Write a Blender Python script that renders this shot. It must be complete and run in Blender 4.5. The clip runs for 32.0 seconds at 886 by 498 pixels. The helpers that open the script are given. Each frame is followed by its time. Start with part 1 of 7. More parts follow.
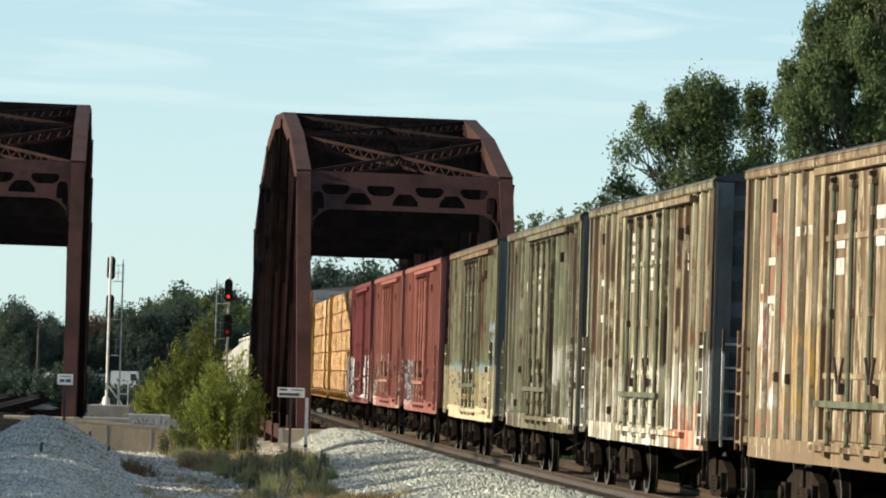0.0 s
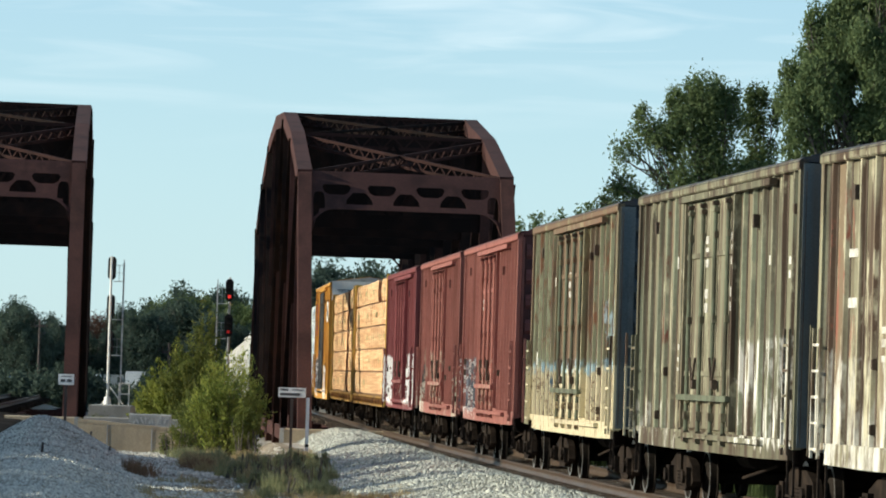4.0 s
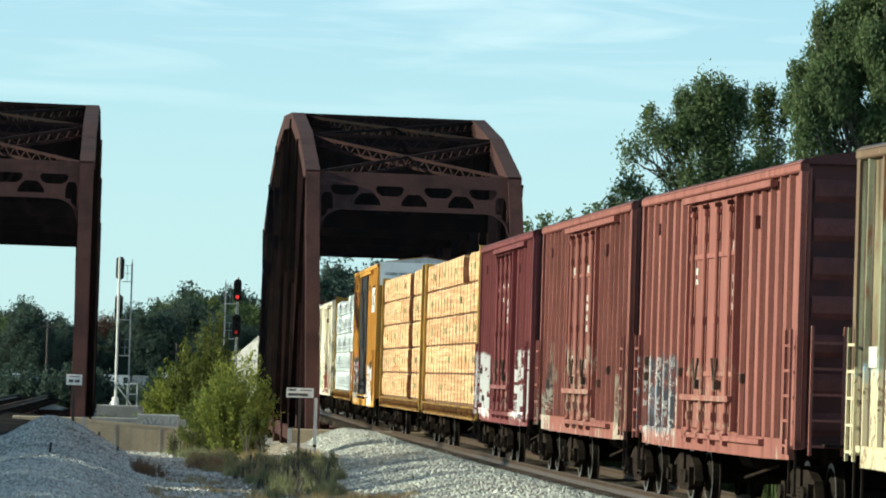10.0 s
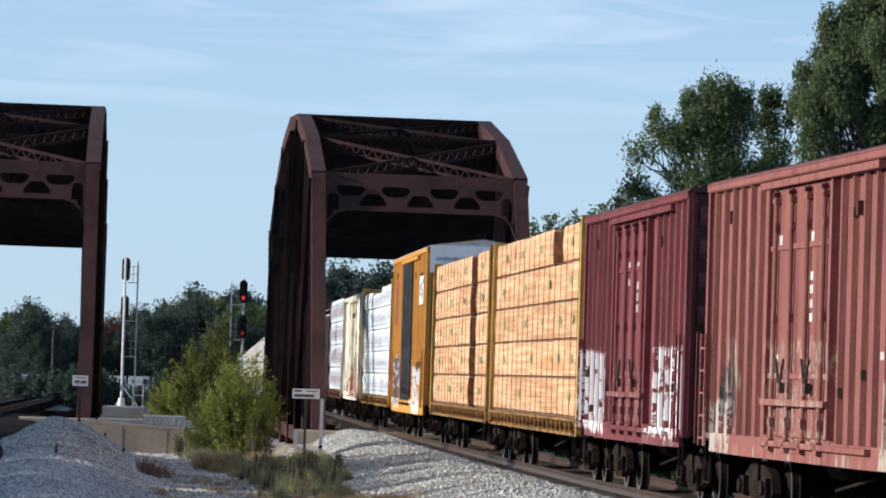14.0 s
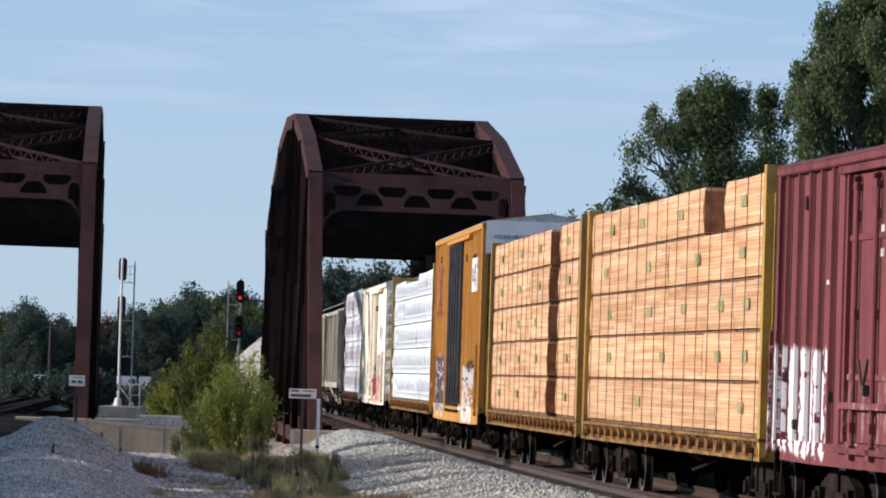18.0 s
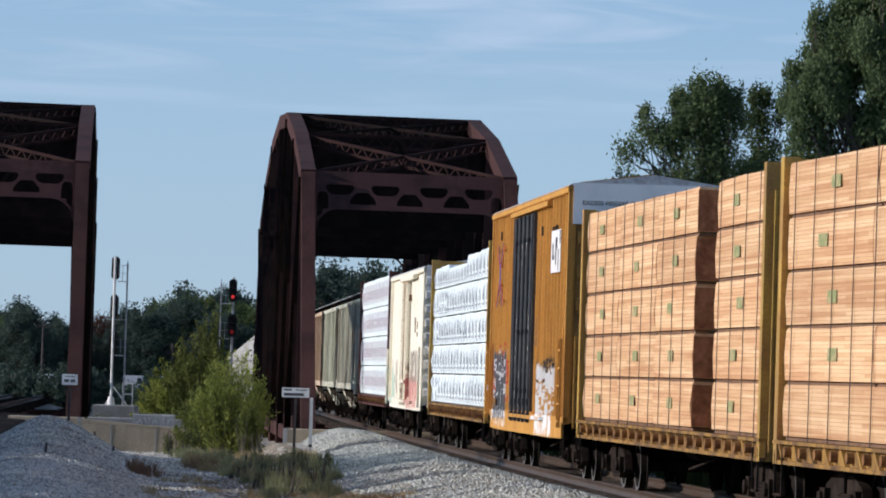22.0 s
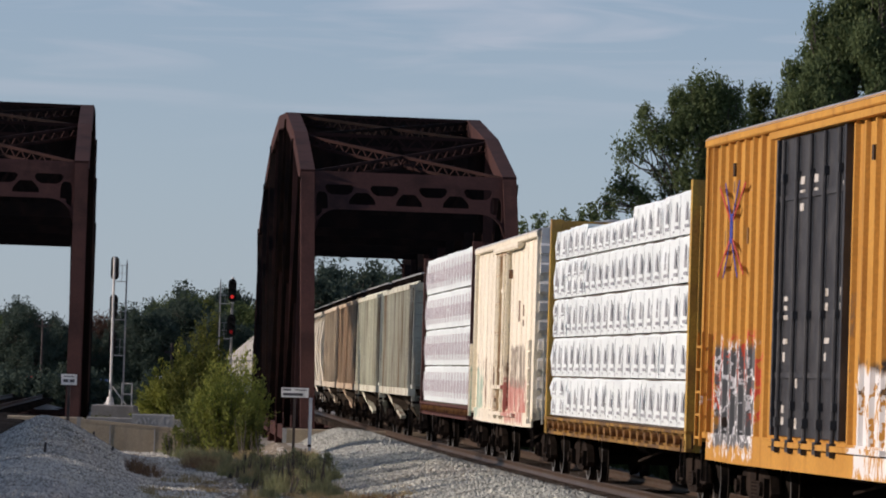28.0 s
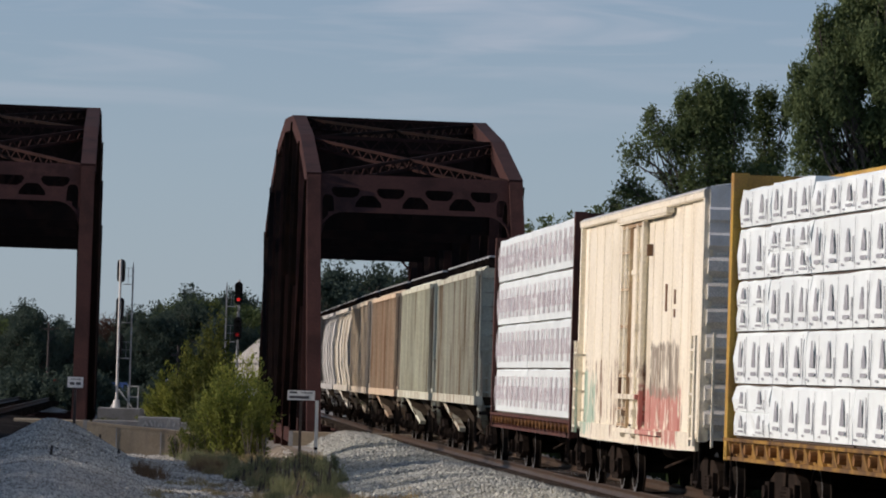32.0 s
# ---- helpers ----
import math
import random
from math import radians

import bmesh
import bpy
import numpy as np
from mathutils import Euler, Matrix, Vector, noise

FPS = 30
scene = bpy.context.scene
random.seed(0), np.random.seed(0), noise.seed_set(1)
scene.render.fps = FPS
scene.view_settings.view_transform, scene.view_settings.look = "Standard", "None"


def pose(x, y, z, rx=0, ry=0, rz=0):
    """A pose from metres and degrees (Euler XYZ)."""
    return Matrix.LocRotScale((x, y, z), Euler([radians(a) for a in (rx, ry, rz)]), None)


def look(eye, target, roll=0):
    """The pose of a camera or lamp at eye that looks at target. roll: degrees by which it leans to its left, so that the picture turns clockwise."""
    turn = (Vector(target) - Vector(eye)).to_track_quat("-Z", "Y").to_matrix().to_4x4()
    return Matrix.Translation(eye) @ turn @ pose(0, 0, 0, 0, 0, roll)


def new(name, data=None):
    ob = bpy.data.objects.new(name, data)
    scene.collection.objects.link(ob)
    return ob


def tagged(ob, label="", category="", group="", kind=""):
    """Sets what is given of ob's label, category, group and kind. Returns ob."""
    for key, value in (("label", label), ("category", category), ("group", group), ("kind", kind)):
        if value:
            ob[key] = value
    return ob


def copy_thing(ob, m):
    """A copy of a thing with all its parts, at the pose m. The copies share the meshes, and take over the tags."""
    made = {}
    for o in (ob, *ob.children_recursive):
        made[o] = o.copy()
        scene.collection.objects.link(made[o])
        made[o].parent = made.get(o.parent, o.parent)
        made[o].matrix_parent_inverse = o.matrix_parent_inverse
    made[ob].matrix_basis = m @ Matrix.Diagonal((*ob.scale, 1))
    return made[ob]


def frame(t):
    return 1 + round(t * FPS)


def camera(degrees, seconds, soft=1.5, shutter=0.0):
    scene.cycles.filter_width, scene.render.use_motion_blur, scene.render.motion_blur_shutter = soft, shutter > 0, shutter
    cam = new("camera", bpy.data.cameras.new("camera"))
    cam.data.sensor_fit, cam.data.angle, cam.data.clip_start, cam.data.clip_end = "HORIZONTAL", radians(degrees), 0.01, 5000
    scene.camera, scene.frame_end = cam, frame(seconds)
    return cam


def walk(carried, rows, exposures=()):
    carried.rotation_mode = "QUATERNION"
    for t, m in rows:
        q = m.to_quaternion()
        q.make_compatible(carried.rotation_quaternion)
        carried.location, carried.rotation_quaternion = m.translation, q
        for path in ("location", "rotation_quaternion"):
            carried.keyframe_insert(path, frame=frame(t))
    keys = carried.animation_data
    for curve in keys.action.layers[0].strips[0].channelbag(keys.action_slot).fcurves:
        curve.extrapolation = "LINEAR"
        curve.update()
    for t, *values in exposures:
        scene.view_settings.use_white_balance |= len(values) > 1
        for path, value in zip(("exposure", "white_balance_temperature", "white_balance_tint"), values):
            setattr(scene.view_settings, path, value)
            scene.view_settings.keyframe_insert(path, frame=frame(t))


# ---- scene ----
# ---- camera: a long lens on a stand, panned a little by hand ----
EYE = Vector((0.0, 0.0, 1.833))
cam = camera(10.54, 32.0, 1.9)


def aim(right, down):
    """The camera's pose with its picture shifted by small angles, in units of 1/8500 radian."""
    yaw, tilt = right / 8500, 0.02622 + down / 8500
    return look(EYE, EYE + Vector((-math.sin(yaw), math.cos(yaw), math.tan(tilt))), 1.743)


PAN = [(0, -12.8, 0), (0.5, -12, 0), (1, -9.2, 0), (2, -9.2, 0), (3, -9.2, 0), (3.5, -11.5, 0), (5.5, -7.4, 0), (6, -6.1, 0),
       (7, -3.1, 0), (8, 0, 0), (9, 0, 0), (10, 3, 0), (10.5, 6.1, 1), (11, 9.2, 1.5), (12, 10.9, 1.5), (13, 12.4, 1.5),
       (14, 13.6, 1.5), (14.5, 13.8, 1.5), (16.5, 9.7, 1.5), (17.5, 10.5, 1.5), (18, 7.8, 1.5), (19, 3.4, 0.6), (20, 2.8, 0.2),
       (21, -0.6, 0), (22, -4.8, 0), (23, -9.0, 0), (24, -10.6, 0.8), (25, -7.9, 0), (25.5, -7.2, -2.6), (27.5, -8.0, 0), (28, -6.1, 0),
       (29, -3.3, 1.2), (30, -1.5, 0), (31, 2.6, 0.2), (31.5, 3.4, 1.5), (32, 5.1, 4.6)]
walk(cam, [(t, aim(a, b)) for t, a, b in PAN],
     [(0, 0.52, 6850, 5), (1, 0.42, 6600, 7), (2.5, 0.38, 6450, 9), (6, 0.5, 6150, -5), (7, 0.46, 6050, -4), (8, 0.42, 5880, 0), (9, 0.48, 6120, -7), (9.5, 0.5, 6150, -7), (11, 0.48, 6300, -1), (12, 0.38, 6150, 3), (14.5, 0.2, 5800, 19), (17.5, 0.07, 5920, 22), (19, 0.03, 5750, 20), (21.5, -0.10, 5600, 16), (23, -0.17, 5850, 22), (25, -0.27, 6150, 25), (28, -0.40, 6450, 24), (32, -0.54, 6350, 22)])

# ---- sky and sun ----
SUN_UP, SUN_AZ = 17.0, 96.0      # degrees over the horizon; degrees from straight ahead round to the left
world = bpy.data.worlds.new("sky")
scene.world = world
world.use_nodes = True
wn, wl = world.node_tree.nodes, world.node_tree.links
sky = wn.new("ShaderNodeTexSky")
sky.sky_type, sky.sun_disc = "NISHITA", False
sky.sun_elevation, sky.sun_rotation = radians(SUN_UP), radians(-SUN_AZ)
sky.air_density, sky.dust_density, sky.ozone_density = 1.0, 0.3, 3.0
dim = wn.new("ShaderNodeVectorMath")
dim.operation = "SCALE"
dim.inputs["Scale"].default_value = 0.08
wl.new(sky.outputs[0], dim.inputs[0])
# a thin high veil of cloud over the whole sky, pale near the horizon, with faint streaks of cirrus
w_at = wn.new("ShaderNodeTexCoord")
w_sep = wn.new("ShaderNodeSeparateXYZ")
wl.new(w_at.outputs["Generated"], w_sep.inputs[0])
veil = wn.new("ShaderNodeValToRGB")
wl.new(w_sep.outputs["Z"], veil.inputs[0])
for i, (at, col) in enumerate(((0.0, (0.55, 0.72, 0.77)), (0.04, (0.50, 0.69, 0.78)), (0.10, (0.38, 0.58, 0.75)), (0.45, (0.16, 0.28, 0.45)), (1.0, (0.10, 0.18, 0.33)))):
    el = veil.color_ramp.elements[i] if i < 2 else veil.color_ramp.elements.new(at)
    el.position, el.color = at, (*col, 1)
both = wn.new("ShaderNodeMix")
both.data_type = "RGBA"
both.inputs[0].default_value = 0.72
wl.new(dim.outputs[0], both.inputs[6])
wl.new(veil.outputs[0], both.inputs[7])
w_map = wn.new("ShaderNodeMapping")
w_map.inputs["Scale"].default_value, w_map.inputs["Rotation"].default_value = (13, 13, 120), (0, radians(-3), 0)
wl.new(w_at.outputs["Generated"], w_map.inputs["Vector"])
cirrus = wn.new("ShaderNodeTexNoise")
cirrus.inputs["Scale"].default_value, cirrus.inputs["Detail"].default_value, cirrus.inputs["Distortion"].default_value = 1.3, 4, 0.6
wl.new(w_map.outputs[0], cirrus.inputs["Vector"])
c_amt = wn.new("ShaderNodeMapRange")
c_amt.inputs["From Min"].default_value, c_amt.inputs["From Max"].default_value, c_amt.inputs["To Max"].default_value = 0.48, 0.78, 0.62
wl.new(cirrus.outputs["Fac"], c_amt.inputs["Value"])
c_up = wn.new("ShaderNodeMapRange")
c_up.inputs["From Min"].default_value, c_up.inputs["From Max"].default_value = 0.045, 0.075
wl.new(w_sep.outputs["Z"], c_up.inputs["Value"])
c_mul = wn.new("ShaderNodeMath")
c_mul.operation = "MULTIPLY"
wl.new(c_amt.outputs[0], c_mul.inputs[0])
wl.new(c_up.outputs[0], c_mul.inputs[1])
whole = wn.new("ShaderNodeMix")
whole.data_type = "RGBA"
wl.new(c_mul.outputs[0], whole.inputs[0])
wl.new(both.outputs[2], whole.inputs[6])
whole.inputs[7].default_value = (0.72, 0.78, 0.82, 1)
wn["Background"].inputs["Strength"].default_value = 1.0
wl.new(whole.outputs[2], wn["Background"].inputs["Color"])

sun = new("sun", bpy.data.lights.new("sun", "SUN"))
sun.data.energy, sun.data.angle, sun.data.color = 5.0, radians(0.6), (1.0, 0.90, 0.74)
to_sun = Vector((-math.sin(radians(SUN_AZ)) * math.cos(radians(SUN_UP)), math.cos(radians(SUN_AZ)) * math.cos(radians(SUN_UP)), math.sin(radians(SUN_UP))))
sun.matrix_world = look(to_sun * 300, (0, 0, 0))


# ---- mesh building ----
class Geo:
    """Collects plain solids into one mesh."""

    def __init__(self):
        self.v, self.f = [], []

    def add(self, verts, faces):
        n = len(self.v)
        self.v.extend(tuple(p) for p in verts)
        self.f.extend(tuple(n + i for i in f) for f in faces)
        return self

    def box(self, x0, x1, y0, y1, z0, z1, c=0.0):
        """A block; c chamfers its four edges along x."""
        if c <= 0:
            return self.add([(x0, y0, z0), (x1, y0, z0), (x1, y1, z0), (x0, y1, z0), (x0, y0, z1), (x1, y0, z1), (x1, y1, z1), (x0, y1, z1)],
                            [(3, 2, 1, 0), (4, 5, 6, 7), (0, 1, 5, 4), (1, 2, 6, 5), (2, 3, 7, 6), (3, 0, 4, 7)])
        return self.prism([(y0 + c, z0), (y1 - c, z0), (y1, z0 + c), (y1, z1 - c), (y1 - c, z1), (y0 + c, z1), (y0, z1 - c), (y0, z0 + c)], x0, x1)

    def prism(self, outline, x0, x1):
        """An outline in y, z drawn along x."""
        n = len(outline)
        return self.add([(x0, y, z) for y, z in outline] + [(x1, y, z) for y, z in outline],
                        [tuple(reversed(range(n))), tuple(range(n, 2 * n))] + [(i, (i + 1) % n, n + (i + 1) % n, n + i) for i in range(n)])

    def plate(self, outline, y0, y1):
        """An outline in x, z drawn along y."""
        n = len(outline)
        return self.add([(x, y0, z) for x, z in outline] + [(x, y1, z) for x, z in outline],
                        [tuple(range(n)), tuple(reversed(range(n, 2 * n)))] + [((i + 1) % n, i, n + i, n + (i + 1) % n) for i in range(n)])

    def beam(self, p, q, w, h, up=(0, 0, 1)):
        """A bar of width w and height h from p to q."""
        p, q, up = Vector(p), Vector(q), Vector(up)
        d = (q - p).normalized()
        s = d.cross(up)
        if s.length < 1e-4:
            s = d.cross(Vector((1, 0, 0)))
        s = s.normalized() * (w / 2)
        u = s.cross(d).normalized() * (h / 2)
        c = [p - s - u, p + s - u, p + s + u, p - s + u, q - s - u, q + s - u, q + s + u, q - s + u]
        return self.add(c, [(0, 1, 2, 3), (7, 6, 5, 4), (4, 5, 1, 0), (5, 6, 2, 1), (6, 7, 3, 2), (7, 4, 0, 3)])

    def rod(self, p, q, r, n=8, r2=None):
        p, q = Vector(p), Vector(q)
        d = (q - p).normalized()
        s = d.orthogonal().normalized()
        u = d.cross(s)
        r2 = r if r2 is None else r2
        ring = [(math.cos(2 * math.pi * i / n), math.sin(2 * math.pi * i / n)) for i in range(n)]
        return self.add([p + (s * a + u * b) * r for a, b in ring] + [q + (s * a + u * b) * r2 for a, b in ring],
                        [tuple(reversed(range(n))), tuple(range(n, 2 * n))] + [(i, (i + 1) % n, n + (i + 1) % n, n + i) for i in range(n)])

    def mesh(self, name, smooth=False):
        me = bpy.data.meshes.new(name)
        me.from_pydata(self.v, [], self.f)
        if smooth:
            me.polygons.foreach_set("use_smooth", [True] * len(me.polygons))
        me.update()
        return me


def part(name, geo, material, parent=None, label="", at=None, smooth=False):
    """Links a Geo, or a mesh, as one mesh object under its thing."""
    me = geo.mesh(name, smooth) if isinstance(geo, Geo) else geo
    if material is not None and not me.materials:
        me.materials.append(material)
    ob = new(name, me)
    if parent is not None:
        ob.parent = parent
    if at is not None:
        ob.matrix_basis = at
    if label:
        ob["label"] = label
    return ob


def thing(name, m, label, category, group="", kind=""):
    """An Empty at a thing's base, which parents its parts."""
    ob = new(name)
    ob.matrix_basis = m
    ob.empty_display_size = 0.2
    return tagged(ob, label, category, group, kind)


# ---- materials ----
def material(name, base, rough=0.7, metal=0.0, second=None, scale=3.0, mix=(0.45, 0.65), grain=0.25, grain_scale=40.0, bump=0.15,
             bump_scale=None, stretch=(1, 1, 1), vary=0.0, streak=None, spec=0.4):
    """A worn surface: a base colour, a second colour in patches, fine grain, bump, a shift from piece to piece and vertical streaks."""
    m = bpy.data.materials.new(name)
    m.use_nodes = True
    n, l = m.node_tree.nodes, m.node_tree.links
    b = n["Principled BSDF"]
    b.inputs["Metallic"].default_value = metal
    b.inputs["Specular IOR Level"].default_value = spec
    tc = n.new("ShaderNodeTexCoord")
    mp = n.new("ShaderNodeMapping")
    mp.inputs["Scale"].default_value = stretch
    l.new(tc.outputs["Object"], mp.inputs["Vector"])
    info = n.new("ShaderNodeObjectInfo")
    shift = n.new("ShaderNodeVectorMath")
    shift.operation = "MULTIPLY_ADD"
    l.new(info.outputs["Random"], shift.inputs[0])
    shift.inputs[1].default_value = (17, 31, 23)
    l.new(mp.outputs[0], shift.inputs[2])
    where = shift.outputs[0]

    def noise_at(sc, detail=4.0, vec=None):
        t = n.new("ShaderNodeTexNoise")
        t.inputs["Scale"].default_value, t.inputs["Detail"].default_value = sc, detail
        l.new(vec or where, t.inputs["Vector"])
        return t.outputs["Fac"]

    def ramp(fac, a, c):
        r = n.new("ShaderNodeMapRange")
        r.inputs["From Min"].default_value, r.inputs["From Max"].default_value = a, c
        l.new(fac, r.inputs["Value"])
        return r.outputs[0]

    def blend(fac, a, c, kind="MIX"):
        x = n.new("ShaderNodeMix")
        x.data_type, x.blend_type = "RGBA", kind
        for sock, val in ((x.inputs[0], fac), (x.inputs[6], a), (x.inputs[7], c)):
            if hasattr(val, "links"):
                l.new(val, sock)
            else:
                sock.default_value = val if isinstance(val, (int, float)) else (*val, 1) if len(val) == 3 else val
        return x.outputs[2]

    col = blend(ramp(noise_at(scale), *mix), base, second if second else tuple(c * 0.75 for c in base))
    if streak:
        colour, sc, lo, hi = streak
        sm = n.new("ShaderNodeMapping")
        sm.inputs["Scale"].default_value = (1, 1, 0.09)
        l.new(where, sm.inputs["Vector"])
        col = blend(ramp(noise_at(sc, 6.0, sm.outputs[0]), lo, hi), col, colour)
    g = ramp(noise_at(grain_scale, 3.0), 0.25, 0.75)
    dark = n.new("ShaderNodeMapRange")
    dark.inputs["To Min"].default_value, dark.inputs["To Max"].default_value = 1 - grain, 1 + grain
    l.new(g, dark.inputs["Value"])
    vm = n.new("ShaderNodeVectorMath")
    vm.operation = "SCALE"
    l.new(col, vm.inputs[0])
    if vary:
        rv = n.new("ShaderNodeMapRange")
        rv.inputs["To Min"].default_value, rv.inputs["To Max"].default_value = 1 - vary, 1 + vary
        l.new(info.outputs["Random"], rv.inputs["Value"])
        mm = n.new("ShaderNodeMath")
        mm.operation = "MULTIPLY"
        l.new(dark.outputs[0], mm.inputs[0])
        l.new(rv.outputs[0], mm.inputs[1])
        l.new(mm.outputs[0], vm.inputs["Scale"])
    else:
        l.new(dark.outputs[0], vm.inputs["Scale"])
    l.new(vm.outputs[0], b.inputs["Base Color"])
    rr = n.new("ShaderNodeMapRange")
    rr.inputs["To Min"].default_value, rr.inputs["To Max"].default_value = max(0.05, rough - 0.12), min(1.0, rough + 0.12)
    l.new(g, rr.inputs["Value"])
    l.new(rr.outputs[0], b.inputs["Roughness"])
    if bump:
        bp = n.new("ShaderNodeBump")
        bp.inputs["Strength"].default_value, bp.inputs["Distance"].default_value = bump, 0.02
        l.new(noise_at(bump_scale or grain_scale * 0.6, 4.0), bp.inputs["Height"])
        l.new(bp.outputs[0], b.inputs["Normal"])
    return m


def glow(name, colour, strength):
    m = bpy.data.materials.new(name)
    m.use_nodes = True
    b = m.node_tree.nodes["Principled BSDF"]
    b.inputs["Base Color"].default_value = (*colour, 1)
    b.inputs["Emission Color"].default_value = (*colour, 1)
    b.inputs["Emission Strength"].default_value = strength
    return m


def leaf_material(name, a, c, rough=0.7):
    """Foliage whose clumps differ, a little translucent."""
    m = bpy.data.materials.new(name)
    m.use_nodes = True
    n, l = m.node_tree.nodes, m.node_tree.links
    b = n["Principled BSDF"]
    b.inputs["Roughness"].default_value = rough
    b.inputs["Specular IOR Level"].default_value = 0.15
    g = n.new("ShaderNodeNewGeometry")
    tc = n.new("ShaderNodeTexCoord")
    ns = n.new("ShaderNodeTexNoise")
    ns.inputs["Scale"].default_value = 0.8
    l.new(tc.outputs["Object"], ns.inputs["Vector"])
    ad = n.new("ShaderNodeMath")
    ad.operation = "MULTIPLY_ADD"
    l.new(g.outputs["Random Per Island"], ad.inputs[0])
    ad.inputs[1].default_value = 0.6
    l.new(ns.outputs["Fac"], ad.inputs[2])
    mr = n.new("ShaderNodeMapRange")
    mr.inputs["From Min"].default_value, mr.inputs["From Max"].default_value = 0.35, 1.1
    l.new(ad.outputs[0], mr.inputs["Value"])
    x = n.new("ShaderNodeMix")
    x.data_type = "RGBA"
    x.inputs[6].default_value, x.inputs[7].default_value = (*a, 1), (*c, 1)
    l.new(mr.outputs[0], x.inputs[0])
    l.new(x.outputs[2], b.inputs["Base Color"])
    tr = n.new("ShaderNodeBsdfTranslucent")
    l.new(x.outputs[2], tr.inputs["Color"])
    ms = n.new("ShaderNodeMixShader")
    ms.inputs[0].default_value = 0.4
    l.new(b.outputs[0], ms.inputs[1])
    l.new(tr.outputs[0], ms.inputs[2])
    l.new(ms.outputs[0], n["Material Output"].inputs["Surface"])
    return m


M_GROUND = material("gravelly_soil", (0.43, 0.405, 0.36), 0.95, second=(0.33, 0.305, 0.26), scale=0.35, grain=0.30, grain_scale=9, bump=0.25, bump_scale=9, spec=0.0)
M_SOIL = material("dusty_brown_soil", (0.30, 0.255, 0.195), 0.95, second=(0.20, 0.165, 0.12), scale=0.6, mix=(0.38, 0.62), grain=0.35, grain_scale=8, bump=0.4, bump_scale=8, spec=0.0)
M_BALLAST = material("limestone_ballast", (0.43, 0.43, 0.385), 0.95, second=(0.30, 0.30, 0.265), scale=0.8, grain=0.45, grain_scale=14, bump=0.9, bump_scale=12, spec=0.0)
# Dirty ballast, darkened further to carry the shade under the train in its colour.
M_DIRTY_SHADED_BALLAST = material("dirty_shade_darkened_ballast", (0.065, 0.054, 0.044), 0.95, second=(0.11, 0.092, 0.075), scale=0.9, grain=0.4, grain_scale=14, bump=0.6, bump_scale=12, spec=0.0)
M_BLACK_BALLAST = material("near_black_ballast", (0.030, 0.027, 0.025), 0.95, second=(0.055, 0.048, 0.042), scale=0.9, grain=0.4, grain_scale=14, bump=0.6, bump_scale=12, spec=0.0)
M_RAIL = material("rail_steel", (0.16, 0.12, 0.09), 0.45, 0.7, second=(0.13, 0.08, 0.055), scale=5)
M_TIE = material("creosoted_timber", (0.105, 0.078, 0.055), 0.9, second=(0.17, 0.13, 0.10), scale=2, stretch=(4, 0.5, 4), vary=0.25)
M_DARK_TIE = material("near_black_timber", (0.030, 0.024, 0.020), 0.95, second=(0.05, 0.04, 0.033), scale=2, vary=0.25, spec=0.0)
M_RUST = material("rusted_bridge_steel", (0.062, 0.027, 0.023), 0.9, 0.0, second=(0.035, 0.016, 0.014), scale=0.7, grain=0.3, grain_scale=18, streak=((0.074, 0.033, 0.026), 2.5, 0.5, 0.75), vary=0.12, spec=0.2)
M_DULL_RUST = material("darker_rusted_steel", (0.036, 0.018, 0.016), 0.95, second=(0.022, 0.012, 0.011), scale=1.0, spec=0.1)
# Near-black copy of the bridge steel: shade inside the trusses, put into the colour.
M_SHADED_STEEL = material("shade_darkened_steel", (0.013, 0.0095, 0.0088), 0.95, second=(0.022, 0.013, 0.011), scale=1.2, vary=0.2, spec=0.05)
M_CONCRETE = material("weathered_concrete", (0.40, 0.325, 0.225), 0.92, second=(0.31, 0.25, 0.17), scale=0.8, streak=((0.20, 0.17, 0.14), 2.0, 0.55, 0.8))
M_GREY_CONCRETE = material("grey_concrete", (0.33, 0.33, 0.32), 0.92, second=(0.24, 0.24, 0.23), scale=1.1)
M_WHITE = material("white_paint", (0.78, 0.78, 0.76), 0.55, second=(0.66, 0.65, 0.62), scale=3, grain=0.08)
M_BLACK = material("black_paint", (0.016, 0.016, 0.018), 0.7, grain=0.2, spec=0.15)
M_GALV = material("galvanised_steel", (0.50, 0.51, 0.52), 0.5, 0.35, scale=6)
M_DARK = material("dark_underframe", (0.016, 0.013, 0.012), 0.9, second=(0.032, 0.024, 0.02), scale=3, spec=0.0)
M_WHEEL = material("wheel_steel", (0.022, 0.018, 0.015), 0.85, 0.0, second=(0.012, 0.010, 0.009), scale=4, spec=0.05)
M_OLD_RAIL = material("rusty_rail_steel", (0.075, 0.05, 0.038), 0.6, 0.4, second=(0.05, 0.032, 0.025), scale=5)

# ---- the line of the main track: s grows towards the camera, 0 lies 120 m off ----
S_FAR, S_NEAR = -48.0, 68.0


def heading(s):
    s = min(max(s, S_FAR), S_NEAR)
    return 0.06471 - 1.599e-5 * s + 4.117e-6 * s * s + 1.698e-7 * s ** 3


def _line():
    table, step = {0: (1.539, 120.0)}, 0.5
    for sign in (1, -1):
        x, y = table[0]
        for i in range(1, 900):
            th = heading(sign * (i - 0.5) * step)
            x, y = x + sign * step * math.sin(th), y - sign * step * math.cos(th)
            table[sign * i] = (x, y)
    return table


LINE = _line()


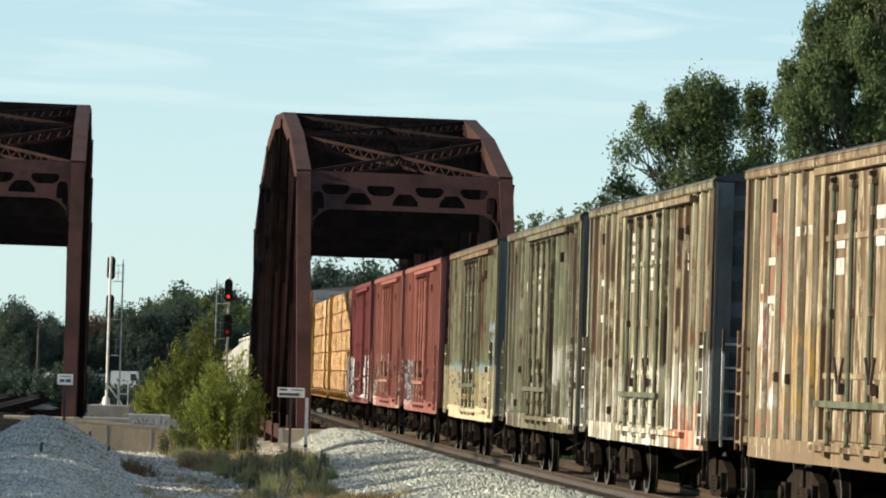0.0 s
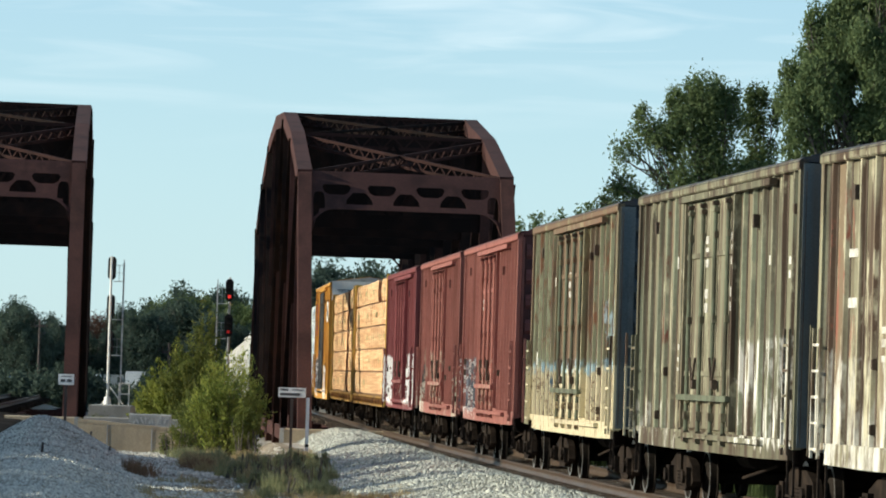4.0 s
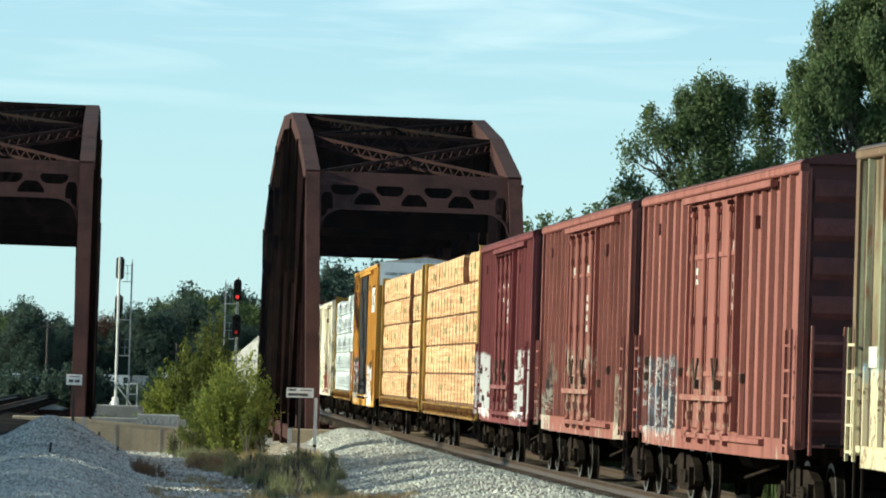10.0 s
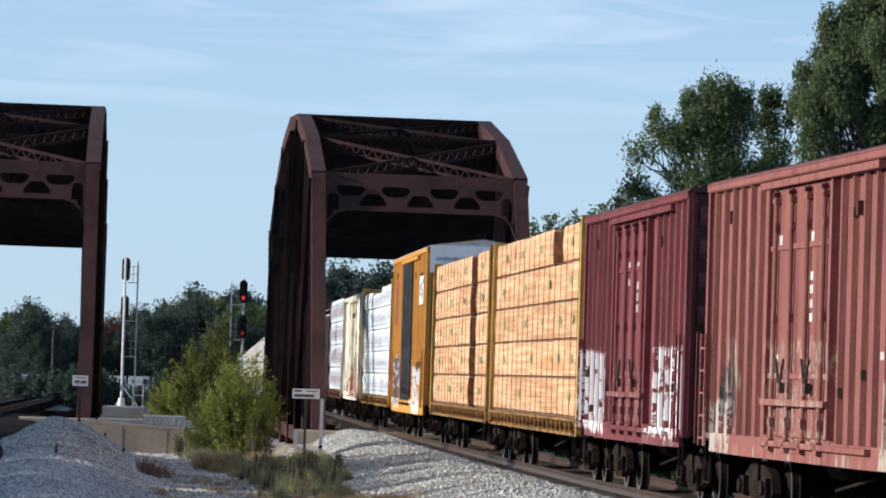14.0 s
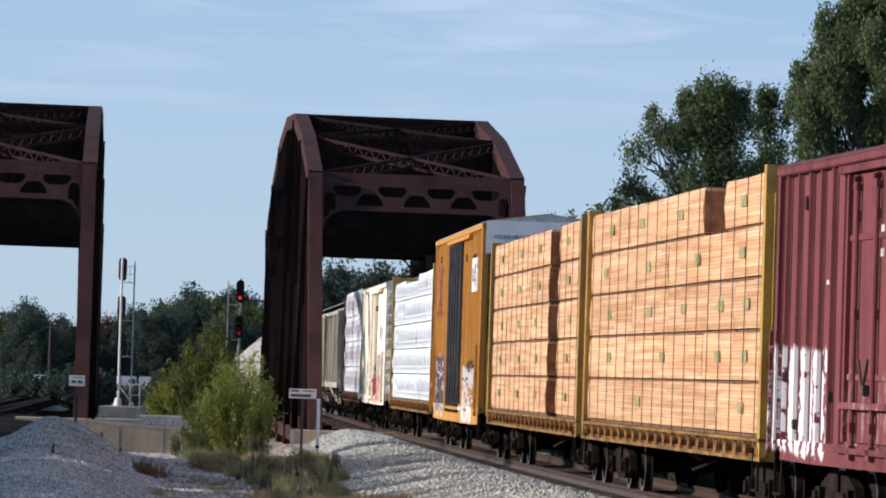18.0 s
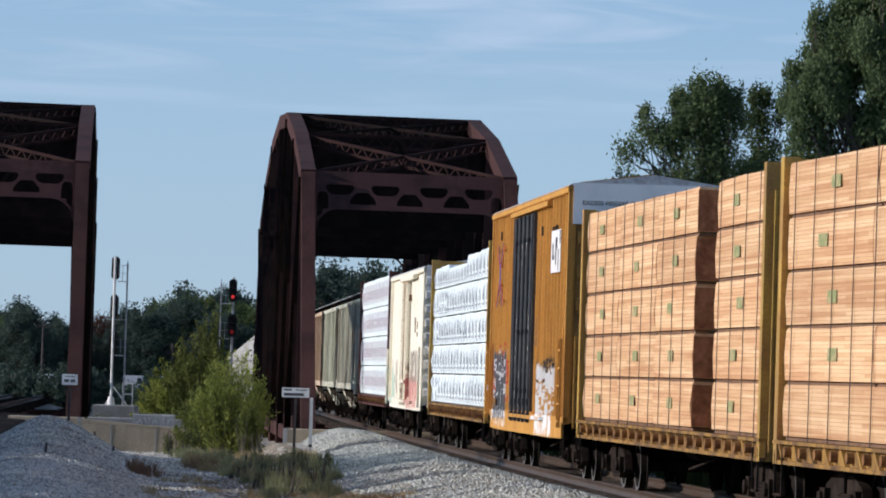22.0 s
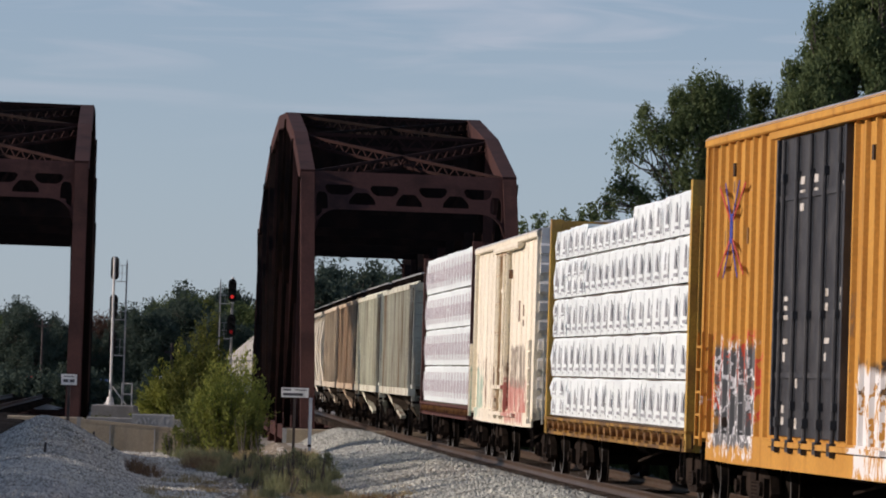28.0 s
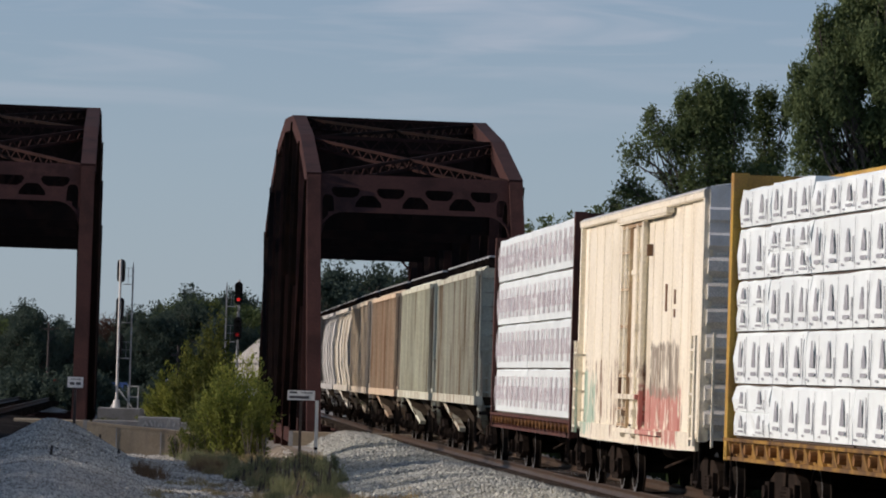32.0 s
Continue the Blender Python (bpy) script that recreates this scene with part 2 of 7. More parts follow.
def track(s, side=0.0, z=0.0):
    """The place at s on the main track; side is metres to the outer (camera's left) side."""
    i = math.floor(s * 2)
    f = s * 2 - i
    a, b, th = LINE[i], LINE[i + 1], heading(s)
    return Vector((a[0] + (b[0] - a[0]) * f - math.cos(th) * side, a[1] + (b[1] - a[1]) * f - math.sin(th) * side, z))


def on_track(s, side=0.0, z=0.0):
    """The pose at s: x runs towards the camera along the track, y to the far side, z up."""
    p = track(s, side, z)
    return pose(p.x, p.y, p.z, 0, 0, -90 + math.degrees(heading(s)))


RUN = [(0, 0), (4, 22.42), (8, 45.22), (12, 68.03), (16, 90.23), (20, 111.78), (24, 134.04), (28, 157.25), (32, 179.98)]


def travel(t):
    """How far the train has come at t seconds (a smooth curve through RUN)."""
    i = min(int(t // 4), 7)
    u = (t - 4 * i) / 4
    d = [r[1] for r in RUN]
    slope = [d[1] - d[0]] + [(d[k + 1] - d[k - 1]) / 2 for k in range(1, 8)] + [d[8] - d[7]]
    h = (2 * u ** 3 - 3 * u * u + 1, u ** 3 - 2 * u * u + u, -2 * u ** 3 + 3 * u * u, u ** 3 - u * u)
    return h[0] * d[i] + h[1] * slope[i] + h[2] * d[i + 1] + h[3] * slope[i + 1]


# ---- ground ----
def ground_z(x, y):
    """Height of the ground: a flat yard below the rails, a gravel bank by the second track, the main track's embankment."""
    s = 120.0 - y
    c = track(min(max(s, -400), 300))
    u = c.x - x                                   # metres to the left of the main track
    z = -0.55
    foot = max(8.4, min(11.6, 8.6 + (y - 112) * 0.075))
    k = max(0, min(1, (u - foot) / 2.6))
    z += 0.55 * k * k * (3 - 2 * k)               # second track's bank
    if u > 6:
        z += 0.57 * math.exp(-((u - 11.05) / (1.75 if u < 11.05 else 1.2)) ** 2 - ((y - 113) / 10) ** 2)
    if u > 11.3:
        z -= 0.16 * min(1, (u - 11.3) / 0.9)      # down to the second track's bed
    if y > 132 and 4.6 < u < 10:                   # the hollow before the abutment
        z -= 0.40 * min(1, (y - 132) / 9) * min(1, (u - 4.6) / 0.8)
    if -6 < u < 6:
        z += 0.25 * max(0, 1 - abs(u) / 6)
    if y > 152:                                    # the river gap under the bridges
        z -= 0.8 * min(1, (y - 152) / 4) * max(0, min(1, (235 - y) / 8))
    z += 0.014 * noise.noise((x * 0.25, y * 0.10, 0)) + 0.003 * noise.noise((x * 1.4, y * 0.9, 5))
    return z


def make_ground():
    xs = [-3000, -800, -250, -100, -50] + [-30 + 0.3 * i for i in range(201)] + [50, 100, 250, 800, 3000]
    ys = [-3000, -600, -150, -40, 0, 20, 40] + [55 + 0.5 * i for i in range(240)] + [175.5 + 1.0 * i for i in range(80)] + [275, 320, 400, 600, 1000, 2000, 4500]
    v = []
    for y in ys:
        for x in xs:
            far = abs(x) > 45 or y > 300 or y < 20
            v.append((x, y, (-0.2 if x < -45 else -0.6) if far else ground_z(x, y)))
    w = len(xs)
    f = [(j * w + i, j * w + i + 1, (j + 1) * w + i + 1, (j + 1) * w + i) for j in range(len(ys) - 1) for i in range(w - 1)]
    me = bpy.data.meshes.new("ground")
    me.from_pydata(v, [], f)
    me.polygons.foreach_set("use_smooth", [True] * len(me.polygons))
    me.materials.append(M_GROUND)
    tagged(new("ground", me), "pale gravelly soil with dry patches beside the railway", "ground", kind="structure")


make_ground()


def ribbon(name, profile, s0, s1, step, mat, side=0.0, z=0.0, smooth=True):
    """A cross-section (side, height) swept along the main track."""
    v, f, n = [], [], len(profile)
    k = int(round((s1 - s0) / step))
    for i in range(k + 1):
        s = s0 + (s1 - s0) * i / k
        for a, h in profile:
            v.append(tuple(track(s, side + a, z + h)))
    for i in range(k):
        for j in range(n - 1):
            f.append((i * n + j, i * n + j + 1, (i + 1) * n + j + 1, (i + 1) * n + j))
    me = bpy.data.meshes.new(name)
    me.from_pydata(v, [], f)
    if smooth:
        me.polygons.foreach_set("use_smooth", [True] * len(me.polygons))
    me.materials.append(mat)
    return new(name, me)


RAIL_PROFILE = [(-0.07, -0.17), (-0.07, -0.15), (-0.012, -0.13), (-0.012, -0.045), (-0.037, -0.035), (-0.037, -0.004), (-0.03, 0),
                (0.03, 0), (0.037, -0.004), (0.037, -0.035), (0.012, -0.045), (0.012, -0.13), (0.07, -0.15), (0.07, -0.17), (-0.07, -0.17)]
BANK = [(4.6, -0.95), (3.6, -0.62), (2.6, -0.40), (1.9, -0.27), (1.5, -0.20), (0, -0.20), (-1.5, -0.20), (-1.9, -0.27), (-3.6, -0.62), (-4.6, -0.95)]
T_SIDE = 14.75
SHOULDER = [(5.5, -0.80), (4.8, -0.52), (3.9, -0.33), (3.0, -0.14), (2.3, -0.08), (1.6, -0.13), (1.2, -0.21)]
HEAPED = [(5.5, -1.30), (4.4, -0.92), (3.85, -0.60), (3.2, -0.21), (2.5, 0.03), (1.7, -0.02), (1.2, -0.20)]


def shoulder_z(a, s):
    """Height of the crushed stone beside the main track, heaped up near the bridge."""
    a = min(max(a, 1.2), 5.49)
    heap = max(0.0, min(1.0, (-6 - s) / 16))
    z = 0.0
    for prof, share in ((SHOULDER, 1 - heap), (HEAPED, heap)):
        i = next(k for k in range(6) if prof[k + 1][0] <= a)
        (a0, h0), (a1, h1) = prof[i], prof[i + 1]
        z += share * (h0 + (h1 - h0) * (a0 - a) / (a0 - a1))
    z -= 0.7 * max(0.0, (-33 - s) / 3) ** 2
    return z + (0.035 * noise.noise((s * 0.35, a * 0.9, 2)) + 0.02 * noise.noise((s * 1.3, a * 2.2, 7))) * min(1, (a - 1.2) / 0.8)


def make_shoulder():
    k, n = 472, 24
    v = [tuple(track(-36 + i * 0.5, 5.5 - 4.25 * j / (n - 1), shoulder_z(5.5 - 4.25 * j / (n - 1), -36 + i * 0.5))) for i in range(k + 1) for j in range(n)]
    f = [(i * n + j, i * n + j + 1, (i + 1) * n + j + 1, (i + 1) * n + j) for i in range(k) for j in range(n - 1)]
    me = bpy.data.meshes.new("ballast_shoulder")
    me.from_pydata(v, [], f)
    me.polygons.foreach_set("use_smooth", [True] * len(me.polygons))
    me.materials.append(M_BALLAST)
    return new("ballast_shoulder", me)


tagged(make_shoulder(), "shoulder of pale crushed limestone beside the main track", "ballast", kind="structure")
tagged(ribbon("ballast_bed", BANK[4:], -36, 200, 1.0, M_DIRTY_SHADED_BALLAST), "dirty ballast bed under the main track, darkened for the train's shade", "ballast", kind="structure")
for nm, side in (("rail_outer", 0.755), ("rail_inner", -0.755)):
    tagged(ribbon(nm, RAIL_PROFILE, -250, 200, 2.0, M_RAIL, side), "worn steel rail of the main track", "rail", kind="structure")
for nm, side in (("rail_second_outer", T_SIDE + 0.755), ("rail_second_inner", T_SIDE - 0.755)):
    tagged(ribbon(nm, RAIL_PROFILE, -250, 60, 2.0, M_OLD_RAIL, side, 0.25), "shiny steel rail of the second track", "rail", kind="structure")
SECOND_BED = [(4.6, -0.76), (3.6, -0.50), (2.6, -0.32), (1.9, -0.21), (1.5, -0.16), (-1.5, -0.16), (-2.3, -0.20), (-2.8, -0.30), (-3.3, -0.62)]
tagged(ribbon("ballast_bed_second", SECOND_BED, -46, 60, 1.0, M_BLACK_BALLAST, T_SIDE, 0.25), "near-black ballast bed under the second track", "ballast", kind="structure")



def soil_edges(y):
    """The strip of bare brown soil between the two banks: its inner and outer distance from the main track."""
    return 4.9 - 0.9 * max(0, min(1, (y - 120) / 12)) + 0.45 * noise.noise((y * 0.11, 3, 0)), 7.7 + 0.9 * noise.noise((y * 0.09, 9, 0)) + 0.3 * noise.noise((y * 0.5, 1, 0))


def make_soil():
    v, n = [], 14
    ys = [70 + 0.5 * i for i in range(170)]
    for y in ys:
        lo, hi = soil_edges(y)
        for j in range(n):
            x = track(120 - y).x - (lo + (hi - lo) * j / (n - 1))
            v.append((x, y, ground_z(x, y) + (0.014 if 0 < j < n - 1 else -0.01)))
    f = [(i * n + j + 1, i * n + j, (i + 1) * n + j, (i + 1) * n + j + 1) for i in range(len(ys) - 1) for j in range(n - 1)]
    me = bpy.data.meshes.new("soil_strip")
    me.from_pydata(v, [], f)
    me.polygons.foreach_set("use_smooth", [True] * len(me.polygons))
    me.materials.append(M_SOIL)
    tagged(new("soil_strip", me), "bare dusty brown soil strip between the gravel banks", "ground", kind="structure")


make_soil()

# ---- the two truss bridges ----
NODES = [(-8, 8.45), (-17.5, 10.2), (-28, 11.45), (-39.5, 11.9), (-51, 11.45), (-61.5, 10.2), (-71, 8.45)]
SPAN, HALF, SKEW = 79.0, 3.50, 1.0


def lattice(g, p, q, depth, across, w=0.1, n=None, gap=0.07):
    """A laced strut: two flanges with a zigzag of flat bars between."""
    p, q, a = Vector(p), Vector(q), Vector(across).normalized() * (depth / 2)
    g.beam(p - a, q - a, gap, w, a)
    g.beam(p + a, q + a, gap, w, a)
    n = n or max(4, int((q - p).length / (depth * 0.9)))
    for i in range(n):
        b, c = p.lerp(q, i / n), p.lerp(q, (i + 1) / n)
        k = 1 if i % 2 else -1
        g.beam(b + a * k, c - a * k, 0.05, 0.05, (0, 0, 1))


def build_bridge(m, label, group):
    br = thing("truss_bridge", m, label, "bridge", group)
    xs = lambda x, y: x - (SKEW / 2 if y > 0 else -SKEW / 2)
    for y in (-HALF, HALF):
        o = lambda x, z: (xs(x, y), y, z)
        part("end_post", Geo().beam(o(0, -0.3), o(*NODES[0]), 0.56, 0.46, (0, 1, 0)), M_RUST, br)
        part("end_post", Geo().beam(o(-SPAN, -0.3), o(*NODES[-1]), 0.56, 0.46, (0, 1, 0)), M_RUST, br)
        for a, b in zip(NODES, NODES[1:]):
            part("top_chord", Geo().beam(o(*a), o(*b), 0.56, 0.50, (0, 1, 0)), M_RUST, br)
        part("bottom_chord", Geo().beam(o(0, -0.45), o(-SPAN, -0.45), 0.5, 0.5, (0, 0, 1)), M_RUST, br)
        for i, (x, z) in enumerate(NODES):
            g = Geo()
            for k in (-0.2, 0.2):
                g.beam((xs(x, y) + k, y, -0.4), (xs(x, y) + k, y, z), 0.08, 0.46, (0, 1, 0))
            for j in range(int(z / 0.55)):
                g.beam((xs(x, y) - 0.2, y - 0.2, j * 0.55), (xs(x, y) + 0.2, y - 0.2, j * 0.55 + 0.4), 0.06, 0.03, (0, 1, 0))
            # Posts past the first two take the steel coloured for shade.
            part("vertical_post", g, M_RUST if i < 2 else M_SHADED_STEEL, br)
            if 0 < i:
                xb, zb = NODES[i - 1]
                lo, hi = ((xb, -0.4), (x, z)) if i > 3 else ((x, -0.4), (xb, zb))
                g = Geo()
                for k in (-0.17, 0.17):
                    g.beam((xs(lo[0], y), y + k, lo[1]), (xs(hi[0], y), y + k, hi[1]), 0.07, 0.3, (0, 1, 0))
                part("diagonal", g, M_SHADED_STEEL, br)
        for x, z in ((-4, 4.0), (-12.7, 9.3), (-22.7, 10.8), (-33.7, 11.6), (-45.2, 11.6), (-56.2, 10.8), (-66.2, 9.3)):
            g = Geo()
            for k in (-0.15, 0.15):
                g.beam((xs(x, y) + k, y, -0.4), (xs(x, y) + k, y, z), 0.07, 0.40, (0, 1, 0))
            part("hanger", g, M_DULL_RUST, br)
        for x in (-8, -17.5, -28, -39.5, -51, -61.5, -71):
            part("gusset_plate", Geo().box(xs(x, y) - 0.6, xs(x, y) + 0.6, y - 0.31, y - 0.28, -0.7, 0.3), M_RUST, br)
    # portals
    for x0, turn in ((NODES[0][0], 1), (NODES[-1][0], -1)):
        def pl(u, z):
            """u from -1 (outer) to 1 (inner) across the portal, on the slope of the end posts."""
            lean = (8.45 - z) * (8 / 8.75) * turn
            return Vector((x0 + lean - u * SKEW / 2, u * HALF, z))
        def sheet(g, pts, thick=0.07):
            """A flat plate in the plane of the end posts from points (metres across, height)."""
            f = [pl(y / HALF, z) for y, z in pts]
            n, d = len(f), Vector((thick, 0, 0))
            g.add([p + d for p in f] + [p - d for p in f], [tuple(range(n)), tuple(reversed(range(n, 2 * n)))] + [(i, n + i, n + (i + 1) % n, (i + 1) % n) for i in range(n)])
        inn = HALF - 0.23
        g = Geo()

        def row(z0, z1, left, right, openings):
            """A strip of plate with openings (middle, half width below, half width above)."""
            low = [left] + [c for m, a, b in openings for c in (m - a, m + a)] + [right]
            high = [left] + [c for m, a, b in openings for c in (m - b, m + b)] + [right]
            for i in range(0, len(low), 2):
                sheet(g, [(low[i], z0), (low[i + 1], z0), (high[i + 1], z1), (high[i], z1)])
        row(8.24, 8.70, -inn, inn, [])
        upper, lower, ends = (-2.40, -0.84, 0.84, 2.40), (-1.62, 0.0, 1.62), (-3.0, 3.0)
        mixed = lambda a, b, e: sorted([(m, *a) for m in upper if a] + [(m, *b) for m in lower if b] + [(m, *e) for m in ends if e])
        row(8.14, 8.24, -inn, inn, mixed((0.50, 0.42), (), ()))
        row(7.97, 8.14, -inn, inn, mixed((0.42, 0.50), (), ()))
        row(7.88, 7.97, -inn, inn, mixed((0.26, 0.42), (0.30, 0.20), (0.17, 0.10)))
        row(7.70, 7.88, -inn, inn, mixed((), (0.44, 0.30), (0.20, 0.17)))
        row(7.55, 7.70, -inn, inn, mixed((), (0.46, 0.44), (0.20, 0.20)))
        row(7.42, 7.55, -2.45, 2.45, [])
        arch = lambda y: 6.55 + 0.87 * math.sqrt(max(0, 1 - ((y - 2.45) / (inn - 2.45)) ** 2))
        for sg in (-1, 1):
            for a, b, up in ((2.45, 2.62, 7.55), (2.62, 2.80, 7.55), (2.80, 3.00, 7.36), (3.00, 3.20, 7.06), (3.20, inn, 7.55)):
                lo_a, lo_b = arch(a), arch(b)
                sheet(g, [(sg * a, lo_a), (sg * b, lo_b), (sg * b, max(up, lo_b + 0.05)), (sg * a, max(up, lo_a + 0.05))][::sg])
            for k in range(5):
                a, b = 2.45 + (inn - 2.45) * k / 5, 2.45 + (inn - 2.45) * (k + 1) / 5
                sheet(g, [(sg * a, arch(a) - 0.05), (sg * b, arch(b) - 0.05), (sg * b, arch(b)), (sg * a, arch(a))][::sg], 0.13)
        sheet(g, [(-2.45, 7.37), (2.45, 7.37), (2.45, 7.42), (-2.45, 7.42)], 0.13)
        part("portal_frame", g, M_RUST, br)
    # sway frames inside and the bracing of the top chords
    for i, (x, z) in enumerate(NODES):
        a, b = Vector((x + SKEW / 2, -HALF, z)), Vector((x - SKEW / 2, HALF, z))
        if 0 < i < len(NODES) - 1:
            g = Geo()
            lattice(g, a, b, 0.42, (0, 0, 1), 0.12)
            part("top_strut", g, M_DULL_RUST if i < 3 else M_SHADED_STEEL, br)
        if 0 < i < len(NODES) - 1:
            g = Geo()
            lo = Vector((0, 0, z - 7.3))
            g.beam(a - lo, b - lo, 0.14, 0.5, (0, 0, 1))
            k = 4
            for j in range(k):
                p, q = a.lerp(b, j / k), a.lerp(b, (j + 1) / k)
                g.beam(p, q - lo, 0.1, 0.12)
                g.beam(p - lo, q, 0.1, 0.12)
            part("sway_frame", g, M_SHADED_STEEL, br)
            # Solid near-black plates added as backing, so the interior reads as deep shade.
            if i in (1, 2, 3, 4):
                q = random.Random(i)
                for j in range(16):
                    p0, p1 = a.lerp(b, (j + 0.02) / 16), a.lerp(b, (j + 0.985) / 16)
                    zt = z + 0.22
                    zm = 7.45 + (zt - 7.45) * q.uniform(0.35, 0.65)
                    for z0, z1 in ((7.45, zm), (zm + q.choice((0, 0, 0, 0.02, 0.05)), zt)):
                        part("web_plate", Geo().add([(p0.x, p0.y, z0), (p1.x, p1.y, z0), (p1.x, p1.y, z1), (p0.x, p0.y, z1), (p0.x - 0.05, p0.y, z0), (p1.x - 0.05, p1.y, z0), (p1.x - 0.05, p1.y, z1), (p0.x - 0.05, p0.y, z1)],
                             [(0, 1, 2, 3), (7, 6, 5, 4), (4, 5, 1, 0), (5, 6, 2, 1), (6, 7, 3, 2), (7, 4, 0, 3)]), M_SHADED_STEEL, br)
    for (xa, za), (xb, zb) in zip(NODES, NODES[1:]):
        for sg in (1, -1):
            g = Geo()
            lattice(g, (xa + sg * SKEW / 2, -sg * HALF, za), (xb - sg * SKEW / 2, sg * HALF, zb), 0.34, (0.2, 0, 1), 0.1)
            part("lateral_brace", g, M_DULL_RUST if xa > -10 else M_SHADED_STEEL, br)
    # floor
    for x in [-0.5, -8, -17.5, -28, -39.5, -51, -61.5, -71, -78.5]:
        part("floor_beam", Geo().beam((x + SKEW / 2, -HALF, -0.9), (x - SKEW / 2, HALF, -0.9), 0.35, 0.9), M_RUST, br)
    for y in (-0.95, 0.95):
        part("stringer", Geo().beam((0, y, -0.75), (-SPAN, y, -0.75), 0.3, 0.55), M_RUST, br)
    return br


BRIDGE_S = -37.0
build_bridge(on_track(BRIDGE_S, -0.2) @ pose(0, 0, 0, 0, 0, -0.18), "rusty brown riveted steel through truss bridge carrying the main track", "railway bridges")
b2 = track(-37.0, T_SIDE - 0.30)
build_bridge(pose(b2.x, b2.y, 0.08, 0, 0, -90 + math.degrees(heading(-60)) + 0.66), "rusty brown steel truss bridge carrying the second track", "railway bridges")


# ---- paints of the train ----
def car_paint(name, base, second, streak, s_amount=(0.5, 0.72), band=None, regions=(), rough=0.8, grain=0.14, sheet=None, vary=0.08):
    """Weathered freight-car paint. band: (colour, height, jag, cover) repainted below a ragged line; regions: (colour, x0, x1, z0, z1, cover)
    sprayed or faded patches, ragged and drawn out upwards, with an optional (kind, scale, width) for brush lines or gaps between them.
    sheet: (colour, share) of side sheets replaced in another paint. Lengths in the car's own space."""
    m = material(name, base, rough, second=second, scale=1.1, mix=(0.4, 0.7), grain=grain, grain_scale=22, bump=0.08, streak=(streak, 3.2, *s_amount), vary=vary, spec=0.15)
    n, l = m.node_tree.nodes, m.node_tree.links
    b = n["Principled BSDF"]
    col = b.inputs["Base Color"].links[0].from_socket
    tc = n.new("ShaderNodeTexCoord")
    sep = n.new("ShaderNodeSeparateXYZ")
    l.new(tc.outputs["Object"], sep.inputs[0])

    def math_node(op, a, c=None):
        q = n.new("ShaderNodeMath")
        q.operation, q.use_clamp = op, False
        for i, v in enumerate((a, c)):
            if v is None:
                continue
            if hasattr(v, "links"):
                l.new(v, q.inputs[i])
            else:
                q.inputs[i].default_value = v
        return q.outputs[0]

    def ragged(scale, stretch, seed):
        mp = n.new("ShaderNodeMapping")
        mp.inputs["Scale"].default_value, mp.inputs["Location"].default_value = stretch, (seed, seed * 1.7, 0)
        l.new(tc.outputs["Object"], mp.inputs["Vector"])
        t = n.new("ShaderNodeTexNoise")
        t.inputs["Scale"].default_value, t.inputs["Detail"].default_value, t.inputs["Roughness"].default_value = scale, 5, 0.65
        l.new(mp.outputs[0], t.inputs["Vector"])
        return t.outputs["Fac"]

    def step(v, a, c):
        r = n.new("ShaderNodeMapRange")
        r.inputs["From Min"].default_value, r.inputs["From Max"].default_value = a, c
        l.new(v, r.inputs["Value"])
        return r.outputs[0]

    def lay(fac, colour):
        nonlocal col
        x = n.new("ShaderNodeMix")
        x.data_type = "RGBA"
        l.new(fac, x.inputs[0])
        l.new(col, x.inputs[6])
        x.inputs[7].default_value = (*colour, 1)
        col = x.outputs[2]

    if sheet:
        info = n.new("ShaderNodeObjectInfo")
        lay(math_node("MULTIPLY", step(info.outputs["Random"], 1 - sheet[1] - 0.01, 1 - sheet[1] + 0.01), step(ragged(1.3, (1, 1, 0.3), 21.0), 0.30, 0.50)), sheet[0])
    if band:
        colour, height, jag, cover = band
        line = math_node("MULTIPLY_ADD", ragged(1.6, (1, 1, 0.05), 3.1), jag * 2)
        line.node.inputs[2].default_value = height - jag
        below = step(math_node("SUBTRACT", line, sep.outputs["Z"]), 0.0, 0.05)
        lay(math_node("MULTIPLY", below, step(ragged(2.6, (1, 1, 0.35), 8.2), 1 - cover - 0.08, 1 - cover + 0.08)), colour)
    for k, (colour, x0, x1, z0, z1, cover, *brush) in enumerate(regions):
        xx = math_node("ADD", sep.outputs["X"], math_node("MULTIPLY", math_node("SUBTRACT", ragged(2.0, (1, 1, 1.3), 2 + k * 4.1), 0.5), 0.9))
        w = math_node("MULTIPLY", ragged(2.2, (1.5, 1, 0.5), 5 + k * 3.7), 0.5)
        zz = math_node("ADD", sep.outputs["Z"], w)
        inside = math_node("MULTIPLY", math_node("MULTIPLY", step(xx, x0 - 0.03, x0 + 0.03), step(xx, x1 + 0.03, x1 - 0.03)),
                           math_node("MULTIPLY", step(zz, z0 + 0.25, z0 + 0.3), step(zz, z1 + 0.3, z1 + 0.22)))
        for kind, sc, w in brush:
            if kind == "letters":
                u = math_node("FRACT", math_node("MULTIPLY", xx, 1 / sc))
                counter = math_node("MULTIPLY", math_node("MULTIPLY", step(u, 0.42, 0.46), step(u, 0.70, 0.66)), step(ragged(1.0, (0.8, 1, 3.4), 70 + k * 3.3), 0.47, 0.49))
                inside = math_node("MULTIPLY", inside, math_node("SUBTRACT", step(u, w, w + 0.04), counter))
                continue
            near = math_node("ABSOLUTE", math_node("SUBTRACT", ragged(sc, (1.7, 1, 1.0), 40 + k * 2.9), 0.5))
            near.node.inputs[0].links[0].from_node.inputs[1].default_value = 0.5
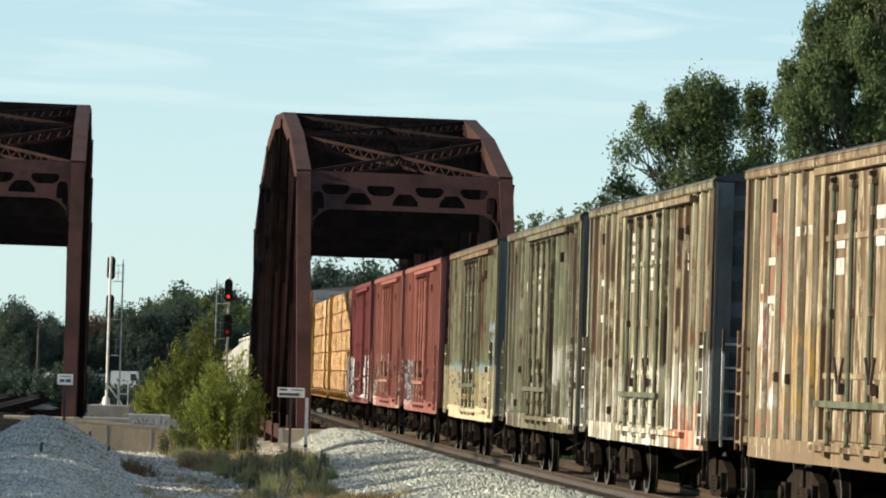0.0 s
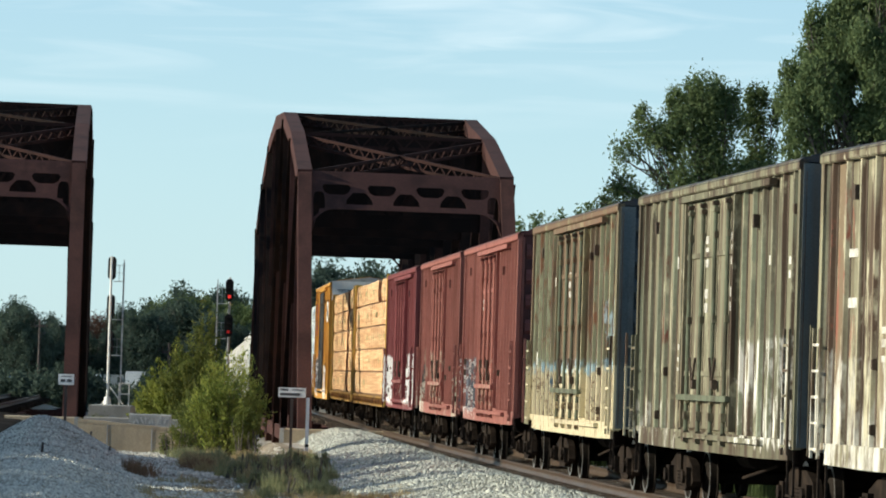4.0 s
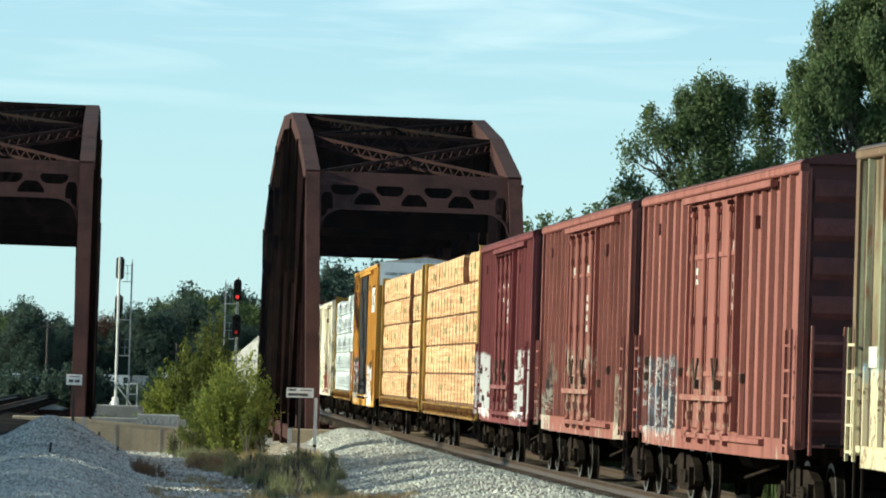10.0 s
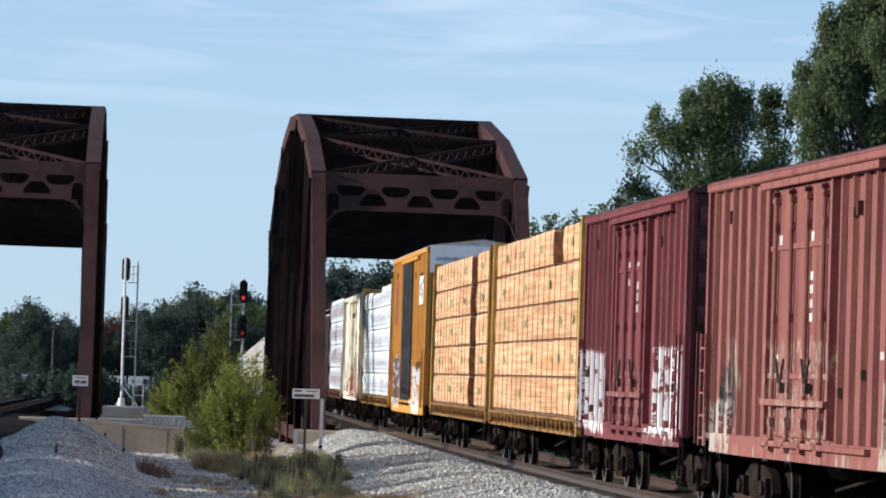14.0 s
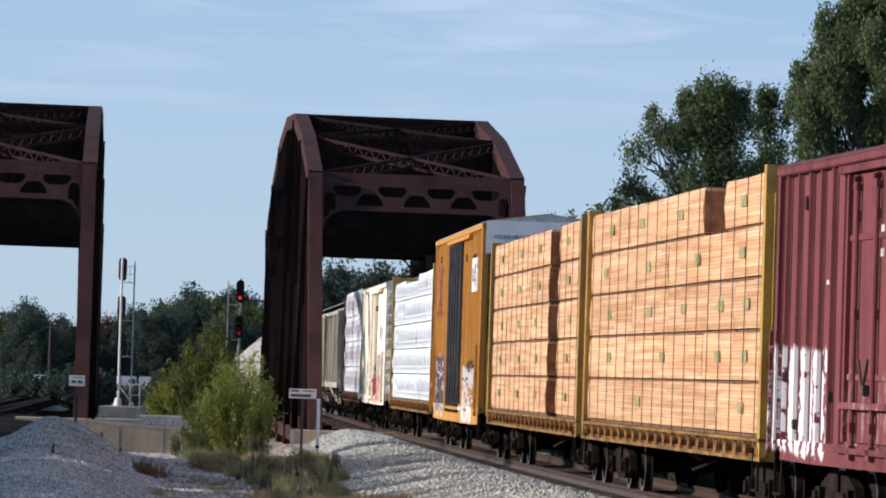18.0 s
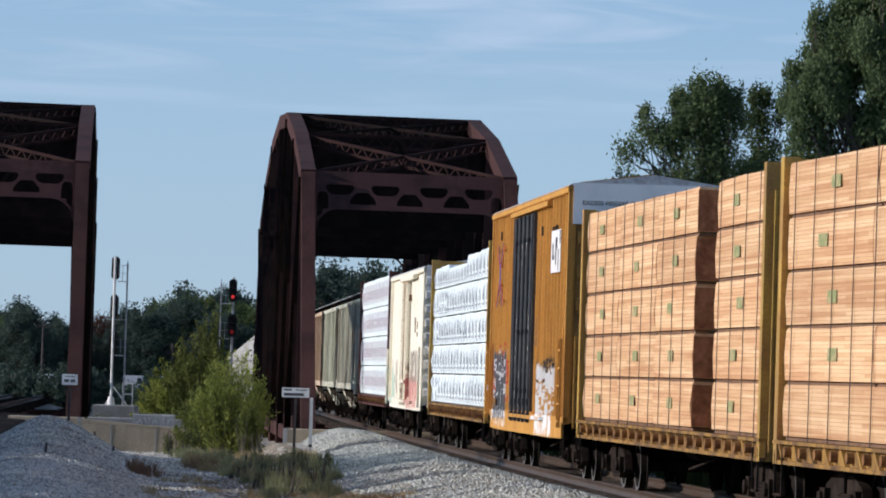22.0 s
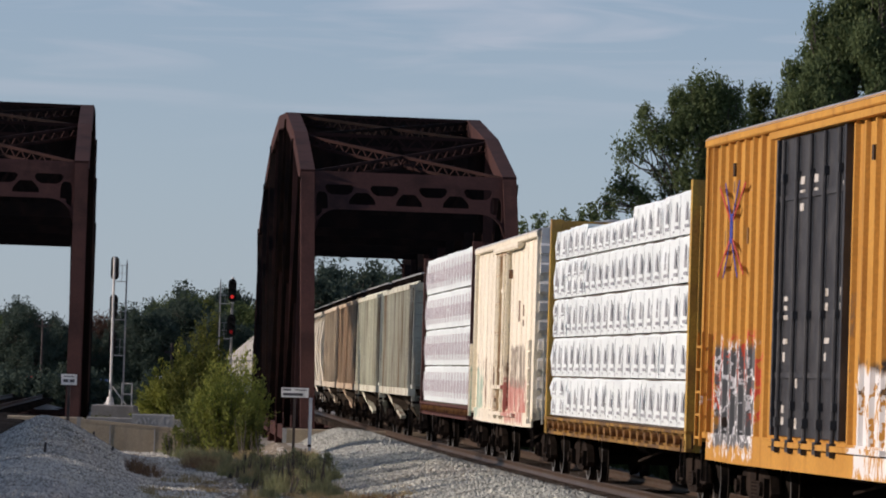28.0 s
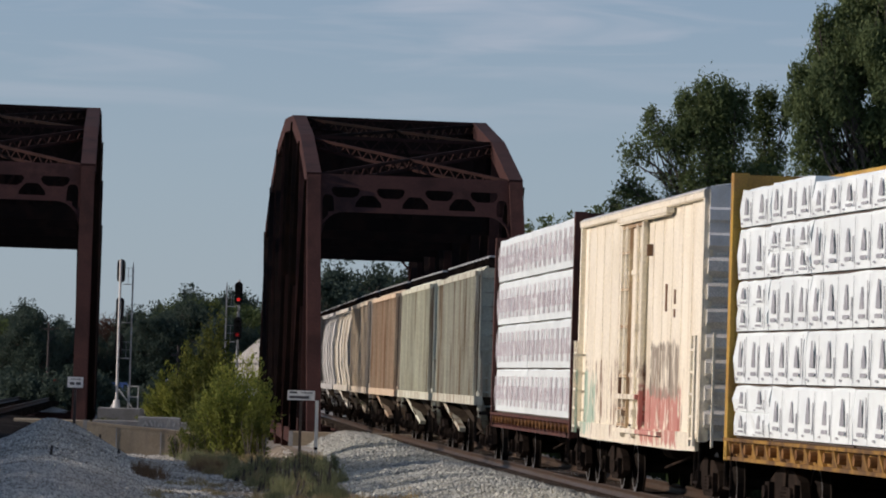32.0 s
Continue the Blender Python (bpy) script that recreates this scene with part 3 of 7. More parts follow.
            inside = math_node("MULTIPLY", inside, step(near, w, w * 0.6) if kind == "lines" else step(near, w * 0.6, w))
        lay(math_node("MULTIPLY", inside, step(ragged(2.4, (2.2, 1, 0.55), 11 + k * 5.3), 1 - cover - 0.05, 1 - cover + 0.05)), colour)
    l.new(col, b.inputs["Base Color"])
    return m


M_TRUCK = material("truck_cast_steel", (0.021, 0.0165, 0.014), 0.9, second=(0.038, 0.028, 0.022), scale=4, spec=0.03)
M_RIM = material("polished_wheel_rim", (0.42, 0.41, 0.40), 0.38, 0.9, second=(0.30, 0.27, 0.25), scale=6)
M_MARK = material("stencil_white", (0.58, 0.56, 0.51), 0.8, second=(0.36, 0.33, 0.28), scale=6, grain=0.2, spec=0.15)
# Dark browns for grimy hardware and for shadow lines painted beside posts and ribs.
M_GRIME_SHADE = material("grime_and_shade_line_brown", (0.060, 0.046, 0.036), 0.9, second=(0.12, 0.09, 0.07), scale=2.2, mix=(0.4, 0.65), stretch=(1, 1, 0.5), spec=0.1)
M_RED_GRIME_SHADE = material("grime_and_shade_line_red", (0.070, 0.026, 0.024), 0.9, second=(0.13, 0.05, 0.042), scale=2.2, mix=(0.4, 0.65), stretch=(1, 1, 0.5), spec=0.1)
M_SILL = material("rusty_ochre_sill_paint", (0.33, 0.185, 0.045), 0.75, second=(0.13, 0.075, 0.035), scale=1.3, mix=(0.42, 0.62), streak=((0.10, 0.055, 0.03), 3.0, 0.48, 0.68), spec=0.2)
M_YELLOW = material("flatcar_ochre_paint", (0.50, 0.31, 0.055), 0.6, second=(0.38, 0.21, 0.05), scale=1.4, streak=((0.22, 0.12, 0.05), 3.0, 0.55, 0.75))
M_OXIDE = material("flatcar_oxide_paint", (0.10, 0.035, 0.025), 0.8, second=(0.06, 0.025, 0.02), scale=1.4)


def board_material(name, base, second, joint):
    """Stacked sawn boards: thin courses whose colour differs from board to board, with dark joints."""
    m = material(name, base, 0.85, second=tuple(c * k for c, k in zip(base, (0.80, 0.68, 0.62))), scale=1.3, mix=(0.42, 0.62), stretch=(0.22, 3, 11), grain=0.10, grain_scale=20, bump=0.2, bump_scale=1.2, vary=0.09)
    n, l = m.node_tree.nodes, m.node_tree.links
    b = n["Principled BSDF"]
    col = b.inputs["Base Color"].links[0].from_socket
    tc, sp, cb, bk = (n.new("ShaderNode" + k) for k in ("TexCoord", "SeparateXYZ", "CombineXYZ", "TexBrick"))
    l.new(tc.outputs["Object"], sp.inputs[0])
    ad = n.new("ShaderNodeMath")
    l.new(sp.outputs["X"], ad.inputs[0])
    l.new(sp.outputs["Y"], ad.inputs[1])
    l.new(ad.outputs[0], cb.inputs["X"])
    l.new(sp.outputs["Z"], cb.inputs["Y"])
    l.new(cb.outputs[0], bk.inputs["Vector"])
    for k, v in (("Scale", 1.0), ("Brick Width", 2.2), ("Row Height", 0.05), ("Mortar Size", 0.0035), ("Mortar Smooth", 0.3)):
        bk.inputs[k].default_value = v
    bk.inputs["Color1"].default_value, bk.inputs["Color2"].default_value, bk.inputs["Mortar"].default_value = (1.08, 1.08, 1.08, 1), (*second, 1), (*joint, 1)
    mx = n.new("ShaderNodeMix")
    mx.data_type, mx.blend_type = "RGBA", "MULTIPLY"
    mx.inputs[0].default_value = 1.0
    l.new(col, mx.inputs[6])
    l.new(bk.outputs["Color"], mx.inputs[7])
    l.new(mx.outputs[2], b.inputs["Base Color"])
    return m


M_LUMBER = board_material("sawn_softwood", (0.71, 0.485, 0.27), (0.86, 0.76, 0.66), (0.62, 0.48, 0.38))
M_WRAP = material("white_lumber_wrap", (0.88, 0.96, 0.95), 0.40, second=(0.80, 0.88, 0.88), scale=1.5, grain=0.05, grain_scale=6, bump=0.15, bump_scale=3.0, vary=0.04, spec=0.5)
M_PRINT_GREY = material("grey_print", (0.30, 0.31, 0.34), 0.6, second=(0.45, 0.46, 0.48), scale=8)
M_PRINT_PINK = material("faded_red_print", (0.50, 0.42, 0.45), 0.6, second=(0.72, 0.70, 0.72), scale=7)
M_STAMP = material("green_stamp", (0.25, 0.27, 0.11), 0.8, second=(0.42, 0.34, 0.17), scale=7, mix=(0.45, 0.6))
M_DUNNAGE = material("weathered_dunnage_wood", (0.20, 0.115, 0.065), 0.9, second=(0.13, 0.075, 0.045), scale=4)
M_HOPPER_LOW = material("dark_hopper_slope", (0.085, 0.068, 0.05), 0.9, second=(0.045, 0.035, 0.028), scale=2, spec=0.1)
M_PACK_END = material("red_brown_pack_end", (0.46, 0.19, 0.085), 0.8, second=(0.31, 0.12, 0.055), scale=5, mix=(0.4, 0.6), grain=0.25, grain_scale=14, spec=0.15)
M_WINCH = material("rusty_brown_winch", (0.25, 0.125, 0.045), 0.85, second=(0.13, 0.065, 0.03), scale=5, spec=0.15)
M_STRAP = material("dark_strap", (0.10, 0.075, 0.06), 0.7)

CARS, WHEELSETS = [], []
MESH = {}


def shared(key, make):
    if key not in MESH:
        MESH[key] = make()
    return MESH[key]


def truck_meshes():
    prof = [(-1.05, 0.001), (-1.05, 0.08), (-0.87, 0.08), (-0.86, 0.20), (-0.84, 0.22), (-0.80, 0.33), (-0.835, 0.36), (-0.835, 0.42), (-0.735, 0.425), (-0.725, 0.455), (-0.70, 0.45), (-0.70, 0.36), (-0.74, 0.33), (-0.70, 0.16), (-0.66, 0.09)]
    prof += [(-y, r) for y, r in reversed(prof)]
    n, g = 28, Geo()
    g.add([(r * math.cos(math.tau * k / n), y, r * math.sin(math.tau * k / n)) for y, r in prof for k in range(n)],
          [(i * n + k, i * n + (k + 1) % n, (i + 1) * n + (k + 1) % n, (i + 1) * n + k) for i in range(len(prof) - 1) for k in range(n)])
    wheel = g.mesh("wheelset")
    wheel.materials.append(M_WHEEL)
    wheel.materials.append(M_RIM)
    for p in wheel.polygons:
        i = p.index // n
        if i in (6, len(prof) - 8):
            p.material_index = 1
    g = Geo()
    o = [(-1.16, 0.36), (-1.02, 0.60), (-0.55, 0.74), (0.55, 0.74), (1.02, 0.60), (1.16, 0.36), (1.0, 0.27), (0.72, 0.36), (0.42, 0.20), (-0.42, 0.20), (-0.72, 0.36), (-1.0, 0.27)]
    g.plate(o[:2] + o[2:4] + o[4:], -0.06, 0.06)
    for x in (-0.88, 0.88):
        g.box(x - 0.14, x + 0.14, -0.14, 0.10, 0.29, 0.56)
        g.rod((x, -0.19, 0.42), (x, -0.12, 0.42), 0.10, 10)
    frame_mesh = g.mesh("side_frame")
    frame_mesh.materials.append(M_TRUCK)
    g = Geo()
    for x in (-0.22, 0, 0.22):
        for k in range(5):
            g.rod((x, 0, 0.27 + 0.05 * k), (x, 0, 0.295 + 0.05 * k), 0.085, 8)
        g.rod((x, 0, 0.26), (x, 0, 0.52), 0.055, 8)
    spring = g.mesh("spring_group")
    spring.materials.append(M_DARK)
    g = Geo().box(-0.2, 0.2, -1.12, 1.12, 0.52, 0.78).box(-0.32, 0.32, -0.35, 0.35, 0.76, 0.92)
    bolster = g.mesh("truck")
    bolster.materials.append(M_TRUCK)
    return wheel, frame_mesh, spring, bolster


def add_truck(car, x):
    wheel, frame_mesh, spring, bolster = shared("truck", truck_meshes)
    tr = part("truck", bolster, None, car, at=pose(x, 0, 0))
    for y in (-1.02, 1.02):
        part("side_frame", frame_mesh, None, tr, at=pose(0, y, 0, 0, 0, 0 if y < 0 else 180))
        part("spring_group", spring, None, tr, at=pose(0, y, 0))
    for k in (-0.88, 0.88):
        WHEELSETS.append((part("wheelset", wheel, None, tr, at=pose(k, 0, 0.42)), k))
    return tr


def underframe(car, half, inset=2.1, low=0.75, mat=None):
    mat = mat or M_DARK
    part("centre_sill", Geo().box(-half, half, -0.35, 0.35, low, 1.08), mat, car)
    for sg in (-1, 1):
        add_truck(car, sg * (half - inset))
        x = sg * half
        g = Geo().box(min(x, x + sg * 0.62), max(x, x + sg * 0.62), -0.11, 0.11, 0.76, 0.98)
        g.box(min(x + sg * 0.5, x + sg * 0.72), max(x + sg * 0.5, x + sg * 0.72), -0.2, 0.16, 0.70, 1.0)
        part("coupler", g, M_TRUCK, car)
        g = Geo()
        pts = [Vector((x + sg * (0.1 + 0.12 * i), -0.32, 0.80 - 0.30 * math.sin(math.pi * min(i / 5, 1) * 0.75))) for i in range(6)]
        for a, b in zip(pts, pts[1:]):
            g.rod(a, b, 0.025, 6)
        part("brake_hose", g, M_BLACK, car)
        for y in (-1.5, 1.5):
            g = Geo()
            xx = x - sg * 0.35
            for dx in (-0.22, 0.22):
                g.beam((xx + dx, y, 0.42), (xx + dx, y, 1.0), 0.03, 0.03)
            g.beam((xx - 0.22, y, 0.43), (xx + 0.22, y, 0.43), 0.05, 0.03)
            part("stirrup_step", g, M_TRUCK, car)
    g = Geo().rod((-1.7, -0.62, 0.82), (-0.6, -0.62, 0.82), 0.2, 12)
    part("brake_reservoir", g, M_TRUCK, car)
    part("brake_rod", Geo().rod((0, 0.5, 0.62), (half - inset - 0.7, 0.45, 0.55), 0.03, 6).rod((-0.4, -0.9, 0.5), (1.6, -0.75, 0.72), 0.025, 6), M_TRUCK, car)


def ladder(car, x, y, z0, z1, mat, w=0.42, along="x", rungs=None, name="ladder"):
    n = rungs or int((z1 - z0) / 0.36) + 1
    d = Vector((w / 2, 0, 0)) if along == "x" else Vector((0, w / 2, 0))
    c = Vector((x, y, 0))
    g = Geo()
    for k in (-1, 1):
        g.beam(c + d * k + Vector((0, 0, z0)), c + d * k + Vector((0, 0, z1)), 0.035, 0.05)
    if name == "side_ladder" or (name == "end_ladder" and n < 8):
        lad = part(name, g, mat, car)
        rung = shared(("rung", w, along), lambda: Geo().beam(-d * 1.06, d * 1.06, 0.034, 0.034).mesh("rung"))
        for i in range(n):
            ob = new("rung", rung if rung.materials and rung.materials[0] is mat else rung.copy())
            if not ob.data.materials:
                ob.data.materials.append(mat)
            elif ob.data.materials[0] is not mat:
                ob.data.materials[0] = mat
            ob.parent = lad
            ob.matrix_basis = pose(x, y, z0 + (z1 - z0) * (i + 0.35) / n)
        return lad
    for i in range(n):
        z = Vector((0, 0, z0 + (z1 - z0) * (i + 0.35) / n))
        g.beam(c - d * 1.06 + z, c + d * 1.06 + z, 0.034, 0.034)
    return part(name, g, mat, car)


def start_car(name, s0, s1, label, category, group):
    mid = (s0 + s1) / 2
    car = thing(name, on_track(mid), label, category, group)
    CARS.append((car, mid))
    return car, (s1 - s0) / 2


def bars(car, rows, y=-1.466, mat=None, name="lettering", door=None, rods=4):
    """Plain bars for writing too small to read: (x, z, width, height); on the door they stand between its rods."""
    for x, z, w, h in rows:
        w *= 1.25 if w < 1 else 1
        if door and door[0] < x < door[1]:
            y = -1.509
            step = (door[1] - door[0]) / rods
            x = door[0] + step * (min(rods - 1, max(0, int((x - door[0]) / step))) + 0.5) + 0.06 + w / 2
        elif door:
            y = -1.466
        n = max(1, round(h / 0.19)) if h > 0.28 else 1
        for i in range(n):
            zz = z + h / 2 - h * (i + 0.5) / n
            part(name, Geo().box(x - w / 2, x + w / 2, y - 0.004, y + 0.004, zz - h / n * (0.33 if n > 1 else 0.5), zz + h / n * (0.33 if n > 1 else 0.5)), mat or M_MARK, car)


def boxcar(s0, s1, label, paint, end_paint, top=4.73, door=(-2.3, 2.2), door_paint=None, post=0.10, gap=0.86, marks=(), ends=7, deep=0.045, name="boxcar", bars_n=4,
           end_top=None, sill=0.86, rail=True, hooks=4, dabs=3, handles=True, post_shade=True, lit_post_paint=None, rib_paint=None, corner=None, hardware=None, group="boxcars of the freight train"):
    car, h = start_car(name, s0, s1, label, "boxcar", group)
    underframe(car, h)
    z0, z1 = 1.08, top - 0.16
    for sg in (-1, 1):
        y = sg * 1.46
        o = [(-h + 0.5, 0.98 if sill > 0.9 else sill + 0.02), (-h + 2.6, sill), (h - 2.6, sill), (h - 0.5, sill + 0.02), (h - 0.5, 1.02), (h, 1.04), (h, 1.14), (-h, 1.14), (-h, 1.04), (-h + 0.5, 1.02)]
        a, b = sorted((sg * 1.52, sg * 1.455))
        part("side_sill", Geo().plate(o, a, b), paint, car)
        a, b = sorted((sg * 1.56, sg * 1.44))
        part("top_rail", Geo().box(-h, h, a, b, z1, z1 + 0.13, 0.02), paint, car)
        xs, x = [], -h + 0.12
        while x < h:
            if not (door[0] - 0.2 < x < door[1] + 0.2):
                xs.append(x)
            x += gap * (0.55 if abs(abs(x) - h) < 0.3 else 1)
        xs += [h - 0.1]
        if sg > 0:
            part("side_sheet", Geo().box(-h + 0.02, h - 0.02, 1.40, 1.46, z0 - 0.05, z1 + 0.05), paint, car)
        else:
            cuts = [-h + 0.02] + xs[1:-1] + [h - 0.02]
            for i, (a, b) in enumerate(zip(cuts, cuts[1:])):
                part("side_sheet", Geo().box(a, b, -1.46 + 0.003 * (i % 2), -1.40, z0 - 0.05, z1 + 0.05), paint, car)
        for x in xs:
            w, d = post * 1.25, deep + 0.02
            o = [(x - w / 2, sg * 1.455), (x - w / 3, sg * (1.455 + d)), (x + w / 3, sg * (1.455 + d)), (x + w / 2, sg * 1.455)]
            v = [(a, b, z0 + 0.03) for a, b in o] + [(a, b, z1) for a, b in o]
            # Dark strips put the posts' shadow lines, with some grime, into colour.
            if post_shade and sg < 0:
                part("post_flange", Geo().box(x + w / 2, x + w / 2 + 0.075, -1.466, -1.455, z0 + 0.03, z1 - 0.02), M_RED_GRIME_SHADE if end_paint is RED_END else M_GRIME_SHADE, car)
                part("post_flange", Geo().box(x - w / 2 - 0.04, x - w / 2, -1.466, -1.455, z0 + 0.03, z1 - 0.02), M_RED_GRIME_SHADE if end_paint is RED_END else M_GRIME_SHADE, car)
            part("side_post", Geo().add(v, [(3, 2, 1, 0), (4, 5, 6, 7)] + [(i, (i + 1) % 4, 4 + (i + 1) % 4, 4 + i) for i in range(4)]), lit_post_paint or paint, car)
        # door with its locking bars, hood and tracks
        dp = door_paint or paint
        a, b = sorted((sg * 1.505, sg * 1.45))
        d = part("door", Geo().box(door[0], door[1], a, b, z0 + 0.10, z1 - 0.14), dp, car)
        n = bars_n
        for i in range(n):
            x = door[0] + (door[1] - door[0]) * (i + 0.5) / n
            part("lock_bar", Geo().rod((x, sg * 1.55, z0 - 0.12), (x, sg * 1.55, z1 - 0.16), 0.032, 8), hardware or dp, d)
            if sg < 0:
                part("bar_casting", Geo().box(x - 0.10, x + 0.10, -1.60, -1.51, z0 - 0.10, z0 + 0.06), dp, d)
                part("bar_keeper", Geo().box(x - 0.06, x + 0.06, -1.59, -1.51, z0 + 0.22, z0 + 0.34), dp, d)
                if handles:
                    # A dark strip paints the lock bar's shadow on the door.
                    part("grease_strip", Geo().box(x + 0.035, x + 0.085, -1.514, -1.503, z0 + 0.15, z1 - 0.2), M_RED_GRIME_SHADE if end_paint is RED_END else M_GRIME_SHADE, d, "dark strip painted as the lock bar's shadow")
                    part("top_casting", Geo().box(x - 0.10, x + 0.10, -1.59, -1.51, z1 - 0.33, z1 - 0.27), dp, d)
                    part("top_lug", Geo().box(x - 0.035, x + 0.035, -1.60, -1.51, z1 - 0.24, z1 - 0.18), M_RED_GRIME_SHADE if end_paint is RED_END else M_GRIME_SHADE, d, "dark cast bracket")
            for z in (z0 + 0.45, z0 + 1.6, z1 - 0.7):
                part("bar_bracket", Geo().box(x - 0.07, x + 0.07, *sorted((sg * 1.50, sg * 1.575)), z, z + 0.10), dp, d)
        if handles and sg < 0:
            for k in (0.30, 0.70):
                x = door[0] + (door[1] - door[0]) * k
                part("handle_gear", Geo().box(x - 0.08, x + 0.08, -1.61, -1.53, z0 + 0.66, z0 + 0.80, 0.02), M_GRIME_SHADE, d, "dark greasy gear box")
                for e in (-1, 1):
                    part("bar_handle", Geo().beam((x + e * 0.05, -1.60, z0 + 0.80), (x + e * 0.26, -1.60, z0 + 1.10), 0.035, 0.03, (0, 1, 0)), M_GRIME_SHADE, d, "dark steel handle")
        for x in (door[0] + 0.05, door[1] - 0.05):
            part("door_edge", Geo().box(x - 0.05, x + 0.05, *sorted((sg * 1.50, sg * 1.565)), z0 + 0.10, z1 - 0.14), dp, d)
        for z in (z0 + 0.85, z1 - 0.95):
            part("door_rib", Geo().box(door[0] + 0.1, door[1] - 0.1, *sorted((sg * 1.50, sg * 1.53)), z, z + 0.07), dp, d)
        a, b = sorted((sg * 1.60, sg * 1.50))
        part("door_hood", Geo().box(door[0] - 0.4, door[1] + 3.0, a, b, z1 - 0.12, z1 - 0.03), paint, car)
        part("door_track", Geo().box(door[0] - 0.3, min(h - 0.8, door[1] + 2.6), a, b, z0 - 0.04, z0 + 0.03), paint, car)
        if rail:
            part("lower_rail", Geo().box(door[0], door[1], *sorted((sg * 1.62, sg * 1.54)), z0 + 0.50, z0 + 0.58), hardware or paint, d)
        for x in (-h + 0.3, h - 0.3):
            ladder(car, x, sg * 1.60, 0.95, 2.55, paint, 0.40, rungs=5, name="side_ladder")
    part("roof", Geo().prism([(-1.57, top - 0.06), (-1.50, top), (0, top + 0.20), (1.50, top), (1.57, top - 0.06)], -h, h), M_GALV if end_top else end_paint, car)
    for i in range(9):
        x = -h + 2 * h * (i + 0.5) / 9
        part("roof_seam", Geo().prism([(-1.30, top), (-1.26, top + 0.07), (0, top + 0.245), (1.26, top + 0.07), (1.30, top)], x - 0.03, x + 0.03), end_paint, car)
    for sg in (-1, 1):
        x = sg * (h - 0.10)
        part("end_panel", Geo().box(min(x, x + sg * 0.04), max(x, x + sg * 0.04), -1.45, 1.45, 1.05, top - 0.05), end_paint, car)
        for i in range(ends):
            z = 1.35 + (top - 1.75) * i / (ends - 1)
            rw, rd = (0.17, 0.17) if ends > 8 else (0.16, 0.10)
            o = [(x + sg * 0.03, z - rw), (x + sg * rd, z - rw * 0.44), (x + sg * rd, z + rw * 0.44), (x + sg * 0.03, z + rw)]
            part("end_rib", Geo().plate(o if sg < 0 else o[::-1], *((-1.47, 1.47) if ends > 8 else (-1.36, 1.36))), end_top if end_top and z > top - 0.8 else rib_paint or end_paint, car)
        if end_top:
            xx = x + sg * 0.115
            part("warning_panel", Geo().box(min(xx, xx - sg * 0.02), max(xx, xx - sg * 0.02), -1.46, 1.46, top - 0.72, top + 0.02), end_top, car, "white upper end panel")
        for y in (-1.49, 1.49):
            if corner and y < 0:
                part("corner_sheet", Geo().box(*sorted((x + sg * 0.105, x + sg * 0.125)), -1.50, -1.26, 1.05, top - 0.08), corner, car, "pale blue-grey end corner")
            part("corner_post", Geo().box(min(x - sg * 0.06, x + sg * 0.10), max(x - sg * 0.06, x + sg * 0.10), y - 0.05, y + 0.05, 1.02, top - 0.03), paint, car)
        ladder(car, x + sg * 0.2, -1.15, 0.95, 2.6, paint, 0.42, "y", 5, "end_ladder")
        part("crossover_platform", Geo().box(min(x + sg * 0.12, x + sg * 0.4), max(x + sg * 0.12, x + sg * 0.4), -1.2, 1.2, 1.06, 1.10), M_DARK, car)
    g = Geo()
    for k in range(12):
        a0, a1 = math.tau * k / 12, math.tau * (k + 1) / 12
        g.rod((h + 0.12, 0.7 + 0.25 * math.cos(a0), 2.3 + 0.25 * math.sin(a0)), (h + 0.12, 0.7 + 0.25 * math.cos(a1), 2.3 + 0.25 * math.sin(a1)), 0.015, 5)
    g.rod((h, 0.7, 2.3), (h + 0.13, 0.7, 2.3), 0.03, 6).beam((h + 0.12, 0.47, 2.3), (h + 0.12, 0.93, 2.3), 0.02, 0.02).beam((h + 0.12, 0.7, 2.07), (h + 0.12, 0.7, 2.53), 0.02, 0.02, (1, 0, 0))
    part("brake_wheel", g, M_DARK, car)
    for x, z in ((-h + (2.3 if top > 5 else 1.9), z1 - 0.40), (door[1] + 1.5, z1 - 0.55)) if hooks else ((door[1] + 0.5, z1 - 0.6),):
        part("latch_box", Geo().box(x - 0.055, x + 0.055, -1.55, -1.47, z - 0.09, z + 0.09), M_DUNNAGE if not hooks else M_RED_GRIME_SHADE if end_paint is RED_END else M_GRIME_SHADE, car)
    q = random.Random(int(abs(s0) * 10))
    flip = 1 if door[1] > 0 else -1
    for i in range(hooks):
        x = q.choice(xs[1:-1]) + post * 0.9
        z = q.choice((1.32, 1.75, 1.95, 2.15, z1 - 0.5, z1 - 0.6)) + q.uniform(-0.05, 0.05)
        part("tie_down_hook", Geo().box(x - 0.035, x + 0.035, -1.53, -1.45, z - 0.065, z + 0.065, 0.015), M_GRIME_SHADE, car)
    for i in range(dabs):
        z = q.uniform(1.9, 3.8)
        x = q.choice(xs[1:-2]) + gap * q.uniform(0.45, 0.6)
        for j in range(q.choice((1, 1, 2, 3))):
            hh = q.uniform(0.05, 0.13)
            part("stencil_mark", Geo().box(x - 0.11, x + 0.11, -1.468, -1.459, z, z + hh), M_MARK, car)
            z -= hh + 0.08
    bars(car, marks, door=door, rods=bars_n)
    return car, h


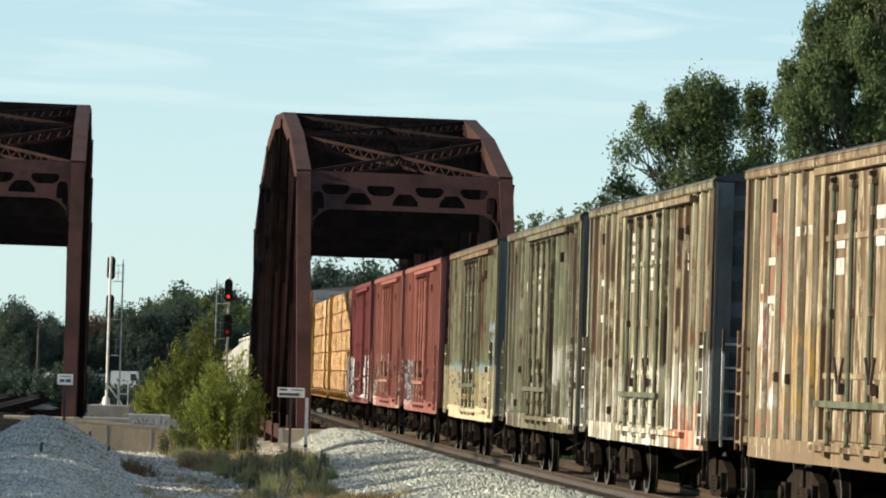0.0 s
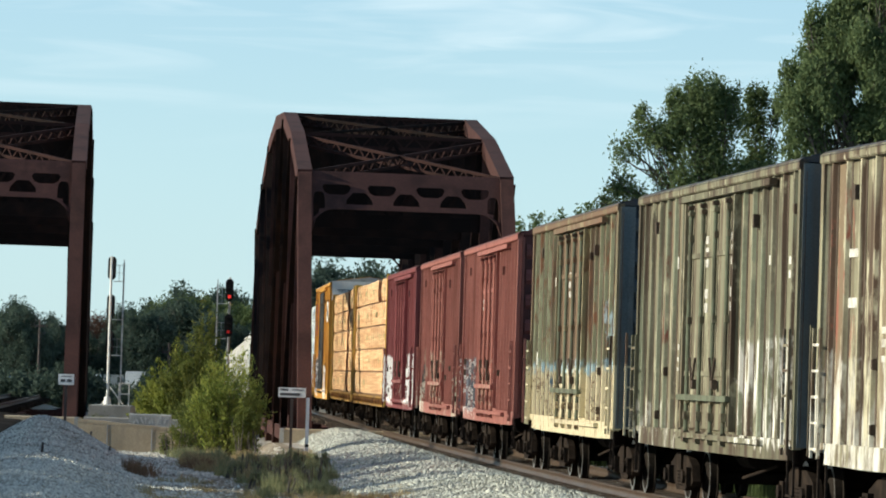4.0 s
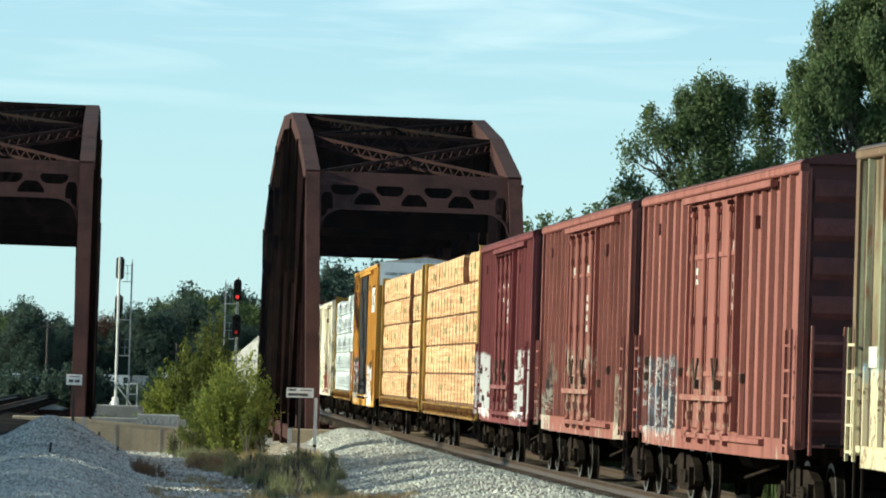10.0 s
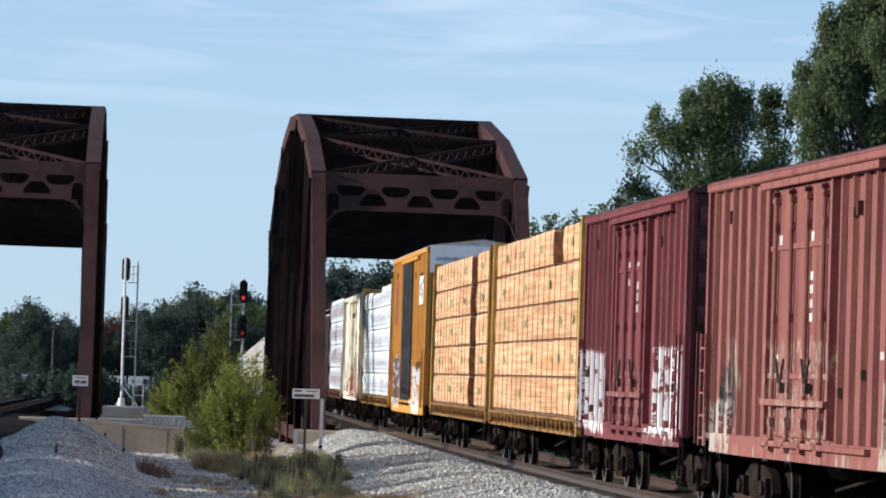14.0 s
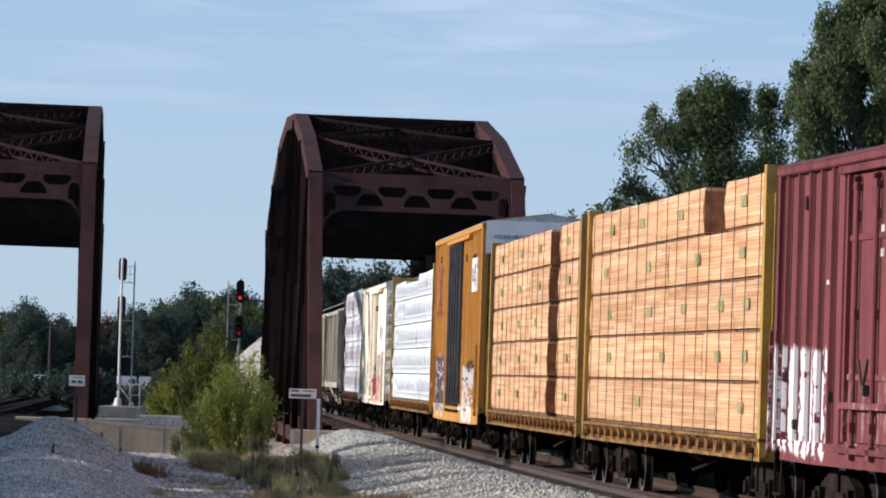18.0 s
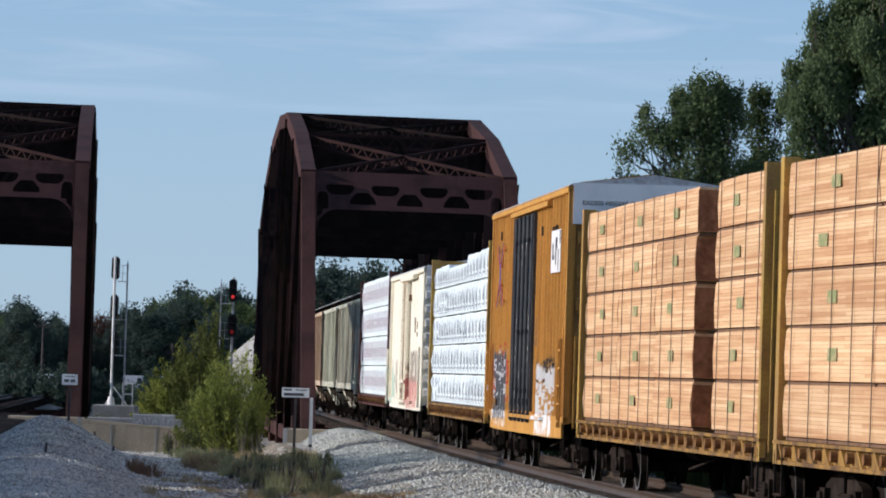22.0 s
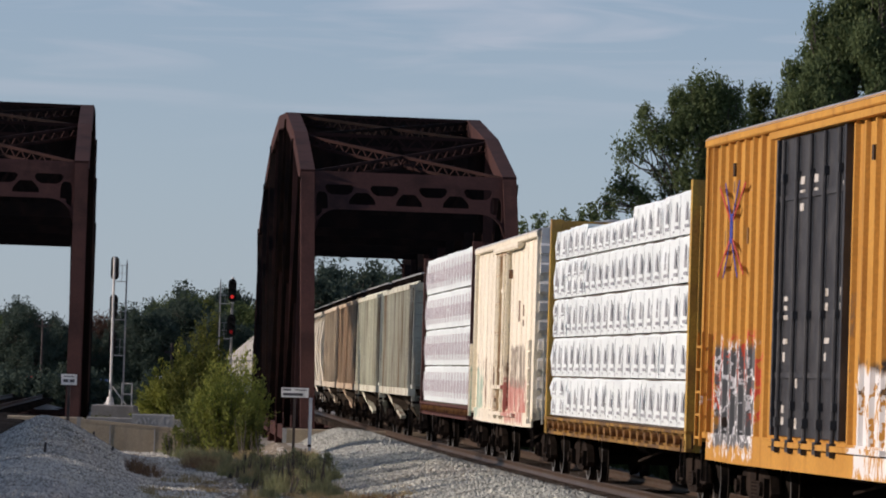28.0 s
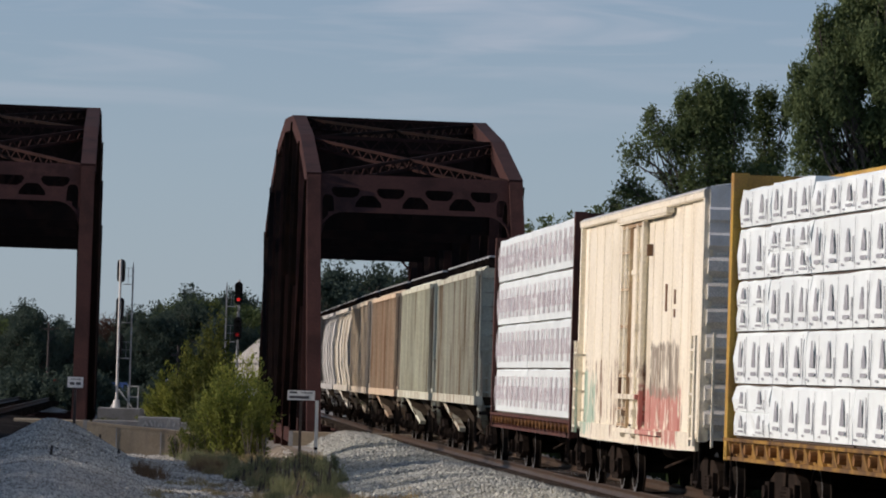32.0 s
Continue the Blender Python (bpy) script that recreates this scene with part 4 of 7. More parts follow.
# ---- loads ----
def bundle_mesh(x0, x1, y0, y1, z0, z1, seed, soft=0.0):
    """A pack of boards or a wrapped pack, a little out of true."""
    r = random.Random(seed)
    j = lambda a=0.012: r.uniform(-a, a)
    nx = 6 if soft else 2
    v, f = [], []
    for i in range(nx + 1):
        x = x0 + (x1 - x0) * i / nx
        b = soft * r.uniform(-1, 1)
        e = 0.02 if i in (0, nx) else 0
        for y, z in ((y0 + e, z0 + 0.02), (y0 + j() - b, (z0 + z1) / 2), (y0 + e + soft, z1 - 0.035), (y0 + 0.04, z1 + j()), (y1, z1 + j()), (y1, z0)):
            v.append((x + j(0.006), y, z))
    n = 6
    for i in range(nx):
        for k in range(n):
            f.append((i * n + k, i * n + (k + 1) % n, (i + 1) * n + (k + 1) % n, (i + 1) * n + k))
    f += [tuple(range(n)), tuple(nx * n + k for k in reversed(range(n)))]
    return Geo().add(v, [q[::-1] for q in f])


def centrebeam(s0, s1, label, paint, rows, kind, top=4.76, seed=0, post=0.2, group="centre-beam flatcars of the freight train", gussets=22, row_z=None, stamp_rows=True):
    """rows: for each layer, from below, the packs' ends along the car (pairs x0, x1)."""
    car, h = start_car("centrebeam_flatcar", s0, s1, label, "flatcar", group)
    underframe(car, h, 2.3)
    low_paint = M_SILL if paint is M_YELLOW else paint
    part("deck", Geo().box(-h, h, -1.36, 1.36, 0.98, 1.10), paint, car)
    for sg in (-1, 1):
        a, b = sorted((sg * 1.50, sg * 1.42))
        part("side_sill", Geo().box(-h, h, a, b, 0.82, 0.87), low_paint, car)
        part("deck_edge", Geo().box(-h, h, *sorted((sg * 1.52, sg * 1.36)), 1.08, 1.125), low_paint, car)
        part("sill_web", Geo().box(-h, h, *sorted((sg * 1.43, sg * 1.40)), 0.87, 1.08), low_paint, car)
        for i in range(gussets):
            x = -h + 0.5 + (2 * h - 1.0) * i / (gussets - 1)
            o = [(x - 0.05, 0.87), (x - 0.30, 1.08), (x - 0.22, 1.08), (x + 0.05, 0.87)]
            part("gusset", Geo().plate(o, *sorted((sg * 1.49, sg * 1.42))), low_paint, car)
            part("winch", Geo().rod((x + 0.22, sg * 1.42, 0.98), (x + 0.22, sg * 1.52, 0.98), 0.07, 10), M_WINCH, car)
    for sg in (-1, 1):
        x = sg * (h - 0.12)
        bh = part("bulkhead", Geo().box(x - 0.03, x + 0.03, -1.42, 1.42, 1.1, top), paint, car)
        for y in (-1.40, 1.40):
            part("bulkhead_post", Geo().box(x - post / 2, x + post / 2, y - 0.11, y + 0.11, 0.82, top + 0.02), paint, bh)
        for i in range(6):
            z = 1.4 + (top - 1.5) * i / 5
            part("bulkhead_rib", Geo().box(*sorted((x + sg * 0.02, x + sg * 0.14)), -1.3, 1.3, z - 0.05, z + 0.05), paint, bh)
        ladder(car, x + sg * 0.17, -1.2, 0.95, 4.4, paint, 0.36, "y", 10, "end_ladder")
    part("top_beam", Geo().box(-h + 0.1, h - 0.1, -0.28, 0.28, top - 0.16, top), paint, car)
    for i in range(12):
        x = -h + 1 + (2 * h - 2) * i / 11
        part("centre_post", Geo().box(x - 0.08, x + 0.08, -0.07, 0.07, 1.1, top - 0.15), paint, car)
    nl = len(rows)
    zs = row_z or [1.135 + (top - 0.06 - 1.135) * i / nl for i in range(nl + 1)]
    for sg in (-1, 1):
        for k, packs in enumerate(rows):
            for i, pk in enumerate(packs):
                x0, x1, mat = pk[0], pk[1], pk[2] if len(pk) > 2 and pk[2] else kind
                lift = pk[3] if len(pk) > 3 else 0.0
                za, zb = zs[k] + (0.012 if mat is M_WRAP else 0.030), zs[k + 1] + lift
                if len(pk) > 4:
                    za += pk[4]
                g = bundle_mesh(x0 + 0.02, x1 - 0.02, -1.45, -0.12, za, zb, seed + k * 31 + i, 0.012 if mat is M_WRAP else 0)
                if sg > 0:
                    g.v = [(a, -b, c) for a, b, c in g.v]
                    g.f = [q[::-1] for q in g.f]
                wrapped = mat is M_WRAP
                b = part("wrapped_lumber_pack" if wrapped else "lumber_pack", g, mat, car)
                part("dunnage", Geo().box(x0 + 0.05, x1 - 0.05, *sorted((sg * 1.40, sg * 0.2)), zs[k] - 0.005, za + 0.004), M_STRAP if wrapped else M_DUNNAGE, b)
                if not wrapped:
                    part("sealed_end", Geo().box(x1 - 0.026, x1 - 0.006, *sorted((sg * 1.43, sg * 0.16)), za + 0.03, zb - 0.05), M_PACK_END, b, "red-brown board ends")
                r = random.Random(seed * 7 + k * 31 + i)
                zm = (za + zb) / 2
                if wrapped:
                    g = Geo()
                    y = sg * 1.463
                    n = max(2, int((x1 - x0) / 0.92))
                    for q in range(n):
                        x = x0 + (x1 - x0) * (q + 0.5) / n
                        hh = (zb - za)
                        if rows is WHITE_TWO:
                            for u, w in ((-0.40, 0.05), (-0.27, 0.09), (-0.10, 0.04), (0.04, 0.12), (0.20, 0.05), (0.36, 0.04)):
                                g.box(x + u - w / 2, x + u + w / 2, *sorted((y, y + sg * 0.004)), za + hh * (0.16 if w > 0.08 else 0.3), za + hh * (0.84 if w > 0.08 else 0.62))
                        else:
                            f = r.uniform(0.9, 1.05)
                            g.plate([(x - 0.13, za + hh * 0.34), (x - 0.10, za + hh * 0.55 * f), (x - 0.03, za + hh * 0.80 * f), (x + 0.03, za + hh * 0.80 * f), (x + 0.10, za + hh * 0.55 * f), (x + 0.13, za + hh * 0.34)][::-sg], *sorted((y, y + sg * 0.004)))
                            g.box(x - 0.18, x + 0.18, *sorted((y, y + sg * 0.004)), za + hh * 0.18, za + hh * 0.25)
                            g.box(x + 0.30, x + 0.35, *sorted((y, y + sg * 0.004)), za + hh * 0.15, za + hh * (0.5 + 0.4 * r.random()))
                            g.box(x - 0.36, x - 0.24, *sorted((y, y + sg * 0.004)), za + hh * 0.10, za + hh * 0.14)
                            g.box(x + 0.43, x + 0.445, *sorted((y, y + sg * 0.003)), za + 0.02, zb - 0.05)
                    tagged(part("printing", g, M_PRINT_PINK if rows is WHITE_TWO else M_PRINT_GREY, b), kind="stuff")
                elif stamp_rows and x1 - x0 > 1.2:
                    xc = x0 + (x1 - x0) * r.uniform(0.42, 0.58)
                    y = sg * 1.467
                    part("green_stamp", Geo().box(xc - 0.26, xc + 0.26, *sorted((y, y + sg * 0.004)), zm - 0.07, zm + 0.09), M_STAMP, b)
    if kind is not M_WRAP:
        ends = sorted({round(p[0], 2) for row in rows for p in row})
        n = 17
        for sg in (-1, 1):
            for i in range(n):
                x = -h + 0.75 + (2 * h - 1.5) * i / (n - 1)
                if not any(p[0] - 0.05 < x < p[1] + 0.05 for p in rows[0]):
                    continue
                part("tie_cable", Geo().beam((x, sg * 1.475, 1.1), (x + 0.06, sg * 1.475, zs[-1]), 0.020, 0.010, (0, 1, 0)), M_STRAP, car)
    return car


def hopper(s0, s1, label, paint, top=4.42, ribs=16, rounded=False, sub="covered_hopper"):
    car, h = start_car(sub, s0, s1, label, "hopper car", "covered hoppers of the freight train")
    underframe(car, h, 1.9)
    b = h - 0.75
    z0 = 1.42
    prof = lambda k: ([(-1.36, z0), (-1.50, 2.2), (-1.53, 3.0), (-1.42, 3.9), (-1.1, top), (0, top + 0.14), (1.1, top), (1.42, 3.9), (1.53, 3.0), (1.50, 2.2), (1.36, z0)] if rounded else
                      [(-1.47, z0), (-1.47, top - 0.22), (-1.30, top - 0.02), (0, top + 0.12), (1.30, top - 0.02), (1.47, top - 0.22), (1.47, z0)])
    part("body", Geo().prism(prof(0)[::-1], -b, b), paint, car)
    n = 4 if rounded else ribs
    for sg in (-1, 1):
        for i in range(n + 1):
            x = -b + 0.06 + (2 * b - 0.12) * i / n
            if rounded:
                pts = [(x, sg * 1.40, z0), (x, sg * 1.53, 2.2), (x, sg * 1.56, 3.0), (x, sg * 1.45, 3.9), (x, sg * 1.15, top)]
                g = Geo()
                for p, q in zip(pts, pts[1:]):
                    g.beam(p, q, 0.10, 0.06, (0, 1, 0))
            else:
                g = Geo().box(x - 0.05, x + 0.05, *sorted((sg * 1.46, sg * 1.56)), z0, top - 0.2)
                # A dark strip on the near side paints each rib's shade.
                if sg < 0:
                    part("rib_grime", Geo().box(x + 0.05, x + 0.115, -1.478, -1.46, z0 + 0.02, top - 0.22), M_GRIME_SHADE, car, "dark strip painted as shade beside the rib")
            part("side_rib", g, paint, car)
        part("side_sill", Geo().box(-h, h, *sorted((sg * 1.575, sg * 1.38)), 1.24, 1.44), paint, car)
        part("top_rail", Geo().box(-b, b, *sorted((sg * 1.575, sg * 1.44)), top - 0.26, top - 0.14), paint, car)
    for sg in (-1, 1):
        x = sg * b
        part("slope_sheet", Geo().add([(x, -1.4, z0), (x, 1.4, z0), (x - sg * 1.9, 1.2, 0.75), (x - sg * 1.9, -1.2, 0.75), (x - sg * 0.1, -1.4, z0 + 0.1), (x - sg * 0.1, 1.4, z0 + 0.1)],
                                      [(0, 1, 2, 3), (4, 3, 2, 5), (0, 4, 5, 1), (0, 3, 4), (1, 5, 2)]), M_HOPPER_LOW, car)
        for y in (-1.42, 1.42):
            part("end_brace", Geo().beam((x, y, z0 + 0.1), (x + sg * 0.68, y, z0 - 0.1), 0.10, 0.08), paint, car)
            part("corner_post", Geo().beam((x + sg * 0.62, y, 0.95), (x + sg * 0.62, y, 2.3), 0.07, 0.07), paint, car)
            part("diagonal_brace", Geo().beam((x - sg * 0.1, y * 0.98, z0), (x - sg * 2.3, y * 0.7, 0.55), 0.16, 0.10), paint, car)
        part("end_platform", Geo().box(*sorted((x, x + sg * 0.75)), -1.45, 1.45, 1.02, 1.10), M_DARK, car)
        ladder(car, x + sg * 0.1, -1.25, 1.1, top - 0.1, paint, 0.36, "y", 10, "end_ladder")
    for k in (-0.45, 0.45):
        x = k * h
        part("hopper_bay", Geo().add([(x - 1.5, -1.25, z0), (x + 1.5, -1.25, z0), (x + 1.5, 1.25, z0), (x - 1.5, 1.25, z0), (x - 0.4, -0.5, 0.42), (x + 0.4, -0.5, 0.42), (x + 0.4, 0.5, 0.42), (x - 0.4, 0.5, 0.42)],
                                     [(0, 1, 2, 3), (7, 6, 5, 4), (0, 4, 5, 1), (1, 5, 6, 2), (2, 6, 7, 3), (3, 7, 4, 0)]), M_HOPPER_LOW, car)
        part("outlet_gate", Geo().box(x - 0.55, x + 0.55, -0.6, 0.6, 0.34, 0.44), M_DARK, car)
    part("running_board", Geo().box(-h + 0.2, h - 0.2, -1.28, -0.92, top + 0.16, top + 0.20), M_GALV, car)
    for i in range(13):
        x = -h + 0.3 + (2 * h - 0.6) * i / 12
        part("board_support", Geo().box(x - 0.03, x + 0.03, -1.3, -0.9, top - 0.08, top + 0.17), M_DARK, car)
    for i in range(5):
        x = -b + 2 * b * (i + 0.5) / 5
        part("hatch_cover", Geo().box(x - 0.9, x + 0.9, -0.32, 0.32, top + 0.10, top + 0.20, 0.03), paint, car)
    return car


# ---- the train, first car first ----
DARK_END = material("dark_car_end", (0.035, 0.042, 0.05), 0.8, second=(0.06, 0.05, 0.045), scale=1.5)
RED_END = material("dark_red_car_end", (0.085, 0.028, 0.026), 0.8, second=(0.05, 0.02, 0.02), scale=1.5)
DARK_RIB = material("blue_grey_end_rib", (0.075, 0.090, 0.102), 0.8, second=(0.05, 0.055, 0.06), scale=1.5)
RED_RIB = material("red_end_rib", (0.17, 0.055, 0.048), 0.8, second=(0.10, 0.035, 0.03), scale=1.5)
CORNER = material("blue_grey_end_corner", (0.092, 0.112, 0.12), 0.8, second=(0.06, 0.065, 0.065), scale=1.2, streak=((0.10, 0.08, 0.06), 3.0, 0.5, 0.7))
M_HARDWARE = material("grimy_green_door_hardware", (0.13, 0.145, 0.10), 0.85, second=(0.075, 0.07, 0.05), scale=2.5, stretch=(1, 1, 0.5), spec=0.15)
OLD = dict(rib_paint=DARK_RIB, corner=CORNER, hardware=M_HARDWARE)
SPRAY_N = dict(regions=[((0.42, 0.36, 0.25), -6.9, 6.9, 1.0, 4.6, 0.43), ((0.30, 0.12, 0.085), -6.7, -5.0, 1.2, 4.2, 0.45), ((0.70, 0.68, 0.64), -6.8, -4.8, 1.5, 2.9, 0.46), ((0.60, 0.57, 0.52), -6.9, -5.4, 0.8, 1.6, 0.42), ((0.66, 0.64, 0.60), 2.6, 6.8, 1.0, 2.5, 0.42), ((0.42, 0.27, 0.09), -5.0, -2.6, 1.4, 2.6, 0.45)])
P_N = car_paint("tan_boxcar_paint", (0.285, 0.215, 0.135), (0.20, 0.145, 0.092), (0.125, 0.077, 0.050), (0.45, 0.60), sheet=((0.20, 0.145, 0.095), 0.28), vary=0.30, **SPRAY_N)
# Paler copies of the side paints put the light on the posts into colour.
POST_LIT_N = car_paint("tan_boxcar_paint_lit_posts", (0.37, 0.33, 0.225), (0.25, 0.21, 0.135), (0.125, 0.077, 0.050), (0.45, 0.60), vary=0.18, **SPRAY_N)
boxcar(55.5, 70.6, "tan weathered outside-post boxcar with faded red patches", P_N, DARK_END, lit_post_paint=POST_LIT_N, **OLD, deep=0.045, gap=0.78, post=0.085, marks=[(-1.4, 3.9, 0.4, 0.16), (-1.4, 3.6, 0.4, 0.16), (-1.4, 3.3, 0.4, 0.2), (0.6, 3.9, 0.4, 0.16), (0.6, 3.6, 0.4, 0.2), (-4.1, 3.8, 0.5, 0.12), (-3.4, 3.8, 0.3, 0.12), (-5.8, 3.45, 0.6, 0.1), (-5.8, 2.95, 0.6, 0.1)])
SPRAY_M = dict(band=((0.62, 0.60, 0.53), 2.2, 0.60, 0.49), regions=[((0.48, 0.44, 0.31), -6.9, 6.9, 1.0, 4.6, 0.42), ((0.14, 0.10, 0.07), -6.9, 6.9, 0.8, 2.0, 0.36, ("lines", 2.2, 0.03)), ((0.40, 0.15, 0.09), 3.2, 6.9, 0.8, 1.5, 0.5), ((0.25, 0.10, 0.07), -6.6, -5.3, 2.2, 4.3, 0.40), ((0.24, 0.12, 0.08), 2.9, 6.2, 2.3, 4.4, 0.42), ((0.12, 0.16, 0.105), -2.3, 2.4, 1.1, 1.7, 0.36)])
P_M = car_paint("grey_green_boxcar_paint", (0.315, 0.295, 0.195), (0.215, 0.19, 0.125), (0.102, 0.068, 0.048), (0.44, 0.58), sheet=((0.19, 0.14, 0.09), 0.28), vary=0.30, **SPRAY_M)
POST_LIT_M = car_paint("grey_green_boxcar_paint_lit_posts", (0.42, 0.40, 0.28), (0.28, 0.255, 0.17), (0.102, 0.068, 0.048), (0.44, 0.58), vary=0.18, **SPRAY_M)
boxcar(38.3, 52.7, "grey-green rust-streaked boxcar with whitish sprayed lower side", P_M, DARK_END, lit_post_paint=POST_LIT_M, **OLD, deep=0.045, gap=0.78, post=0.085, marks=[(-1.2, 3.7, 0.25, 1.0), (0.9, 3.7, 0.25, 1.0), (-5.6, 3.45, 0.55, 0.1), (-5.6, 2.85, 0.55, 0.12), (4.2, 3.6, 0.3, 0.3)])
SPRAY_L = dict(regions=[((0.38, 0.36, 0.25), -6.9, 6.9, 1.0, 4.6, 0.40), ((0.64, 0.62, 0.56), 2.4, 6.8, 1.0, 2.4, 0.48), ((0.46, 0.44, 0.38), -7.2, -2.4, 0.8, 1.5, 0.40), ((0.13, 0.05, 0.035), -5.4, -3.6, 2.4, 4.4, 0.4)])
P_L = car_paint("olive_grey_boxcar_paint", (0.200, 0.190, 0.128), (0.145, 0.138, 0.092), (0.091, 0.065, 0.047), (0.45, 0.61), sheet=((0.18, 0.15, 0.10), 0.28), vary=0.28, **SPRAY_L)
POST_LIT_L = car_paint("olive_grey_boxcar_paint_lit_posts", (0.265, 0.285, 0.20), (0.18, 0.19, 0.13), (0.091, 0.065, 0.047), (0.45, 0.61), vary=0.18, **SPRAY_L)
boxcar(22.5, 36.9, "olive-grey weathered boxcar with worn stencilling", P_L, DARK_END, lit_post_paint=POST_LIT_L, **OLD, deep=0.045, gap=0.78, post=0.085, marks=[(-0.9, 3.7, 0.22, 0.5), (-0.9, 3.0, 0.22, 0.4), (1.2, 3.7, 0.22, 0.5), (1.2, 3.0, 0.22, 0.4), (-3.6, 3.6, 0.35, 0.18), (-2.9, 3.6, 0.25, 0.18)])
SPRAY_G = dict(band=((0.55, 0.48, 0.32), 2.08, 0.08, 0.82), regions=[((0.36, 0.32, 0.20), -6.9, 6.9, 2.1, 4.6, 0.32), ((0.17, 0.085, 0.05), -6.6, -2.6, 2.3, 4.6, 0.42), ((0.19, 0.095, 0.055), 2.4, 6.9, 2.3, 4.6, 0.43), ((0.15, 0.10, 0.06), -2.3, 2.2, 2.2, 4.5, 0.45), ((0.17, 0.11, 0.07), -6.9, 6.9, 0.8, 2.0, 0.50, ("lines", 2.6, 0.03)), ((0.10, 0.07, 0.05), -2.2, 2.2, 1.0, 2.0, 0.42), ((0.05, 0.055, 0.065), 3.3, 6.3, 1.40, 1.95, 0.46, ("gaps", 1.6, 0.08)), ((0.07, 0.11, 0.15), -6.8, -3.2, 1.2, 1.9, 0.42, ("gaps", 1.8, 0.08)), ((0.30, 0.43, 0.50), -6.6, 6.6, 1.93, 2.12, 0.50), ((0.48, 0.62, 0.68), 5.2, 6.8, 2.2, 3.2, 0.42)])
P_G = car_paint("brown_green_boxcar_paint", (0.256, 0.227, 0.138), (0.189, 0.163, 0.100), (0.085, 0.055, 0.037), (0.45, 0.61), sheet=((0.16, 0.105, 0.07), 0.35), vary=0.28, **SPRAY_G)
POST_LIT_G = car_paint("brown_green_boxcar_paint_lit_posts", (0.255, 0.265, 0.175), (0.18, 0.18, 0.115), (0.085, 0.055, 0.037), (0.45, 0.61), vary=0.18, **SPRAY_G)
boxcar(5.6, 19.8, "brown boxcar with cream repainted lower side and blue edge", P_G, DARK_END, lit_post_paint=POST_LIT_G, **OLD, deep=0.045, gap=0.78, post=0.085, marks=[(-1.1, 3.5, 0.22, 0.5), (1.3, 3.7, 0.22, 0.6), (-3.4, 3.6, 0.3, 0.16), (-2.7, 3.6, 0.3, 0.16), (-6.3, 2.2, 0.4, 0.25)])
P_A = car_paint("pale_red_boxcar_paint", (0.295, 0.119, 0.097), (0.248, 0.096, 0.080), (0.168, 0.063, 0.049), (0.50, 0.72),
                regions=[((0.10, 0.11, 0.13), -6.7, -3.6, 1.05, 2.2, 0.58), ((0.56, 0.54, 0.51), -6.8, -3.4, 0.95, 2.2, 0.58, ("lines", 2.6, 0.032)), ((0.26, 0.32, 0.38), -6.7, -5.2, 1.3, 2.1, 0.45), ((0.48, 0.42, 0.37), -6.9, -3.2, 0.75, 1.15, 0.42),
                         ((0.34, 0.22, 0.17), -2.3, 2.3, 1.1, 2.1, 0.50, ("lines", 2.6, 0.05)), ((0.40, 0.34, 0.28), 5.6, 6.8, 0.8, 1.5, 0.4)])
boxcar(-12.3, 2.2, "faded brick-red boxcar with grey graffiti at its lower corner", P_A, RED_END, rib_paint=RED_RIB, marks=[(1.1, 3.75, 0.18, 0.14), (1.1, 3.3, 0.18, 0.1), (1.1, 3.1, 0.18, 0.1), (1.1, 2.9, 0.18, 0.1), (-1.3, 3.45, 0.18, 0.1), (-1.3, 3.3, 0.18, 0.08)], gap=0.72, post=0.08, hooks=4, dabs=2)
P_B = car_paint("red_boxcar_paint", (0.272, 0.107, 0.088), (0.225, 0.087, 0.072), (0.144, 0.055, 0.043), (0.50, 0.72),
                regions=[((0.40, 0.36, 0.28), 5.2, 6.8, 0.75, 1.9, 0.58, ("gaps", 2.2, 0.03)), ((0.055, 0.055, 0.055), -6.3, -4.9, 1.35, 2.1, 0.6), ((0.45, 0.41, 0.34), -6.9, -5.2, 0.75, 1.6, 0.60, ("gaps", 2.0, 0.03)),
                         ((0.38, 0.31, 0.24), -6.0, -4.6, 1.7, 2.5, 0.46), ((0.36, 0.27, 0.21), -2.4, 2.3, 1.1, 2.4, 0.50, ("lines", 2.6, 0.06)), ((0.36, 0.30, 0.25), -5.0, 5.0, 0.75, 1.0, 0.40)])
boxcar(-28.3, -13.7, "red boxcar with cream scraped patches low on its side", P_B, RED_END, rib_paint=RED_RIB, marks=[(-1.3, 3.75, 0.18, 0.14), (0.9, 3.75, 0.18, 0.14), (0.9, 3.25, 0.18, 0.11), (0.9, 3.08, 0.18, 0.11), (0.9, 2.9, 0.18, 0.11), (0.9, 2.72, 0.18, 0.11), (-1.3, 2.2, 0.12, 0.1), (0.9, 2.1, 0.12, 0.16), (-6.2, 2.6, 0.14, 0.3)], gap=0.72, post=0.08, hooks=4, dabs=1)
P_C = car_paint("maroon_boxcar_paint", (0.205, 0.063, 0.063), (0.164, 0.049, 0.052), (0.103, 0.035, 0.038), (0.50, 0.72),
                regions=[((0.80, 0.80, 0.78), -6.7, -3.5, 0.95, 2.3, 0.80, ("letters", 0.78, 0.14)), ((0.80, 0.80, 0.78), 2.6, 6.2, 1.0, 2.35, 0.80, ("letters", 0.88, 0.14)), ((0.32, 0.22, 0.19), -2.4, 2.3, 1.1, 2.0, 0.46, ("lines", 2.6, 0.05)), ((0.36, 0.30, 0.28), 2.0, 6.3, 0.75, 1.05, 0.42)])
